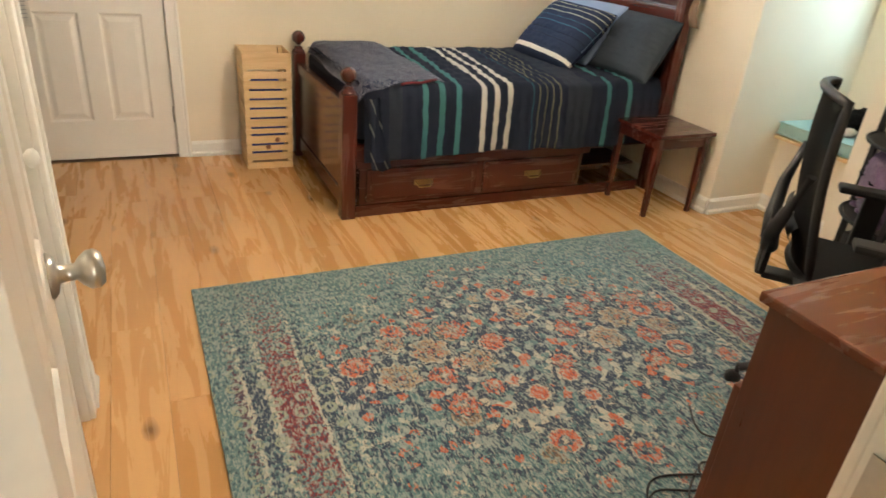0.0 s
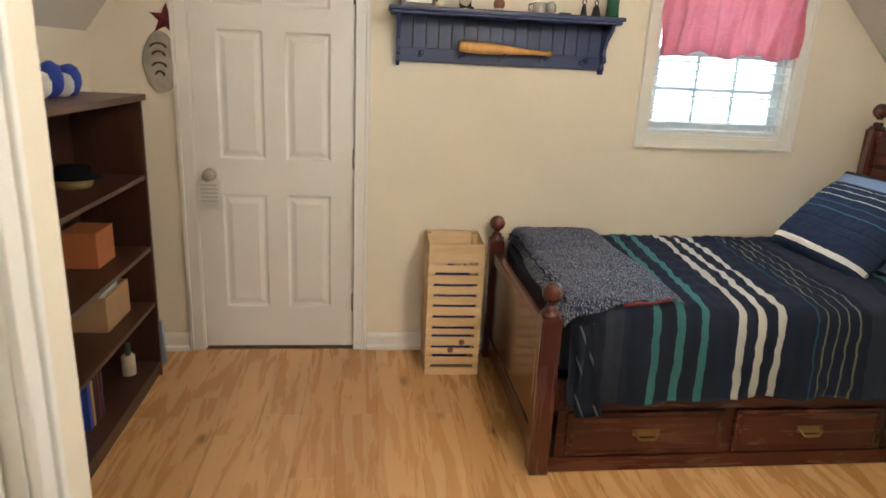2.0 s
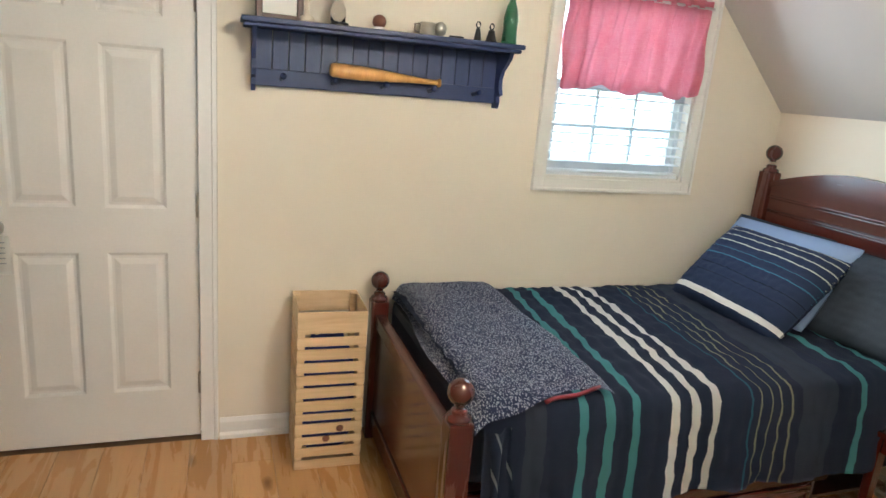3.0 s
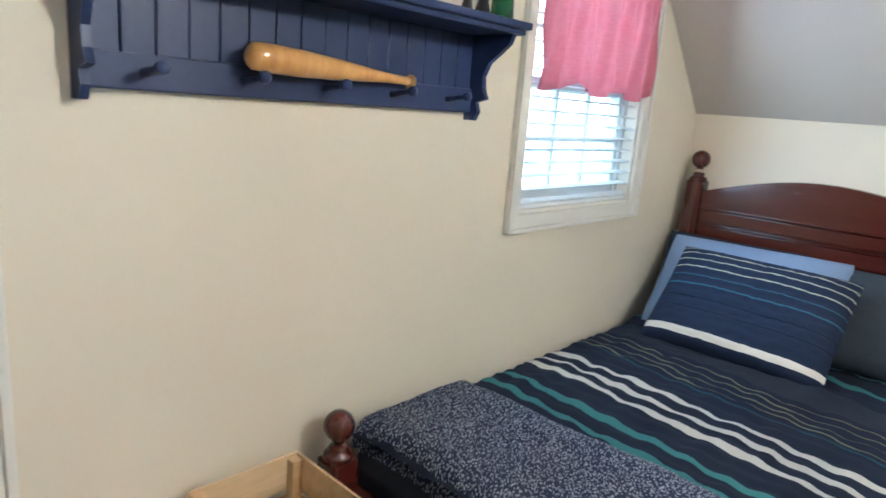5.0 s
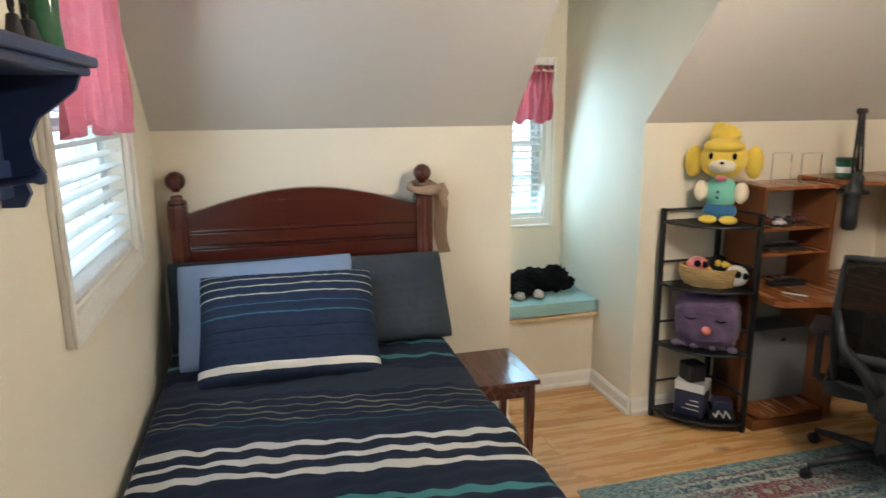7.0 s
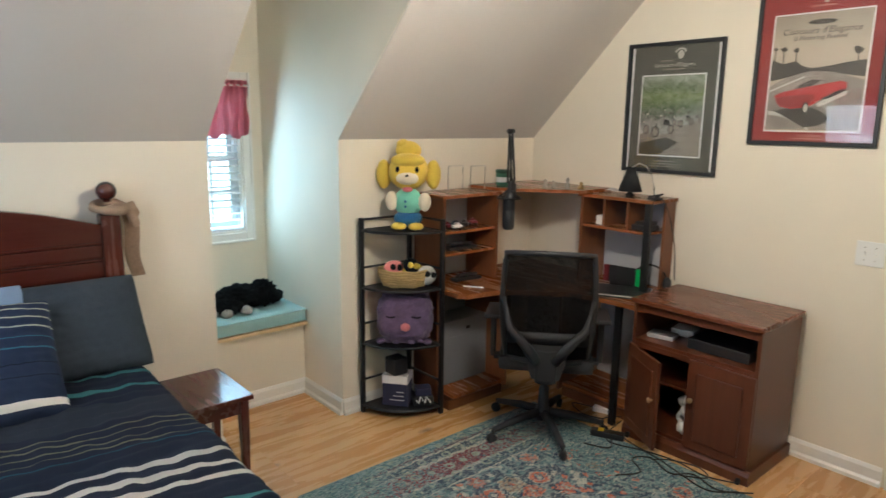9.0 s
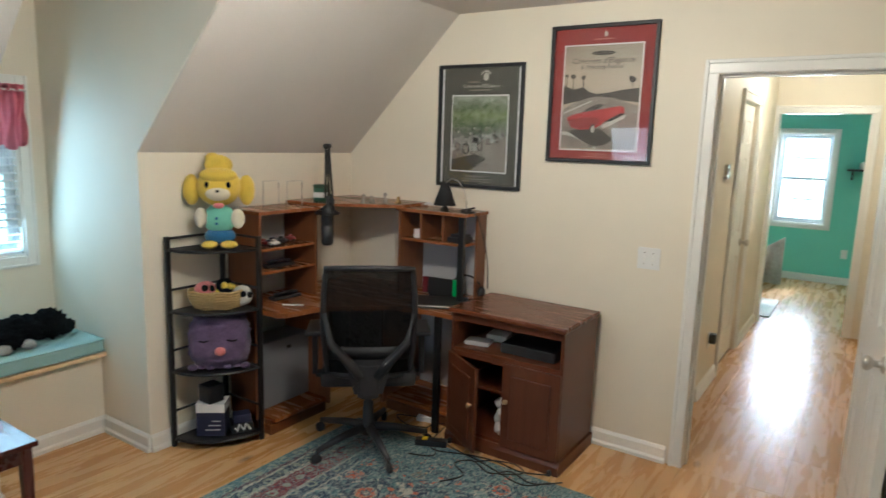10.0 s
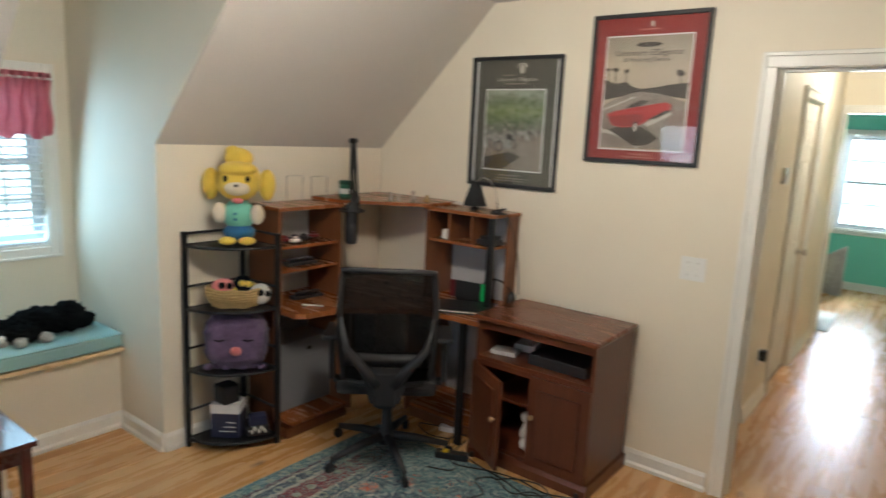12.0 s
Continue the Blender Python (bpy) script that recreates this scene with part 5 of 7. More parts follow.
# ---------------------------------------------------------------- bedside table
ns = thing("side_table", pose(2.565, 2.515, 0.0), "small dark cherry side table with tapered legs", "table")
part("tabletop", boxed(-0.205, 0.205, -0.205, 0.205, 0.470, 0.492, 0.005), "cherry", ns)
for s in (-1, 1):
    part("apron", boxed(-0.165, 0.165, s * 0.170 - 0.008, s * 0.170 + 0.008, 0.405, 0.470), "cherry", ns)
    part("apron", boxed(s * 0.170 - 0.008, s * 0.170 + 0.008, -0.160, 0.160, 0.405, 0.470), "cherry", ns)
for sx in (-1, 1):
    for sy in (-1, 1):
        bm = B()
        vs = []
        for z, h in ((0.0, 0.012), (0.36, 0.0185), (0.47, 0.0185)):
            vs.append([bm.verts.new((sx * 0.168 + a * h, sy * 0.168 + b * h, z)) for a, b in ((-1, -1), (1, -1), (1, 1), (-1, 1))])
        for lo, hi in zip(vs, vs[1:]):
            for i in range(4):
                bm.faces.new((lo[i], lo[(i + 1) % 4], hi[(i + 1) % 4], hi[i]))
        bm.faces.new(vs[0][::-1])
        bm.faces.new(vs[-1])
        part("leg", bm, "cherry_up", ns)

# ---------------------------------------------------------------- dormer window seat
setting("seat_front", boxed(3.26, DX, DS + 0.002, DN - 0.002, 0.0, 0.452), "wall", "boxed-in window seat, cream painted")
setting("seat_ledge", boxed(3.205, DX, DS + 0.002, DN - 0.002, 0.453, 0.474, 0.004), "pine", "bare wooden seat board")
cush = thing("seat_cushion", pose(3.475, (DS + DN) / 2, 0.475), "pale aqua box cushion with piping on the window seat", "cushion")
bm = B()
box(bm, -0.265, 0.265, -0.35, 0.35, 0.0, 0.082, 0.022)
bmesh.ops.subdivide_edges(bm, edges=[e for e in bm.edges if e.calc_length() > 0.3], cuts=10, use_grid_fill=True)
for v in bm.verts:
    v.co.z += (0.010 * (1 - (v.co.x / 0.27) ** 2) * (1 - (v.co.y / 0.35) ** 2) if v.co.z > 0.06 else 0)
part("body", bm, "cushion", cush)
for z in (0.012, 0.074):
    bm = B()
    pts = [(-0.262, -0.347, z), (0.262, -0.347, z), (0.262, 0.347, z), (-0.262, 0.347, z)]
    tube(bm, pts, 0.005, 6, closed=True)
    part("piping", bm, "cushion", cush)
bm = B()
for c, r, m_i in (((0.0, 0.0, 0.085), (0.12, 0.17, 0.085), 0), ((-0.04, -0.16, 0.10), (0.09, 0.09, 0.09), 0), ((-0.01, -0.25, 0.055), (0.055, 0.075, 0.050), 0), ((-0.10, 0.12, 0.055), (0.075, 0.10, 0.055), 0), ((-0.155, 0.02, 0.028), (0.055, 0.035, 0.028), 1), ((-0.165, 0.16, 0.028), (0.05, 0.035, 0.028), 1), ((-0.10, 0.24, 0.03), (0.04, 0.04, 0.03), 1), ((0.02, 0.19, 0.06), (0.08, 0.08, 0.06), 0)):
    blob(bm, c, r, 44, 32, 0.34, 13.0, mat=m_i)
solid("stuffed_dog", bm, ["black_plush", "white_plush"], pose(3.44, 1.90, 0.562) @ Matrix.Scale(0.84, 4), "fluffy black and white toy dog lying on the window seat", "toy")

# ---------------------------------------------------------------- corner rack
rack = thing("corner_rack", pose(2.795, 1.085, 0.0), "black metal corner rack with four rounded tiers", "rack")
LEGS = ((-0.012, 0.37), (-0.315, 0.03), (-0.012, 0.03))
for x, y in LEGS:
    bm = B()
    box(bm, x - 0.012, x + 0.012, y - 0.012, y + 0.012, 0.0, 1.155, 0.003)
    part("leg", bm, "black_metal", rack)
for z in (0.045, 0.425, 0.755, 1.085):
    bm = B()
    arc = [(-0.012 - 0.303 * math.sin(a), 0.03 + 0.34 * math.cos(a), z) for a in [i * math.pi / 2 / 14 for i in range(15)]]
    tube(bm, arc, 0.008, 8)
    tube(bm, [(-0.012, 0.37, z), (-0.012, 0.03, z), (-0.315, 0.03, z)], 0.008, 8)
    part("tier_rim", bm, "black_metal", rack)
    bm = B()
    prism(bm, [(p[0] * 0.97 - 0.003, p[1] * 0.97) for p in arc] + [(-0.02, 0.035)], 2, z + 0.002, z + 0.005)
    tier = part("tier", bm, "black_metal", rack)
    for i in range(1, 12):
        x = -0.012 - 0.303 * i / 12
        y1 = 0.03 + 0.34 * math.sqrt(max(0, 1 - (i / 12) ** 2))
        part("wire", tube(B(), [(x, 0.03, z - 0.001), (x, y1, z - 0.001)], 0.0025, 5), "black_metal", tier)
for z in (1.145, 0.87, 0.54, 0.20):
    bm = B()
    tube(bm, [(-0.012, 0.37, z), (-0.012, 0.03, z)], 0.007, 8)
    tube(bm, [(-0.012, 0.03, z), (-0.315, 0.03, z)], 0.007, 8)
    part("side_bar", bm, "black_metal", rack)

bm = B()
for c, r, m_i in (((0, 0, 0.060), (0.070, 0.085, 0.050), 3), ((0, 0, 0.155), (0.065, 0.085, 0.085), 2), ((0, 0, 0.335), (0.105, 0.118, 0.108), 0), ((0.0, 0, 0.455), (0.055, 0.075, 0.055), 0), ((0.0, 0.03, 0.485), (0.04, 0.04, 0.035), 0), ((-0.06, 0, 0.305), (0.06, 0.07, 0.045), 1),
                  ((0.02, 0.145, 0.315), (0.045, 0.045, 0.085), 0), ((0.02, -0.145, 0.315), (0.045, 0.045, 0.085), 0), ((-0.03, 0.095, 0.165), (0.03, 0.035, 0.055), 1), ((-0.03, -0.098, 0.160), (0.03, 0.037, 0.055), 1), ((-0.045, 0.0, 0.400), (0.075, 0.100, 0.042), 0), ((-0.066, 0.012, 0.165), (0.008, 0.008, 0.008), 3), ((-0.062, 0.012, 0.135), (0.008, 0.008, 0.008), 3), ((-0.075, 0.05, 0.022), (0.055, 0.045, 0.022), 0), ((-0.075, -0.05, 0.022), (0.055, 0.045, 0.022), 0), ((-0.06, 0, 0.235), (0.016, 0.030, 0.016), 4), ((-0.088, 0.055, 0.350), (0.012, 0.012, 0.018), 5), ((-0.088, -0.055, 0.350), (0.012, 0.012, 0.018), 5), ((-0.118, 0, 0.318), (0.008, 0.010, 0.007), 5)):
    blob(bm, c, r, 22, 14, 0.03, 4.0, mat=m_i)
solid("plush_doll", bm, ["yellow_plush", "cream_plush", "mint_plush", "blue_plush", "pink_plush", "black_plush"], pose(2.665, 1.215, 1.0905, 0, 0, -42) @ Matrix.Scale(0.96, 4), "yellow plush doll in a mint jacket sitting on a black rack", "toy")
bm = B()
blob(bm, (0, 0, 0.150), (0.118, 0.160, 0.150), 48, 34, 0.10, 16.0, power=0.66)
blob(bm, (-0.122, -0.01, 0.115), (0.020, 0.028, 0.024), mat=1)
for y in (-0.10, 0.10):
    blob(bm, (0, y, 0.295), (0.03, 0.040, 0.042), 16, 10, 0.10, 6.0, mat=0)
    tube(bm, [(-0.122, y * 0.72 - 0.026, 0.176), (-0.127, y * 0.72, 0.171), (-0.122, y * 0.72 + 0.026, 0.176)], 0.004, 6)
    for f in bm.faces[-40:]:
        f.material_index = 2 if abs(f.calc_center_median().x + 0.124) < 0.012 and abs(f.calc_center_median().z - 0.174) < 0.012 else f.material_index
for i in range(7):
    blob(bm, (-0.075 + 0.02 * (i % 2), -0.135 + 0.045 * i, 0.016), (0.030, 0.026, 0.016), 12, 8, 0.08, 6.0, mat=0)
solid("plush_cushion", bm, ["purple_plush", "pink_plush", "black_plush"], pose(2.665, 1.235, 0.430, 0, 0, -42), "fluffy purple plush toy squeezed on a black rack", "toy")
basket = thing("straw_basket", pose(2.665, 1.245, 0.760, 0, 0, -42), "round woven straw basket on a black rack", "basket")
for i in range(7):
    bm = B()
    r = 0.085 + 0.010 * math.sin(i * 0.5) + 0.004 * i
    tube(bm, [((r + 0.004 * math.sin(k * 4.1 + i)) * math.cos(k * 0.262) * 0.9, (r + 0.02) * math.sin(k * 0.262) * 1.1, 0.010 + i * 0.014 + 0.003 * math.sin(k * 1.7 + i)) for k in range(24)], 0.009, 6, closed=True)
    part("coil", bm, "basket", basket)
bm = B()
lathe(bm, [(0.0, 0.003), (0.08, 0.003)], 20)
box(bm, -0.07, 0.07, -0.08, 0.08, 0.002, 0.006)
part("bottom", bm, "basket", basket)
for nm, c, r, mm, lab in (("toy_bee", (2.655, 1.205, 0.868), (0.045, 0.05, 0.05), ["black_plush", "yellow_plush"], "small black and yellow plush toy in a straw basket"), ("toy_ladybird", (2.69, 1.30, 0.868), (0.05, 0.06, 0.04), ["pink_plush", "black_plush"], "small red plush toy in a straw basket"), ("soccer_ball", (2.575, 1.150, 0.822), (0.055, 0.055, 0.055), ["white_plush", "black_plush"], "small black and white soft ball on a black rack")):
    bm = B()
    blob(bm, (0, 0, 0), r, 18, 12, 0.03)
    for k in range(5):
        d = Vector((math.cos(k * 2.4) * 0.8 - 0.4, math.sin(k * 2.4), 0.45 * math.sin(k * 1.7))).normalized()
        blob(bm, (d.x * r[0] * 0.9, d.y * r[1] * 0.9, d.z * r[2] * 0.9), (0.018, 0.018, 0.018), 10, 8, mat=1)
    solid(nm, bm, mm, pose(*c), lab, "toy")
carton = thing("carton", pose(2.675, 1.285, 0.052, 0, 0, -52), "navy and white cardboard carton on a black rack", "box")
part("carton_body", boxed(-0.06, 0.06, -0.075, 0.075, 0.0, 0.135, 0.002), "box_navy", carton)
part("carton_lid", boxed(-0.0615, 0.0615, -0.0765, 0.0765, 0.1355, 0.185, 0.002), "card_white", carton, "white carton top")
for i in range(3):
    part("print_bar", boxed(-0.0625, -0.0605, -0.055, 0.03 - 0.02 * i, 0.035 + 0.025 * i, 0.039 + 0.025 * i), "card_white", carton)
bm = B()
box(bm, -0.05, 0.05, -0.06, 0.06, 0.0, 0.05, 0.006)
box(bm, -0.035, 0.04, -0.05, 0.045, 0.0505, 0.10, 0.01, mat=1)
tube(bm, [(-0.06, -0.04 + 0.012 * i, 0.02 + 0.02 * (i % 3)) for i in range(8)], 0.005, 6, mat=2)
solid("device_box", bm, ["black_plastic", "box_navy", "white_plastic"], pose(2.575, 1.175, 0.052, 0, 0, -30), "jumble of dark boxes and leads on a black rack", "electronics")
solid("speaker_base", boxed(-0.05, 0.05, -0.05, 0.05, 0.0, 0.10, 0.012), "black_plastic", pose(2.665, 1.30, 0.2405), "small black box on a carton", "box")

# ---------------------------------------------------------------- corner desk
desk = thing("corner_desk", pose(EAST - 0.01, 0.012, 0.0), "brown veneer corner computer desk with two hutch towers", "desk")
DT = 0.735
bm = B()
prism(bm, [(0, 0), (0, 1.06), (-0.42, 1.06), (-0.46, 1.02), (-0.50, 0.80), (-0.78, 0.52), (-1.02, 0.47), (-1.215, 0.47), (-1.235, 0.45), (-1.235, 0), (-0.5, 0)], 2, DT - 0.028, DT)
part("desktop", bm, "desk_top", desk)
# left tower against the knee wall, right tower against the south wall
TT = 1.255


def tower(sx, a0, a1, d, shelves, dividers, along_x):
    def bx(p0, p1, q0, q1, z0, z1):
        return boxed(-p1, -p0, q0, q1, z0, z1, 0.002) if along_x else boxed(-q1, -q0, p0, p1, z0, z1, 0.002)
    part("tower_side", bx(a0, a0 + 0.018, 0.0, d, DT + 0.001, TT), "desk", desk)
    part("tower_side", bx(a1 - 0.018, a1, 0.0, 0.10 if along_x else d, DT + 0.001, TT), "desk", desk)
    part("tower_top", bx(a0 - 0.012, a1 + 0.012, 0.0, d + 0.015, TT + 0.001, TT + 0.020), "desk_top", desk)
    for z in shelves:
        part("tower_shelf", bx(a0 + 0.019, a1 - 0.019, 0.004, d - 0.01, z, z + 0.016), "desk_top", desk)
    for p in dividers:
        part("tower_divider", bx(p, p + 0.014, 0.004, d - 0.012, shelves[-1] + 0.0165, TT), "desk", desk)
    part("tower_back", bx(a0 + 0.019, a1 - 0.019, 0.0005, 0.0035, DT + 0.001, TT), "gray_panel", desk)
    part("lower_side", bx(a0, a0 + 0.018, 0.0, 0.38 if not along_x else 0.40, 0.06, DT - 0.029), "desk", desk)
    part("lower_side", bx(a1 - 0.018, a1, 0.0, 0.22 if not along_x else 0.24, 0.06, DT - 0.029), "desk", desk)
    part("lower_shelf", bx(a0 + 0.019, a1 - 0.019, 0.004, 0.36, 0.075, 0.095), "desk_top", desk)
    part("plinth", bx(a0, a1, 0.02, 0.34, 0.0, 0.059), "desk", desk)
    part("lower_back", bx(a0 + 0.019, a1 - 0.019, 0.0005, 0.0035, 0.10, DT - 0.03), "gray_panel", desk)


tower(0, 0.60, 1.045, 0.27, (0.915, 1.045), (), False)
tower(0, 0.617, 1.100, 0.25, (1.075,), (0.77, 0.93), True)
bm = B()
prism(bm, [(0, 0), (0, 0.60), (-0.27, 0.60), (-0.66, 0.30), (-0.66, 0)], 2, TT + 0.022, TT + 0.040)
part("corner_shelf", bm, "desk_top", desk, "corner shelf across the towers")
part("corner_panel", boxed(-0.60, -0.01, 0.002, 0.006, 0.10, DT - 0.03), "gray_panel", desk)
part("corner_panel", boxed(-0.006, -0.002, 0.008, 0.60, 0.10, DT - 0.03), "gray_panel", desk)
for x, y, z0, z1 in ((-1.078, 0.245, DT + 0.001, TT), (-1.06, 0.44, 0.0, DT - 0.029)):
    part("metal_post", boxed(x - 0.019, x + 0.019, y - 0.014, y + 0.014, z0, z1, 0.003), "black_metal", desk, "black metal post")
part("keyboard_panel", boxed(-0.30, -0.29, 0.50, 0.60, 0.12, DT - 0.03), "desk", desk)

# things on the desk
DX0, DY0, DZ = EAST - 0.01, 0.012, 0.735
TZ = 1.255 + 0.041


def desk_thing(name, bm, mats, x, y, z, label, category, rz=0.0, group="things on the desk"):
    return solid(name, bm, mats, pose(x, y, z, 0, 0, rz), label, category, group)


bm = B()
for s in (-1, 1):
    tube(bm, [(s * 0.07, -0.05, 0.003), (s * 0.07, -0.05, 0.145), (s * 0.07 - 0.09, -0.05, 0.150), (s * 0.07 - 0.09, -0.05, 0.003)], 0.003, 6)
    tube(bm, [(s * 0.07, -0.05, 0.003), (s * 0.07, 0.05, 0.003)], 0.003, 6)
desk_thing("wire_holder", bm, "nickel", DX0 - 0.13, 0.80, 1.2765, "thin wire book holder on the desk hutch", "holder", 60)
jar = thing("jar", pose(2.62, 0.50, TZ), "dark green lidded tub with a pale label", "jar")
bm = B()
lathe(bm, [(0.0, 0.0), (0.044, 0.0), (0.046, 0.006), (0.045, 0.080), (0.0, 0.080)], 24)
part("tub", bm, "green_tub", jar)
bm = B()
lathe(bm, [(0.0465, 0.025), (0.0468, 0.026), (0.0468, 0.055), (0.0465, 0.056)], 24)
part("label_band", bm, "card_white", jar)
bm = B()
lathe(bm, [(0.0, 0.081), (0.047, 0.081), (0.047, 0.098), (0.044, 0.102), (0.0, 0.102)], 24)
part("lid", bm, "dark_green", jar)
# microphone on a boom arm
mic = thing("boom_microphone", pose(2.44, 0.60, TZ), "black studio microphone hanging from a scissor boom arm", "microphone")
bm = B()
lathe(bm, [(0.022, -0.03), (0.022, 0.03), (0.014, 0.035), (0.012, 0.06)], 14)
part("clamp", bm, "black_metal", mic)
for y in (-0.012, 0.012):
    bm = B()
    tube(bm, [(0.0, y, 0.05), (0.03, y, 0.34)], 0.0065, 8)
    part("lower_arm", bm, "black_metal", mic)
    bm = B()
    tube(bm, [(0.03, y, 0.34), (0.005, y + 0.03, 0.04)], 0.0065, 8)
    part("upper_arm", bm, "black_metal", mic)
bm = B()
lathe(bm, [(0.014, -0.022), (0.014, 0.022)], 12, pose(0.03, 0, 0.34, 90))
part("elbow", bm, "black_metal", mic)
bm = B()
tube(bm, [(0.07 * math.cos(a), 0.07 * math.sin(a) + 0.03, -0.05) for a in [i * 0.5 for i in range(13)]], 0.006, 8, closed=True)
for k in range(4):
    a = k * 1.57 + 0.4
    tube(bm, [(0.07 * math.cos(a), 0.07 * math.sin(a) + 0.03, -0.05), (0.03 * math.cos(a), 0.03 * math.sin(a) + 0.03, -0.02)], 0.004, 6)
part("shock_mount", bm, "black_metal", mic)
bm = B()
lathe(bm, [(0.0, -0.245), (0.026, -0.240), (0.036, -0.225), (0.037, -0.13), (0.034, -0.125), (0.036, -0.12), (0.036, -0.03), (0.024, -0.01), (0.010, 0.0), (0.010, 0.05)], 22, pose(0, 0.03, 0))
part("capsule", bm, "black_plastic", mic)
for k, (x, y, h) in enumerate(((2.33, 0.36, 0.05), (2.27, 0.30, 0.07), (2.215, 0.24, 0.045), (2.36, 0.40, 0.06))):
    bm = B()
    lathe(bm, [(0.0, 0.0), (0.018, 0.0), (0.016, h * 0.4), (0.008, h * 0.55), (0.013, h * 0.8), (0.0, h)], 12)
    box(bm, -0.020, 0.020, -0.012, 0.012, 0.0, 0.008, 0.002)
    desk_thing("figurine", bm, "brass" if k == 2 else "grey_stone", x, y, TZ, "little grey figure on the corner shelf" if k != 2 else "little golden figure on the corner shelf", "figurine", 20 * k)
# small lamp on the right tower
lampy = thing("clip_lamp", pose(1.735, 0.21, 1.2765), "black shaded clip lamp on a bent wire arm", "lamp")
bm = B()
box(bm, -0.05, 0.035, -0.012, 0.012, 0.0, 0.012, 0.003)
box(bm, -0.05, 0.035, -0.012, 0.012, 0.0, 0.010, 0.003, m=pose(-0.004, 0, 0.016, 0, 14, 0))
tube(bm, [(-0.02, -0.014, 0.018), (-0.02, 0.014, 0.018)], 0.009, 10)
part("clip", bm, "black_plastic", lampy, "black spring clip")
bm = B()
tube(bm, [(0.0, 0.0, 0.02), (0.006, -0.002, 0.07), (0.03, -0.008, 0.135), (0.075, -0.018, 0.180), (0.125, -0.026, 0.192), (0.172, -0.03, 0.165)], 0.0034, 8)
part("wire_arm", bm, "nickel", lampy)
bm = B()
lathe(bm, [(0.068, 0.030), (0.022, 0.165), (0.020, 0.165), (0.066, 0.030)], 24, pose(0.175, -0.03, 0))
part("shade", bm, "lamp_black", lampy)
bm = B()
lathe(bm, [(0.0, 0.0), (0.024, 0.0), (0.026, 0.010), (0.012, 0.022), (0.010, 0.075), (0.0, 0.075)], 16, pose(0.175, -0.03, 0))
part("socket", bm, "black_plastic", lampy)
bm = B()
sheet(bm, lambda u, v: (0.08 * (u - 0.5), 0.06 * (v - 0.5), 0.02 + 0.018 * math.sin(3 * u) * math.sin(3 * v)), 6, 6)
bmesh.ops.solidify(bm, geom=bm.faces[:], thickness=0.02)
desk_thing("cloth_pad", bm, "card_white", 2.03, 0.17, 1.2785, "crumpled white cloth on the desk hutch", "cloth")
desk_thing("white_box", boxed(-0.035, 0.035, -0.05, 0.05, 0, 0.055, 0.004), "card_white", 2.07, 0.17, 1.0925, "small white box on a hutch shelf", "box")
bm = B()
box(bm, -0.06, 0.06, -0.05, 0.05, 0.0, 0.03, 0.004)
box(bm, -0.05, 0.04, -0.045, 0.045, 0.0305, 0.05, 0.004)
desk_thing("router", bm, "black_plastic", 1.80, 0.17, 1.0925, "flat black device on a hutch shelf", "device")
# laptop, keyboard and monitor-like tablet
lap = thing("laptop", pose(1.83, 0.33, DZ + 0.001, 0, 0, 28), "closed black laptop with a pale edge on the desk", "laptop")
part("base", boxed(-0.165, 0.165, -0.115, 0.115, 0.0, 0.012, 0.004), "black_plastic", lap)
part("lid", boxed(-0.163, 0.163, -0.113, 0.113, 0.0165, 0.022, 0.002), "black_plastic", lap)
part("rim", boxed(-0.166, 0.166, -0.116, 0.116, 0.0122, 0.0163), "white_plastic", lap, "pale edge")
game = thing("game_console", pose(1.915, 0.17, DZ + 0.001, 0, 0, 6), "black handheld game console with red and green grips", "console")
part("dock", boxed(-0.085, 0.085, -0.03, 0.02, 0.0, 0.06, 0.006), "black_plastic", game)
part("screen", boxed(-0.085, 0.085, 0.022, 0.034, 0.022, 0.125, 0.003), "black_plastic", game)
part("grip", boxed(-0.120, -0.087, 0.020, 0.038, 0.022, 0.125, 0.008), "green_light", game, "bright green grip")
part("grip", boxed(0.087, 0.120, 0.020, 0.038, 0.022, 0.125, 0.008), "red", game, "red grip")
bm = B()
tube(bm, [(0.10 * math.cos(a), 0, 0.05 + 0.095 * math.sin(a)) for a in [radians(-6 + 19.2 * i) for i in range(11)]], 0.006, 8)
for s in (-1, 1):
    blob(bm, (s * 0.10, 0, 0.044), (0.024, 0.038, 0.043))
desk_thing("headset", bm, "black_plastic", 1.785, 0.10, DZ + 0.001, "black headset standing on the desk", "headset", 8)
bm = B()
box(bm, -0.10, 0.10, -0.03, 0.03, 0.0, 0.018, 0.004)
tube(bm, [(-0.08, 0.0, 0.03), (0.0, 0.03, 0.045), (0.08, 0.0, 0.03)], 0.009, 6)
for x, y, z, lab in ((2.63, 0.84, 0.932, "black game controller parts on a hutch shelf"), (2.62, 0.80, DZ + 0.001, "black cables and adapters on the desk")):
    desk_thing("controller", bm.copy(), "black_plastic", x, y, z, lab, "controller", 85)
bm.free()
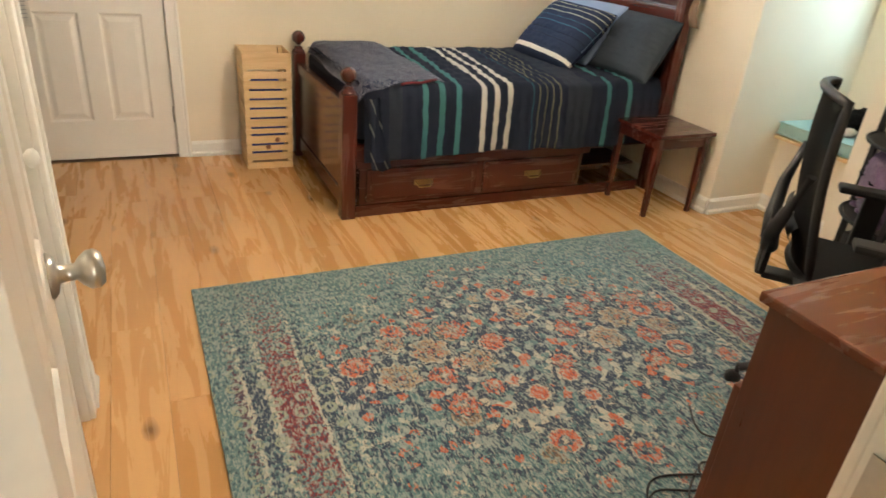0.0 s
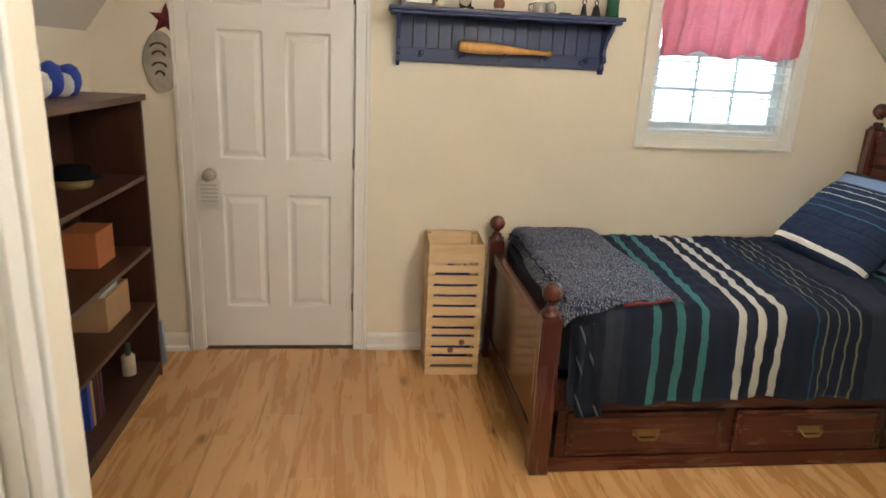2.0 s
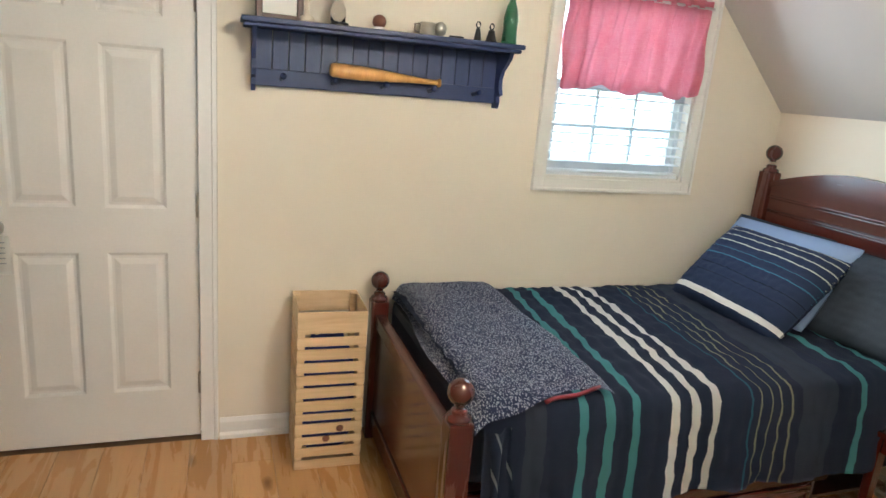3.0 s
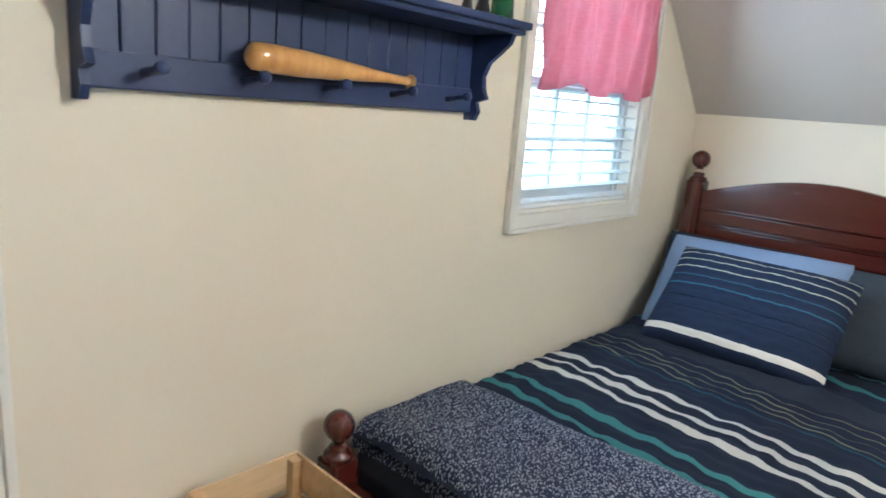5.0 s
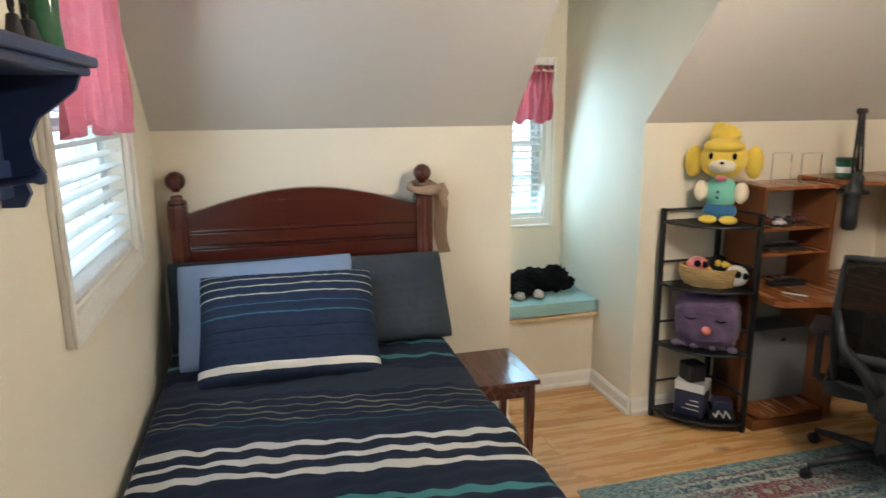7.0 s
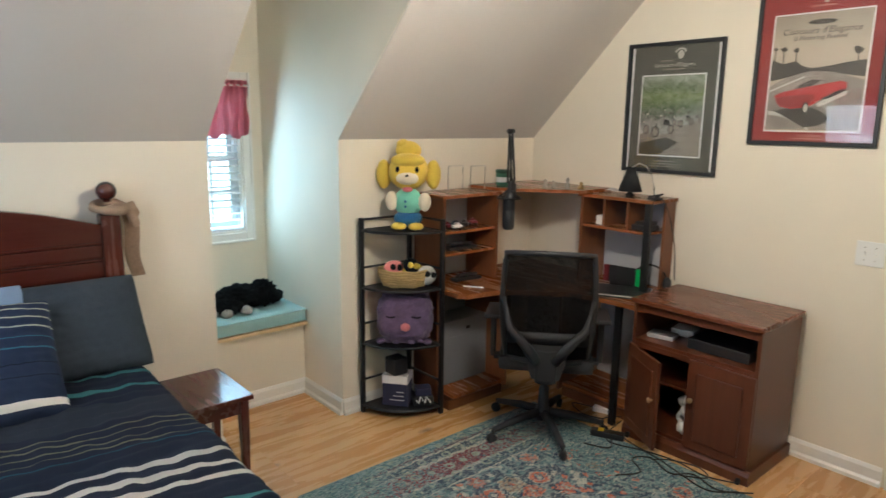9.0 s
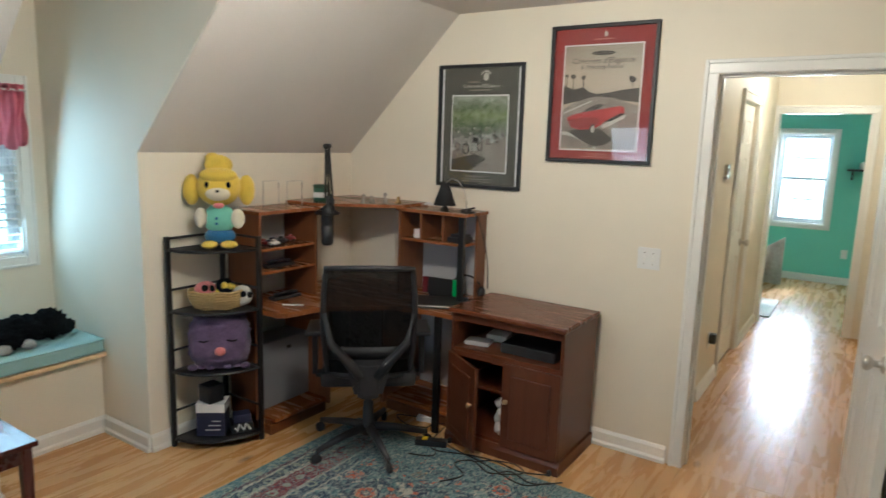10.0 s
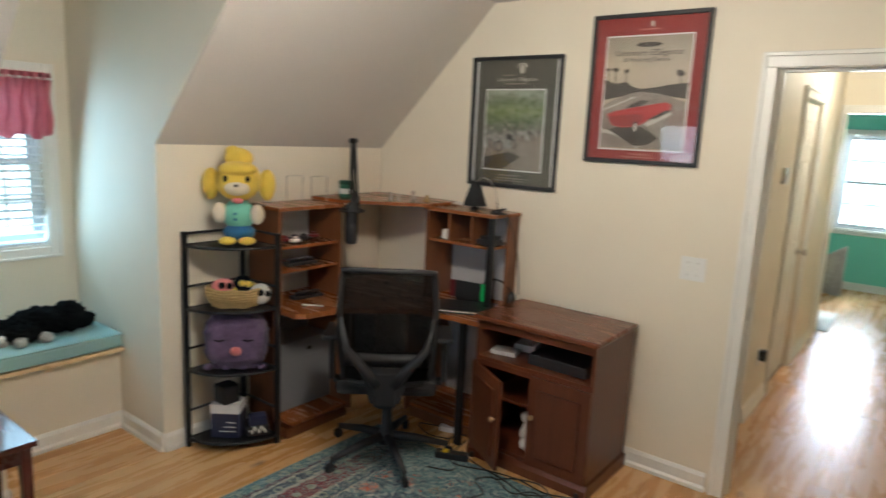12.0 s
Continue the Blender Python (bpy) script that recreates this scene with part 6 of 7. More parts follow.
for k, (c, x, y) in enumerate((("red", 2.66, 0.93), ("box_navy", 2.66, 0.86), ("black_plastic", 2.66, 0.79), ("red", 2.68, 0.70), ("card_white", 2.60, 0.90))):
    bm = B()
    box(bm, -0.03, 0.03, -0.018, 0.018, 0.008, 0.026, 0.006)
    for dx in (-0.018, 0.018):
        lathe(bm, [(0.008, -0.020), (0.008, 0.020)], 10, pose(dx, 0, 0.008, 90), mat=1)
    box(bm, -0.012, 0.014, -0.014, 0.014, 0.0265, 0.040, 0.005)
    desk_thing("toy_car", bm, [c, "rubber"], x, y, 1.0618, "small toy car on a hutch shelf", "toy car", 20 * k)
desk_thing("pen", boxed(-0.06, 0.06, -0.004, 0.004, 0, 0.008, 0.003), "white_plastic", 2.45, 0.90, DZ + 0.001, "white pen lying on the desk", "pen", 35)
bm = B()
box(bm, -0.10, 0.10, -0.20, 0.20, 0.0, 0.40, 0.006)
box(bm, -0.102, -0.1005, -0.16, 0.16, 0.05, 0.30, mat=0)
box(bm, -0.104, -0.1005, -0.05, -0.02, 0.33, 0.35, 0.001, mat=1)
solid("computer_case", bm, ["case_gray", "black_plastic"], pose(2.70, 0.83, 0.0965), "grey computer case under the desk", "computer")

# ---------------------------------------------------------------- office chair
chair = thing("office_chair", pose(1.955, 0.815, 0.0, 0, 0, 0), "black office chair with a mesh back and five-star base", "chair")
for i in range(5):
    a = radians(5 + 72 * i)
    ca, sa = math.cos(a), math.sin(a)
    bm = B()
    for k in range(1):
        tube(bm, [(0.03 * ca, 0.03 * sa, 0.115), (0.16 * ca, 0.16 * sa, 0.105), (0.325 * ca, 0.325 * sa, 0.072)], [0.026, 0.021, 0.015], 10)
    arm = part("base_arm", bm, "black_plastic", chair)
    bm = B()
    for s in (-1, 1):
        lathe(bm, [(0.012, 0.0), (0.027, 0.002), (0.027, 0.018), (0.012, 0.020)], 16, pose(0.335 * ca - sa * 0.013 * s, 0.335 * sa + ca * 0.013 * s, 0.0275) @ pose(0, 0, 0, 0, 0, math.degrees(a)) @ pose(0, 0.0 if s > 0 else 0.020, 0, 90))
    tube(bm, [(0.325 * ca, 0.325 * sa, 0.03), (0.325 * ca, 0.325 * sa, 0.085)], 0.009, 8)
    part("caster", bm, "rubber", chair)
bm = B()
lathe(bm, [(0.0, 0.075), (0.042, 0.078), (0.045, 0.13), (0.032, 0.145), (0.027, 0.26), (0.018, 0.265), (0.016, 0.40), (0.04, 0.41), (0.04, 0.425), (0.0, 0.425)], 18)
part("gas_lift", bm, "black_plastic", chair)
F_A = -50.0      # the way that the chair faces
bm = B()
box(bm, -0.24, 0.25, -0.245, 0.245, 0.43, 0.505, 0.030)
for v in bm.verts:
    if v.co.z > 0.48:
        v.co.z += 0.02 * (1 - (v.co.y / 0.25) ** 2) - 0.03 * max(0, v.co.x) ** 2 * 8
part("seat", bm, "lamp_black", chair, m=pose(0, 0, 0, 0, 0, F_A))


def back_at(u, v):
    """The back's surface: x away from the sitter, y across, z up."""
    y = (u - 0.5) * 2
    w = 0.205 + 0.022 * math.sin(v * math.pi) + 0.008 * v * v * v
    z = 0.50 + 0.56 * v + 0.012 * (1 - y * y) * v
    x = -0.255 - 0.03 * math.sin(v * 2.6) - 0.05 * v + 0.055 * (1 - y * y) * -1 + 0.05
    return (x, y * w, z)


bm = B()
sheet(bm, back_at, 20, 24)
bmesh.ops.solidify(bm, geom=bm.faces[:], thickness=0.003)
part("mesh_back", bm, "mesh_back", chair, "black see-through mesh", m=pose(0, 0, 0, 0, 0, F_A))
bm = B()
rim = [back_at(0, k / 14) for k in range(15)] + [back_at(k / 12, 1) for k in range(1, 13)] + [back_at(1, 1 - k / 14) for k in range(1, 15)] + [back_at(1 - k / 12, 0) for k in range(1, 12)]
tube(bm, [(x - 0.004, y, z) for x, y, z in rim], 0.014, 8, closed=True)
part("back_rim", bm, "black_plastic", chair, m=pose(0, 0, 0, 0, 0, F_A))
bm = B()
for s in (-1, 1):
    tube(bm, [(-0.30, s * 0.222, 0.84), (-0.335, s * 0.185, 0.70), (-0.345, s * 0.09, 0.595), (-0.335, s * 0.04, 0.53)], [0.014, 0.02, 0.026, 0.03], 8)
sheet(bm, lambda u, v: (-0.342 - 0.012 * math.sin(u * 3.1), (u - 0.5) * (0.14 + 0.10 * v), 0.44 + 0.18 * v), 8, 8)
box(bm, -0.355, -0.32, -0.055, 0.055, 0.42, 0.60, 0.015)
box(bm, -0.33, -0.06, -0.04, 0.04, 0.405, 0.43, 0.01)
part("back_yoke", bm, "black_plastic", chair, m=pose(0, 0, 0, 0, 0, F_A))
bm = B()
sheet(bm, lambda u, v: (-0.285 - 0.015 * math.sin(u * 3.1) - 0.02 * math.sin(v * 3), (u - 0.5) * 0.40, 0.60 + 0.07 * v), 12, 6)
bmesh.ops.solidify(bm, geom=bm.faces[:], thickness=0.012)
part("lumbar_bar", bm, "black_plastic", chair, m=pose(0, 0, 0, 0, 0, F_A))
for s in (-1, 1):
    bm = B()
    box(bm, -0.15, 0.10, s * 0.285 - 0.04, s * 0.285 + 0.04, 0.675, 0.70, 0.011)
    part("arm_pad", bm, "black_plastic", chair, m=pose(0, 0, 0, 0, 0, F_A))
    bm = B()
    box(bm, -0.06, 0.01, s * 0.285 - 0.014, s * 0.285 + 0.014, 0.44, 0.675, 0.006)
    box(bm, -0.06, 0.01, min(s * 0.20, s * 0.28), max(s * 0.20, s * 0.28), 0.425, 0.445, 0.004)
    part("arm_post", bm, "black_plastic", chair, m=pose(0, 0, 0, 0, 0, F_A))

# ---------------------------------------------------------------- cabinet by the entry
cab = thing("media_cabinet", pose(1.30, 0.03, 0.0), "brown veneer cabinet with an open bay and two doors, one ajar", "cabinet")
W2, D2, H2 = 0.335, 0.455, 0.785
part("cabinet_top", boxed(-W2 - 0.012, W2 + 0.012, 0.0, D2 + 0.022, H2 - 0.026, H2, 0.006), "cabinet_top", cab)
for s in (-1, 1):
    x0, x1 = sorted((s * W2, s * (W2 - 0.018)))
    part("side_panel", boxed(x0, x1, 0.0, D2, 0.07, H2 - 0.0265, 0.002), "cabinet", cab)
part("back_panel", boxed(-W2 + 0.0185, W2 - 0.0185, 0.0, 0.006, 0.07, H2 - 0.0265), "cabinet", cab)
part("bay_shelf", boxed(-W2 + 0.0185, W2 - 0.0185, 0.007, D2 - 0.004, 0.545, 0.563), "cabinet", cab)
part("floor_board", boxed(-W2 + 0.0185, W2 - 0.0185, 0.007, D2 - 0.004, 0.072, 0.090), "cabinet", cab)
part("top_rail", boxed(-W2 + 0.0185, W2 - 0.0185, D2 - 0.02, D2 - 0.002, 0.715, H2 - 0.027, 0.002), "cabinet", cab)
part("mid_rail", boxed(-W2 + 0.0185, W2 - 0.0185, D2 - 0.02, D2 - 0.002, 0.515, 0.544, 0.002), "cabinet", cab)
bm = B()
prism(bm, [(D2 + 0.020, 0.0), (D2 + 0.020, 0.045), (D2 + 0.010, 0.062), (D2 + 0.002, 0.070), (0.0, 0.070), (0.0, 0.0)], 0, -W2 - 0.014, W2 + 0.014)
part("plinth", bm, "cabinet", cab)
for s, ang in ((-1, 0.0), (1, 32.0)):
    hx = s * (W2 - 0.002)
    wd = W2 - 0.006
    bm = B()
    z0, z1 = 0.075, 0.538
    box(bm, 0.0, wd, 0.0, 0.018, z0, z1, 0.003)
    box(bm, 0.05, wd - 0.05, 0.0185, 0.024, z0 + 0.05, z1 - 0.06, 0.006)
    if s > 0:
        bmesh.ops.scale(bm, vec=(-1, 1, 1), verts=bm.verts[:])
    dr = part("cabinet_door", bm, "cabinet", cab, "" if s < 0 else "door standing ajar", m=pose(hx, D2 + 0.001, 0, 0, 0, -s * ang))
    bm = B()
    lathe(bm, [(0.006, 0.0), (0.006, 0.012), (0.014, 0.018), (0.013, 0.026), (0.0, 0.030)], 14, pose(-s * (wd - 0.03), 0.018, 0.335, -90))
    part("door_knob", bm, "brass_knob", dr, "small round wooden knob")
for sx in (-1, 1):
    bm = B()
    lathe(bm, [(0.010, -0.009), (0.016, -0.008), (0.016, 0.008), (0.010, 0.009)], 12, pose(sx * (W2 - 0.03), D2 + 0.030, 0.016, 0, 90))
    part("caster", bm, "rubber", cab)
solid("game_console", boxed(-0.16, 0.16, -0.12, 0.12, 0.0, 0.055, 0.006), "black_plastic", pose(1.20, 0.30, 0.564), "flat black console in the cabinet bay", "console")
solid("white_device", boxed(-0.06, 0.06, -0.06, 0.06, 0.0, 0.04, 0.006), "white_plastic", pose(1.475, 0.22, 0.564, 0, 0, 10), "small white box in the cabinet bay", "box")
solid("gray_device", boxed(-0.07, 0.07, -0.05, 0.05, 0.0, 0.022, 0.004), "gray_panel", pose(1.53, 0.36, 0.564, 0, 0, 12), "flat grey device in the cabinet bay", "device")
bm = B()
for i in range(6):
    blob(bm, (0.03 * math.sin(i * 2.0), 0.03 * math.cos(i * 2.3), 0.03 + 0.03 * i), (0.05, 0.05, 0.035), 12, 8, 0.3)
solid("crumpled_bag", bm, "card_white", pose(1.34, 0.36, 0.091), "crumpled white bag inside the cabinet", "bag")
solid("black_speaker", boxed(-0.06, 0.06, -0.06, 0.06, 0.0, 0.16, 0.012), "black_plastic", pose(1.36, 0.20, 0.340), "dark speaker inside the cabinet", "speaker")
solid("cabinet_shelf", boxed(-0.31, 0.31, -0.18, 0.18, 0.0, 0.014), "cabinet", pose(1.30, 0.235, 0.325), "loose brown shelf inside the cabinet", "shelf")


# ---------------------------------------------------------------- pictures and switch
def picture(name, x0, x1, z0, z1, mats, label):
    ob = thing(name, pose((x0 + x1) / 2, 0.0, z0), label, "picture", "framed pictures")
    w, h = (x1 - x0) / 2, z1 - z0
    t = 0.020
    for a0, a1, b0, b1 in ((-w, -w + t, 0, h), (w - t, w, 0, h), (-w + t, w - t, 0, t), (-w + t, w - t, h - t, h)):
        part("frame_bar", boxed(a0, a1, 0.002, 0.024, b0, b1, 0.003), "black_plastic", ob)
    part("mat_board", boxed(-w + t, w - t, 0.004, 0.008, t, h - t), mats[0], ob)
    return ob, w, h


def lettering(name, text, size, x, z, y, material, parent, shear=0.0):
    """A line of text on a picture that faces north, centred on x, as a flat mesh."""
    font = bpy.data.curves.new(name, "FONT")
    font.body, font.size, font.shear, font.align_x, font.resolution_u = text, size, shear, "CENTER", 2
    source = bpy.data.objects.new(name, font)
    data = bpy.data.meshes.new_from_object(source)
    bpy.data.objects.remove(source)
    bpy.data.curves.remove(font)
    data.materials.clear()
    data.materials.append(M[material])
    ob = new(name, data)
    ob.parent = parent
    ob.matrix_local = pose(x, y, z, 90, 0, 180)
    return ob


def flat_shape(bm, pts, y, mat=0):
    """A printed patch: an outline of (x, z) points, a hair thick."""
    return prism(bm, pts, 1, y, y + 0.0002, mat)


def oval(cx, cz, rx, rz, n=18, a0=0.0):
    return [(cx + rx * math.cos(a0 + 2 * math.pi * k / n), cz + rz * math.sin(a0 + 2 * math.pi * k / n)) for k in range(n)]


p1, w, h = picture("framed_poster", 1.50, 2.085, 1.410, 2.143, ["mat_dark"], "dark matted poster of old racing cars in a black frame")
for x in (-0.262, 0.262):
    part("mat_edge", boxed(x - 0.006, x + 0.006, 0.0082, 0.0090, 0.024, 0.709), "card_white", p1, "white edge of the mat")
part("print_edge", boxed(-0.197, 0.197, 0.0085, 0.0095, 0.095, 0.555), "card_white", p1)
part("print", boxed(-0.190, 0.190, 0.0098, 0.0103, 0.102, 0.548), "print_green", p1, "print of leafy trees")
bm = B()
flat_shape(bm, [(0.190, 0.218), (0.06, 0.262), (-0.06, 0.290), (-0.190, 0.320), (-0.190, 0.103), (0.190, 0.103)], 0.0105)
part("print_road", bm, "print_dust", p1, "printed dusty road")
bm = B()
flat_shape(bm, [(0.190, 0.165), (0.02, 0.205), (-0.06, 0.178), (0.06, 0.103), (0.190, 0.103)], 0.0108)
part("print_shade", bm, "print_hill", p1)
bm = B()
rnd = random.Random(11)
for k in range(46):
    x, z = rnd.uniform(-0.18, 0.18), rnd.uniform(0.305, 0.365)
    flat_shape(bm, oval(x, z - 0.10 * x, rnd.uniform(0.003, 0.008), rnd.uniform(0.004, 0.010), 6), 0.0106 + 0.00001 * k, rnd.choice((0, 0, 1, 2)))
part("print_fence", bm, ["print_hill", "print_cream", "print_dust"], p1, "printed band of dim and pale flecks")
for cx, cz, k in ((0.060, 0.262, 1.0), (-0.085, 0.300, 0.62), (-0.145, 0.312, 0.42)):
    car_print = part("print_car", flat_shape(B(), [(cx + dx * k, cz + dz * k) for dx, dz in ((0.085, -0.030), (0.088, 0.020), (0.060, 0.042), (0.020, 0.034), (-0.010, 0.054), (-0.055, 0.050), (-0.082, 0.020), (-0.080, -0.030), (0.0, -0.045))], 0.0111), "print_pale", p1, "printed pale racing car")
    bm = B()
    for dx, dz, r in ((0.028, -0.028, 0.034), (0.088, -0.016, 0.026), (-0.070, -0.012, 0.026)):
        flat_shape(bm, oval(cx + dx * k, cz + dz * k, r * k * 0.75, r * k), 0.0114, 0)
        flat_shape(bm, oval(cx + dx * k, cz + dz * k, r * k * 0.55, r * k * 0.76), 0.0117, 1)
    flat_shape(bm, [(cx - 0.022 * k, cz + 0.012 * k), (cx - 0.022 * k, cz + 0.045 * k), (cx - 0.058 * k, cz + 0.040 * k), (cx - 0.062 * k, cz + 0.008 * k)], 0.0114, 0)
    part("print_wheel", bm, ["mat_black", "print_dust"], car_print)
lettering("print_number", "3", 0.050, 0.085, 0.248, 0.0120, "mat_black", p1)
bm = B()
flat_shape(bm, oval(-0.036, 0.660, 0.018, 0.024), 0.0085)
for k in range(9):
    a, b = radians(20 + 15 * k), radians(35 + 15 * k)
    flat_shape(bm, [(-0.036 + 0.040 * math.cos(a), 0.660 + 0.036 * math.sin(a)), (-0.036 + 0.040 * math.cos(b), 0.660 + 0.036 * math.sin(b)), (-0.036 + (0.034 - 0.001 * k) * math.cos(b), 0.660 + 0.028 * math.sin(b)), (-0.036 + (0.034 - 0.001 * k) * math.cos(a), 0.660 + 0.028 * math.sin(a))], 0.0085)
part("emblem", bm, "print_cream", p1, "pale round emblem")
lettering("print_title", "Concours d'Elegance", 0.030, 0.0, 0.597, 0.0086, "print_cream", p1, 0.3)
for a, b, z in ((0.010, 0.090, 0.628), (-0.070, 0.075, 0.580), (-0.060, 0.085, 0.066), (-0.095, 0.100, 0.050), (-0.090, 0.110, 0.036)):
    part("print_bar", boxed(a, b, 0.0085, 0.0090, z, z + 0.006), "print_dust", p1)

p2, w, h = picture("framed_poster", 0.755, 1.342, 1.594, 2.322, ["mat_red"], "red matted poster of a red open car in a black frame")
part("print_edge", boxed(-0.218, 0.218, 0.0085, 0.0095, 0.065, 0.625), "card_white", p2)
part("print", boxed(-0.212, 0.212, 0.0098, 0.0103, 0.071, 0.619), "print_sky", p2, "print of a pale sepia sky")


def on_road(pts):
    return [((715 - a) * 0.00133, 0.619 - (b - 145) * 0.00132) for a, b in pts]


bm = B()
flat_shape(bm, on_road([(557, 300), (600, 318), (640, 308), (668, 328), (700, 336), (760, 330), (800, 322), (872, 314), (872, 372), (760, 356), (700, 350), (640, 362), (557, 378)]), 0.0105)
part("print_hills", bm, "print_hill", p2, "printed dark hedges")
bm = B()
flat_shape(bm, on_road([(557, 398), (600, 374), (650, 356), (700, 346), (770, 352), (872, 384), (872, 556), (557, 556)]), 0.0108)
part("print_road", bm, "print_dust", p2, "printed grey road")
bm = B()
for k in range(8):
    a, b = k / 8, (k + 1) / 8
    flat_shape(bm, on_road([(560 + 150 * a, 488 + 60 * a * a), (560 + 150 * b, 488 + 60 * b * b), (560 + 150 * b, 504 + 58 * b * b), (560 + 150 * a, 500 + 58 * a * a)]), 0.0110)
    flat_shape(bm, on_road([(560 + 120 * a, 412 - 50 * a), (560 + 120 * b, 412 - 50 * b), (560 + 120 * b, 417 - 51 * b), (560 + 120 * a, 418 - 50 * a)]), 0.0110)
part("print_lane", bm, "print_cream", p2, "printed pale lane edge")
part("print_shadow", flat_shape(B(), on_road([(585, 488), (640, 474), (720, 476), (785, 516), (740, 542), (692, 548), (650, 524)]), 0.0112), "print_hill", p2)
car = part("print_car", flat_shape(B(), on_road([(578, 432), (602, 420), (648, 410), (690, 402), (740, 394), (800, 384), (820, 392), (818, 412), (796, 420), (750, 440), (722, 462), (700, 474), (640, 480), (602, 472), (586, 452)]), 0.0114), "car_red", p2, "printed red open car")
part("car_side", flat_shape(B(), on_road([(580, 440), (640, 432), (716, 428), (722, 446), (700, 468), (640, 476), (604, 468), (588, 452)]), 0.0117), "mat_red", car)
part("car_cabin", flat_shape(B(), on_road([(648, 408), (668, 392), (706, 376), (738, 380), (704, 400)]), 0.0117), "print_hill", car)
part("car_bumper", flat_shape(B(), on_road([(728, 462), (760, 444), (800, 426), (824, 418), (822, 432), (790, 448), (758, 466), (734, 474)]), 0.0119), "print_cream", car, "printed pale bumper")
part("car_grille", flat_shape(B(), on_road([(740, 446), (800, 414), (818, 412), (816, 420), (764, 446)]), 0.0120), "mat_black", car)
bm = B()
flat_shape(bm, on_road([(692 + 11 * math.cos(k * 0.39), 478 + 23 * math.sin(k * 0.39)) for k in range(16)]), 0.0121, 0)
flat_shape(bm, on_road([(693 + 7 * math.cos(k * 0.39), 478 + 16 * math.sin(k * 0.39)) for k in range(16)]), 0.0123, 1)
part("car_wheel", bm, ["mat_black", "print_cream"], car)
for cx, cz, r in ((596, 265, 13), (640, 270, 11), (566, 262, 8), (842, 280, 15)):
    bm = B()
    rnd = random.Random(cx)
    flat_shape(bm, on_road([(cx + r * rnd.uniform(0.7, 1.25) * math.cos(k * 0.42), cz + r * rnd.uniform(0.6, 1.0) * math.sin(k * 0.42)) for k in range(15)]), 0.0112)
    flat_shape(bm, on_road([(cx - 1.8, cz), (cx + 1.8, cz), (cx + 4, 318), (cx + 0.5, 318)]), 0.0113)
    part("print_palm", bm, "print_hill", p2, "printed palm tree")
part("print_seal", flat_shape(B(), on_road([(717 + 48 * math.cos(k * 0.2618), 176 + 9 * math.sin(k * 0.2618)) for k in range(24)]), 0.0106), "print_hill", p2, "dark printed oval")
lettering("print_title", "Concours d'Elegance", 0.041, 0.0, 0.527, 0.0106, "mat_black", p2, 0.25)
lettering("print_title", "& Motoring Festival", 0.030, 0.004, 0.498, 0.0106, "mat_black", p2, 0.25)
bm = B()
flat_shape(bm, oval(-0.010, 0.675, 0.011, 0.014), 0.0085)
part("emblem", bm, "print_cream", p2)
for a, b, z in ((-0.055, 0.060, 0.648), (-0.060, 0.055, 0.044), (-0.085, 0.090, 0.030)):
    part("print_bar", boxed(a, b, 0.0085, 0.0090, z, z + 0.006), "print_rose", p2)
for p, hh in ((p1, 0.733), (p2, 0.728)):
    g = part("glazing", boxed(-0.272, 0.272, 0.0130, 0.0140, 0.021, hh - 0.021), "glass", p)
    g.visible_shadow = False
sw = thing("light_switch", pose(0.722, 0.0, 1.107), "double white light switch plate on the wall", "switch")
part("plate", boxed(-0.060, 0.060, 0.0, 0.006, -0.058, 0.058, 0.003), "white_plastic", sw)
for x in (-0.023, 0.023):
    part("toggle_slot", boxed(x - 0.007, x + 0.007, 0.0062, 0.0075, -0.014, 0.014), "trim", sw)
    part("toggle", boxed(x - 0.004, x + 0.004, 0.007, 0.020, -0.002, 0.010, 0.001), "white_plastic", sw)
    for z in (-0.03, 0.03):
        bm = B()
        lathe(bm, [(0.0035, 0.0), (0.0035, 0.001), (0.0, 0.0012)], 8, pose(x, 0.006, z, -90))
        part("screw", bm, "nickel", sw)
thermo = thing("thermostat", pose(HE, -1.30, 1.54), "small grey wall thermostat in the hall", "thermostat")
part("case", boxed(-0.025, 0.0, -0.045, 0.045, -0.05, 0.05, 0.004), "nickel", thermo)
outl = thing("wall_outlet", pose(HE, -1.30, 0.36), "white wall outlet with a dark plug-in", "outlet")
part("plate", boxed(-0.006, 0.0, -0.036, 0.036, -0.058, 0.058, 0.002), "white_plastic", outl)
part("plug", boxed(-0.05, -0.0065, -0.028, 0.028, -0.02, 0.05, 0.008), "black_plastic", outl)
outl = thing("wall_outlet", pose(-0.012, FY, 0.40), "white wall outlet on the teal wall", "outlet")
part("plate", boxed(-0.036, 0.036, 0.0, 0.006, -0.058, 0.058, 0.002), "white_plastic", outl)
fs = thing("wall_shelf", pose(-0.10, FY, 1.42), "small black shelf on the teal wall", "shelf")
part("board", boxed(-0.22, 0.17, 0.0, 0.16, 0.05, 0.075, 0.003), "black_plastic", fs)
part("bracket", boxed(0.10, 0.12, 0.0, 0.10, -0.06, 0.05), "black_plastic", fs)
bm = B()
lathe(bm, [(0.0, 0.0), (0.04, 0.0), (0.045, 0.05), (0.03, 0.09), (0.0, 0.09)], 14)
solid("small_pot", bm, "white_plastic", pose(-0.10, FY + 0.08, 1.4955), "small white pot on a black shelf", "pot")
bm = B()
sheet(bm, lambda u, v: (0.0 + 0.5 * u, 0.03 * math.sin(14 * u + 3 * v), 0.62 * v * (1 - 0.55 * u)), 20, 12)
bmesh.ops.solidify(bm, geom=bm.faces[:], thickness=0.03)
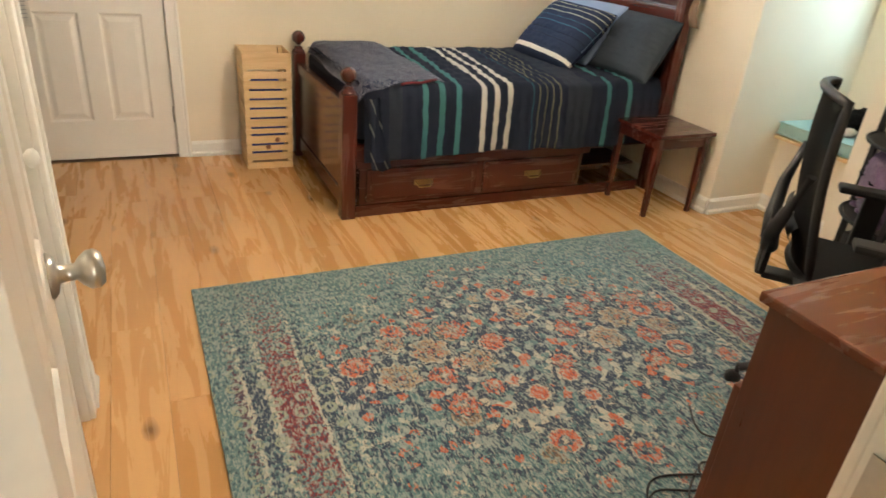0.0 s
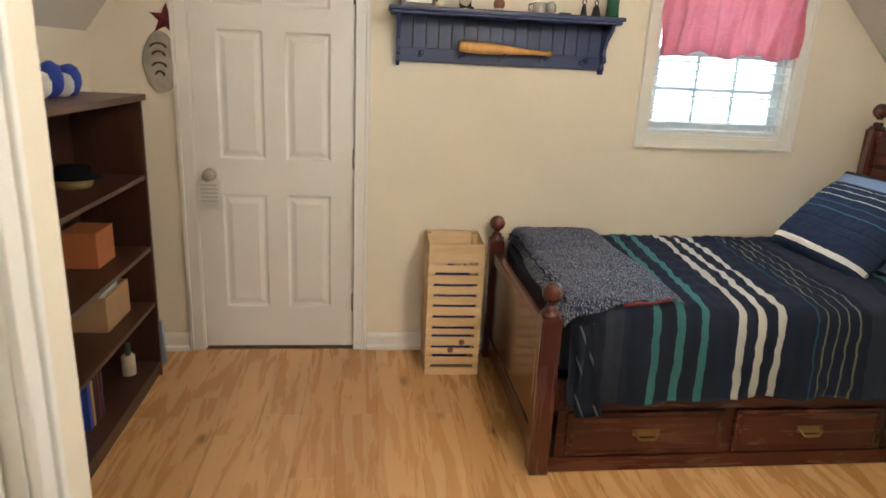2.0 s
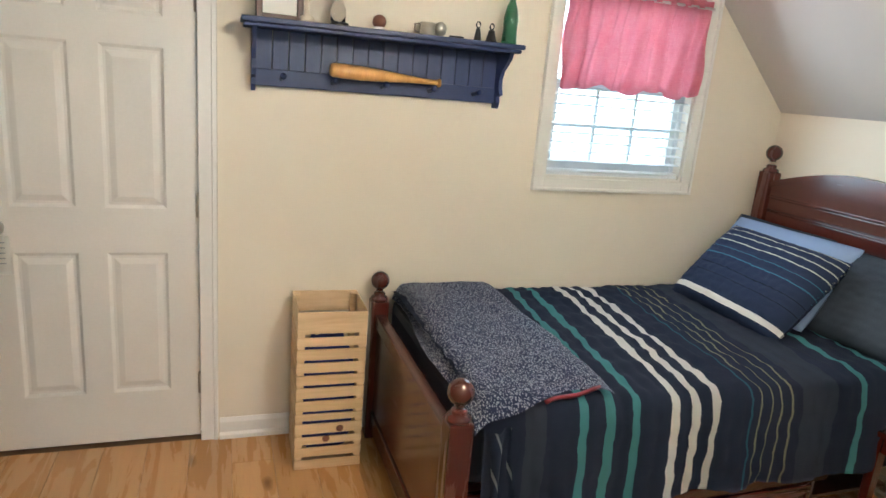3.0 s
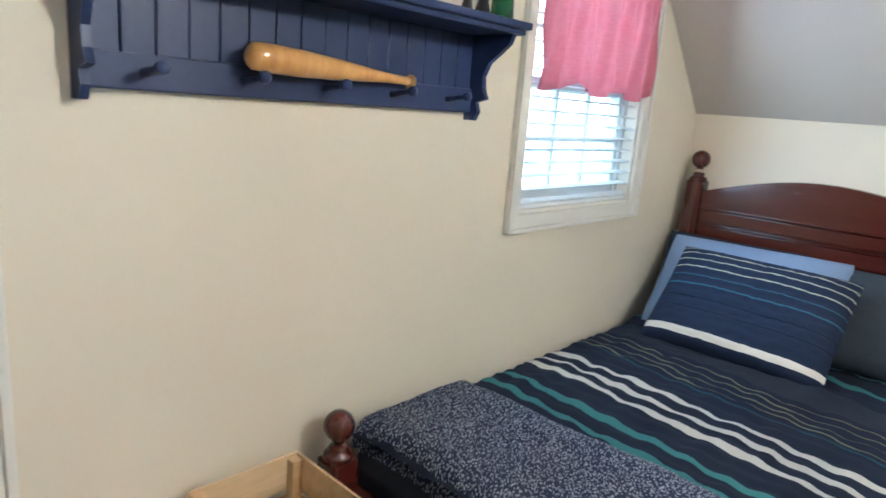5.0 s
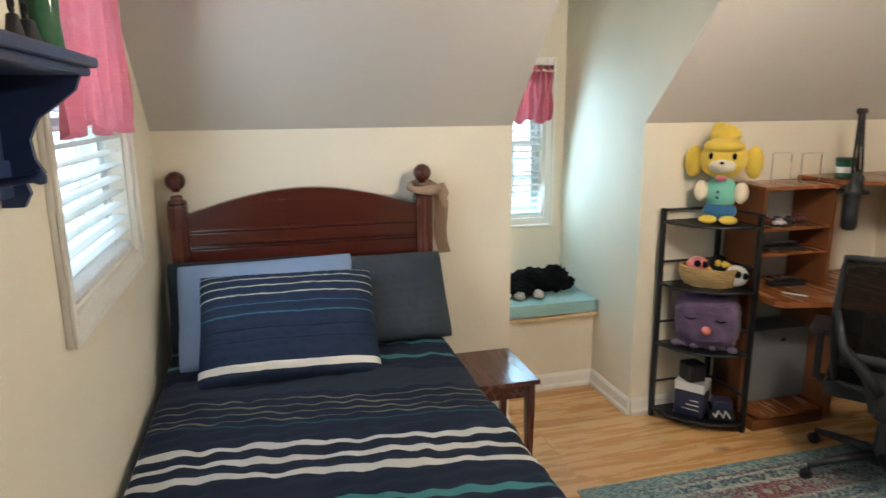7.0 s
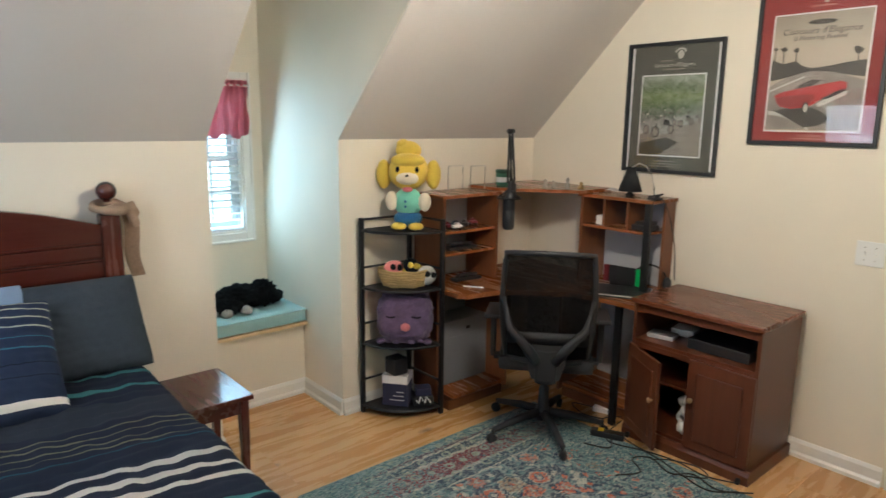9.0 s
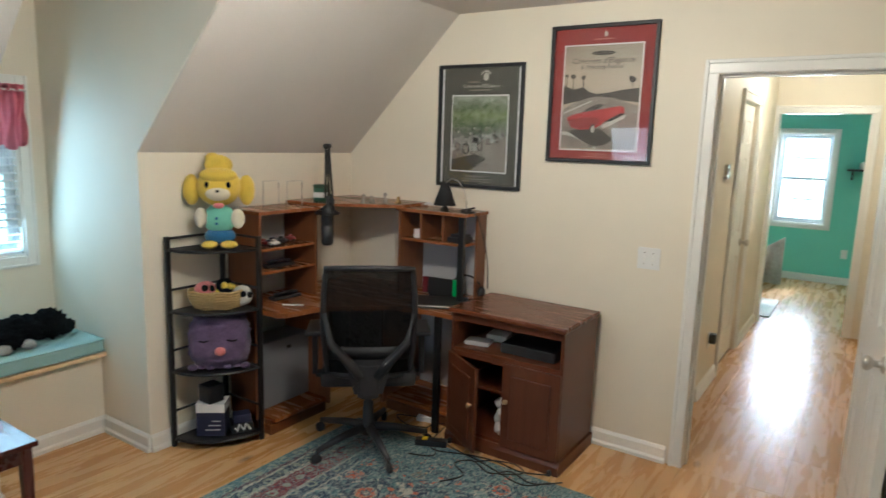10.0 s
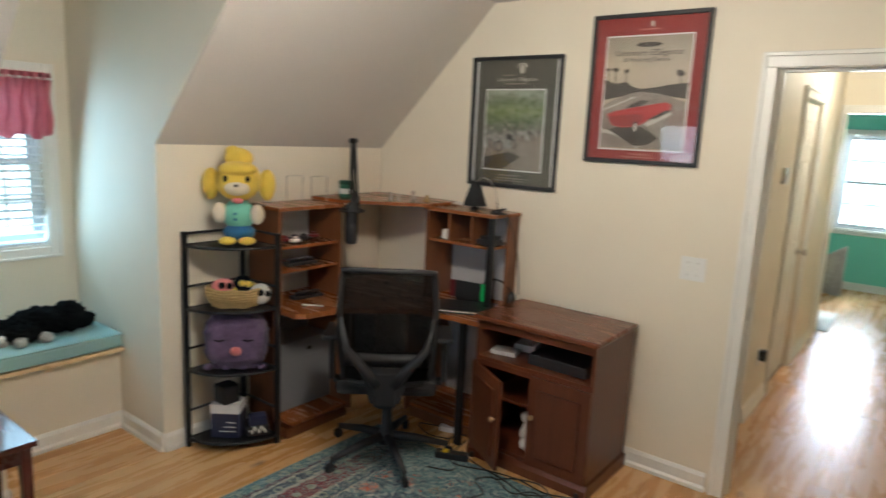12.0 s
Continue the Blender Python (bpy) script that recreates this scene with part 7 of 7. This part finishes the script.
solid("draped_throw", bm, "grey_stone", pose(0.62, -5.75, 0.0), "grey patterned throw hanging to the floor in the far room", "throw")
bm = boxed(-0.32, 0.32, -0.45, 0.45, 0.0, 0.012, 0.003)
solid("small_rug", bm, "grey_stone", pose(0.83, -4.25, 0.0015), "small pale rug on the far room floor", "rug")

# ---------------------------------------------------------------- bookcase, star and jug in the north-west corner
bc = thing("bookcase", pose(WEST + 0.008, 3.05, 0.0), "dark wooden bookcase with a few boxes and toys", "bookcase")
BW, BD, BH = 0.80, 0.300, 1.33
part("back_panel", boxed(0.0, 0.006, -BW + 0.03, 0.53, 0.06, BH - 0.02), "dark_wood", bc)
for y in (-BW, 0.53):
    part("side_panel", boxed(0.0, BD, y, y + 0.022, 0.0, BH - 0.0265, 0.002), "dark_wood", bc)
part("top_board", boxed(0.0, BD + 0.015, -BW - 0.015, 0.567, BH - 0.026, BH, 0.004), "dark_wood", bc)
for z in (0.055, 0.36, 0.63, 0.96):
    part("shelf", boxed(0.0065, BD - 0.004, -BW + 0.0225, 0.5295, z, z + 0.02, 0.002), "dark_wood", bc)
part("kick_board", boxed(BD - 0.03, BD - 0.012, -BW + 0.0225, 0.5295, 0.0, 0.054), "dark_wood", bc)


def on_case(name, bm, mats, y, z, label, category, rz=0.0, x=0.13):
    return solid(name, bm, mats, pose(WEST + 0.008 + x, 3.05 + y, z, 0, 0, rz), label, category, "things in the bookcase")


on_case("orange_box", boxed(-0.07, 0.07, -0.09, 0.09, 0, 0.15, 0.003), "orange_box", 0.28, 0.6505, "orange cardboard box in a bookcase", "box")
bm = B()
box(bm, -0.09, 0.09, -0.13, 0.13, 0.0, 0.012)
for a, b, c, d in ((-0.09, 0.09, -0.13, -0.12), (-0.09, 0.09, 0.12, 0.13), (-0.09, -0.08, -0.12, 0.12), (0.08, 0.09, -0.12, 0.12)):
    box(bm, a, b, c, d, 0.0125, 0.15, 0.002)
box(bm, -0.05, 0.06, -0.10, 0.09, 0.10, 0.165, 0.004, mat=1)
on_case("wooden_box", bm, ["tan_box", "paper"], 0.30, 0.3805, "open tan wooden box with papers in a bookcase", "box")
bm = B()
lathe(bm, [(0.0, 0.0), (0.03, 0.0), (0.03, 0.09), (0.026, 0.095), (0.0, 0.095)], 16)
lathe(bm, [(0.0, 0.0955), (0.012, 0.096), (0.014, 0.15), (0.0, 0.155)], 12, mat=1)
on_case("glue_bottle", bm, ["cream_plush", "dark_green"], 0.40, 0.0755, "pale bottle with a green cap in a bookcase", "bottle", x=0.2)
for k in range(5):
    on_case("book", boxed(-0.09, 0.09, -0.012, 0.012, 0, 0.19 + 0.02 * (k % 3), 0.002), ["box_navy", "red", "black_plastic", "tan_box", "blue_cloth"][k], 0.05 - 0.03 * k, 0.0755, "upright book in a bookcase", "book")
bm = B()
lathe(bm, [(0.0, 0.09), (0.06, 0.085), (0.07, 0.05), (0.10, 0.045), (0.10, 0.04), (0.0, 0.04)], 20)
blob(bm, (0, 0, 0.03), (0.07, 0.07, 0.045), rough=0.1, mat=1)
on_case("straw_hat", bm, ["black_plush", "basket"], 0.22, 0.9805, "straw hat with a dark rim in a bookcase", "hat")
bm = B()
for i, (y, h) in enumerate(((-0.10, 0.10), (0.0, 0.13), (0.08, 0.09), (0.15, 0.12))):
    blob(bm, (0.0, y, h / 2), (0.045, 0.045, h / 2), rough=0.12, mat=i % 2)
on_case("knitted_toys", bm, ["white_plush", "blue_cloth"], 0.12, BH + 0.0, "blue and white soft toys on top of a bookcase", "toy")
bm = B()
box(bm, -0.09, 0.09, -0.012, 0.012, 0, 0.24, 0.002)
solid("poster_tube", bm, "blue_fabric", pose(-1.02, 3.72, 0.0, 6), "pale board leaning beside the bookcase", "board")
bm = B()
star = []
for i in range(10):
    r = 0.075 if i % 2 == 0 else 0.030
    star.append((r * math.sin(i * math.pi / 5), r * math.cos(i * math.pi / 5)))
top = [bm.verts.new((x, 0.0, z)) for x, z in star]
apex, flat = bm.verts.new((0, -0.022, 0)), bm.verts.new((0, 0.0, 0))
for i in range(10):
    bm.faces.new((top[i], top[(i + 1) % 10], apex))
    bm.faces.new((top[(i + 1) % 10], top[i], flat))
solid("metal_star", bm, "red", pose(-0.868, NORTH - 0.004, 1.652, 0, 6, 0), "dark red metal star on the wall", "star")
bm = B()
pts = [(0.07 * math.sin(a) * (1 + 0.1 * math.sin(3 * a)), 0.14 * math.cos(a)) for a in [i * 2 * math.pi / 28 for i in range(28)]]
prism(bm, pts, 1, -0.022, 0.0)
bmesh.ops.bevel(bm, geom=[e for e in bm.edges if abs(e.verts[0].co.y - e.verts[1].co.y) < 1e-5 and e.verts[0].co.y < -0.02], offset=0.006, segments=2, affect="EDGES")
for z, a in ((0.065, 0.035), (0.03, 0.028), (-0.02, 0.03), (-0.06, 0.02)):
    tube(bm, [(a * math.cos(t), -0.024, z + 0.02 * math.sin(t)) for t in [k * 0.5 for k in range(7)]], 0.005, 6, mat=1)
solid("wall_plaque", bm, ["grey_stone", "dark_wood"], pose(-0.900, NORTH - 0.003, 1.462), "mottled grey wall plaque with dark scrolls", "plaque")

# ---------------------------------------------------------------- rug, lamp overhead, cables
bm = B()
box(bm, -1.155, 1.155, -0.80, 0.80, 0.0, 0.010, 0.003)
solid("area_rug", bm, "rug", pose(1.068, 1.385, 0.0015, 0, 0, 0), "worn teal oriental rug with red borders and orange flowers", "rug")
cl = thing("ceiling_light", pose(0.95, 1.75, CEIL), "round ceiling light with an opal glass shade", "lamp")
bm = B()
lathe(bm, [(0.0, -0.001), (0.11, -0.001), (0.11, -0.03), (0.10, -0.035), (0.0, -0.035)], 28)
part("canopy", bm, "nickel", cl)
bm = B()
lathe(bm, [(0.15, -0.05), (0.155, -0.06), (0.145, -0.062), (0.14, -0.05)], 28)
for k in range(3):
    tube(bm, [(0.10 * math.cos(k * 2.09), 0.10 * math.sin(k * 2.09), -0.03), (0.147 * math.cos(k * 2.09), 0.147 * math.sin(k * 2.09), -0.055)], 0.004, 6)
part("glass_ring", bm, "opal", cl)


def cable(name, pts, label, r=0.0035):
    bm = B()
    fine = []
    n = len(pts)
    for i in range(n - 1):
        p0, p1, p2, p3 = [Vector(pts[max(0, min(n - 1, i + k))]) for k in (-1, 0, 1, 2)]
        for t in [j / 6 for j in range(6)]:
            fine.append(0.5 * ((2 * p1) + (p2 - p0) * t + (2 * p0 - 5 * p1 + 4 * p2 - p3) * t * t + (3 * p1 - p0 - 3 * p2 + p3) * t ** 3))
    fine.append(Vector(pts[-1]))
    tube(bm, fine, r, 6)
    return solid(name, bm, "cable", pose(0, 0, 0), label, "cable", "cables by the desk")


cable("power_cable", [(0.95, 0.60, 0.0165), (1.05, 0.70, 0.0165), (1.22, 0.66, 0.0165), (1.35, 0.62, 0.0165), (1.55, 0.58, 0.0165), (1.66, 0.52, 0.0165)], "black power cable lying on the floor by the cabinet")
cable("power_cable", [(0.98, 0.53, 0.0165), (1.12, 0.59, 0.0165), (1.28, 0.57, 0.0165), (1.44, 0.60, 0.0165), (1.60, 0.66, 0.0165), (1.68, 0.60, 0.0165), (1.72, 0.40, 0.0165)], "black power cable looping along the cabinet")
cable("power_cable", [(1.70, 0.30, 0.0165), (1.80, 0.42, 0.0165), (1.76, 0.55, 0.0165), (1.64, 0.62, 0.020), (1.58, 0.72, 0.0165), (1.70, 0.78, 0.0165)], "black power cable tangled under the desk")
cable("power_cable", [(2.0, 0.25, 0.0165), (1.9, 0.35, 0.0165), (2.05, 0.42, 0.0165), (1.92, 0.50, 0.02), (1.80, 0.46, 0.0165)], "black power cable tangled under the desk")
cable("power_cable", [(1.40, 0.92, 0.0165), (1.34, 0.80, 0.0175), (1.44, 0.72, 0.0165), (1.38, 0.64, 0.0165), (1.24, 0.70, 0.0175), (1.16, 0.62, 0.0165), (1.02, 0.66, 0.0165), (0.90, 0.56, 0.0165)], "black power cable winding over the rug's edge")
cable("power_cable", [(1.36, 0.66, 0.024), (1.30, 0.58, 0.0175), (1.18, 0.54, 0.0165), (1.10, 0.60, 0.0185), (1.20, 0.68, 0.0165)], "black power cable looping before the cabinet")
cable("power_cable", [(1.690, 0.20, 1.282), (1.678, 0.14, 1.20), (1.672, 0.06, 1.0), (1.674, 0.03, 0.80)], "black lamp cable hanging beside the hutch", 0.003)
cable("power_cable", [(2.26, 0.03, 1.25), (2.25, 0.012, 1.1), (2.21, 0.012, 0.95), (2.18, 0.012, 0.80)], "thin black cable hanging behind the desk", 0.0025)
strip = thing("power_strip", pose(1.66, 0.62, 0.0135, 0, 0, 25), "black power strip with a yellow tag on the rug's edge", "power strip")
part("strip_body", boxed(-0.09, 0.09, -0.025, 0.025, 0.0, 0.035, 0.006), "black_plastic", strip)
part("warning_tag", boxed(0.02, 0.05, -0.018, 0.018, 0.0355, 0.040, 0.001), "yellow_tag", strip, "small yellow tag")
solid("white_tray", boxed(-0.11, 0.11, -0.03, 0.03, 0.0, 0.03, 0.004), "card_white", pose(1.83, 0.33, 0.0, 0, 0, 20), "white strip of packaging on the floor under the desk", "packaging")

# ---------------------------------------------------------------- outdoors
ground = B()
bmesh.ops.create_grid(ground, x_segments=8, y_segments=8, size=300)
bmesh.ops.translate(ground, vec=(0, 0, -3.0), verts=ground.verts[:])
setting("ground", ground, "grass", "lawn below the attic windows")


def haze(name, m, w, h, label):
    """Bright hazy distance: white sky above, sunlit greenery below."""
    bm = B()
    sheet(bm, lambda u, v: (w * (u - 0.5), 0.0, h * v), 6, 6)
    ob = setting(name, bm, "haze", label)
    ob.matrix_world = m
    return ob


haze("backdrop_1", pose(6.0, 10.0, -4.0), 44.0, 12.0, "bright hazy sky and distant greenery")
haze("backdrop_2", pose(11.0, -2.0, -4.0, 0, 0, 90), 23.0, 12.0, "bright hazy sky and distant greenery")
haze("backdrop_3", pose(0.0, -17.0, -4.0), 30.0, 11.0, "bright hazy sky and distant greenery")

# ---------------------------------------------------------------- floor planks, last
PW, PL = 0.168, 1.22
shapes = {}


def plank(x0, x1, y0, y1, top=0.0):
    w, l = round(x1 - x0, 3), round(y1 - y0, 3)
    if (w, l) not in shapes:
        bm = B()
        g = 0.0004
        c = 0.0005
        lo = [bm.verts.new(v) for v in ((g, g, -0.008), (w - g, g, -0.008), (w - g, l - g, -0.008), (g, l - g, -0.008))]
        mid = [bm.verts.new(v) for v in ((g, g, -c), (w - g, g, -c), (w - g, l - g, -c), (g, l - g, -c))]
        hi = [bm.verts.new(v) for v in ((g + c, g + c, 0), (w - g - c, g + c, 0), (w - g - c, l - g - c, 0), (g + c, l - g - c, 0))]
        for a, b in ((lo, mid), (mid, hi)):
            for i in range(4):
                bm.faces.new((a[i], a[(i + 1) % 4], b[(i + 1) % 4], b[i]))
        bm.faces.new(hi)
        shapes[w, l] = mesh_of("plank", bm, "plank")
    ob = new("plank", shapes[w, l])
    ob.parent = floor_ob
    ob.location = (x0, y0, top)


def lay(xa, xb, ya, yb, seed):
    rnd = random.Random(seed)
    x, k = xa, 0
    while x < xb - 0.001:
        x1 = min(x + PW, xb)
        y = ya - rnd.choice((0.0, 0.31, 0.62, 0.93, 0.47))
        while y < yb - 0.001:
            a, b = max(y, ya), min(y + PL, yb)
            if b - a > 0.01:
                plank(x, x1, a, b)
            y += PL
        x, k = x1, k + 1


lay(WEST, EAST, 0.0, NORTH, 3)
lay(EAST, 3.26, DS, DN, 4)
lay(HW, HE + 0.02, HF, 0.0, 5)
lay(HE + 0.02, 1.7, -1.0, SY, 6)
lay(-1.6, 2.2, FY, HF, 7)
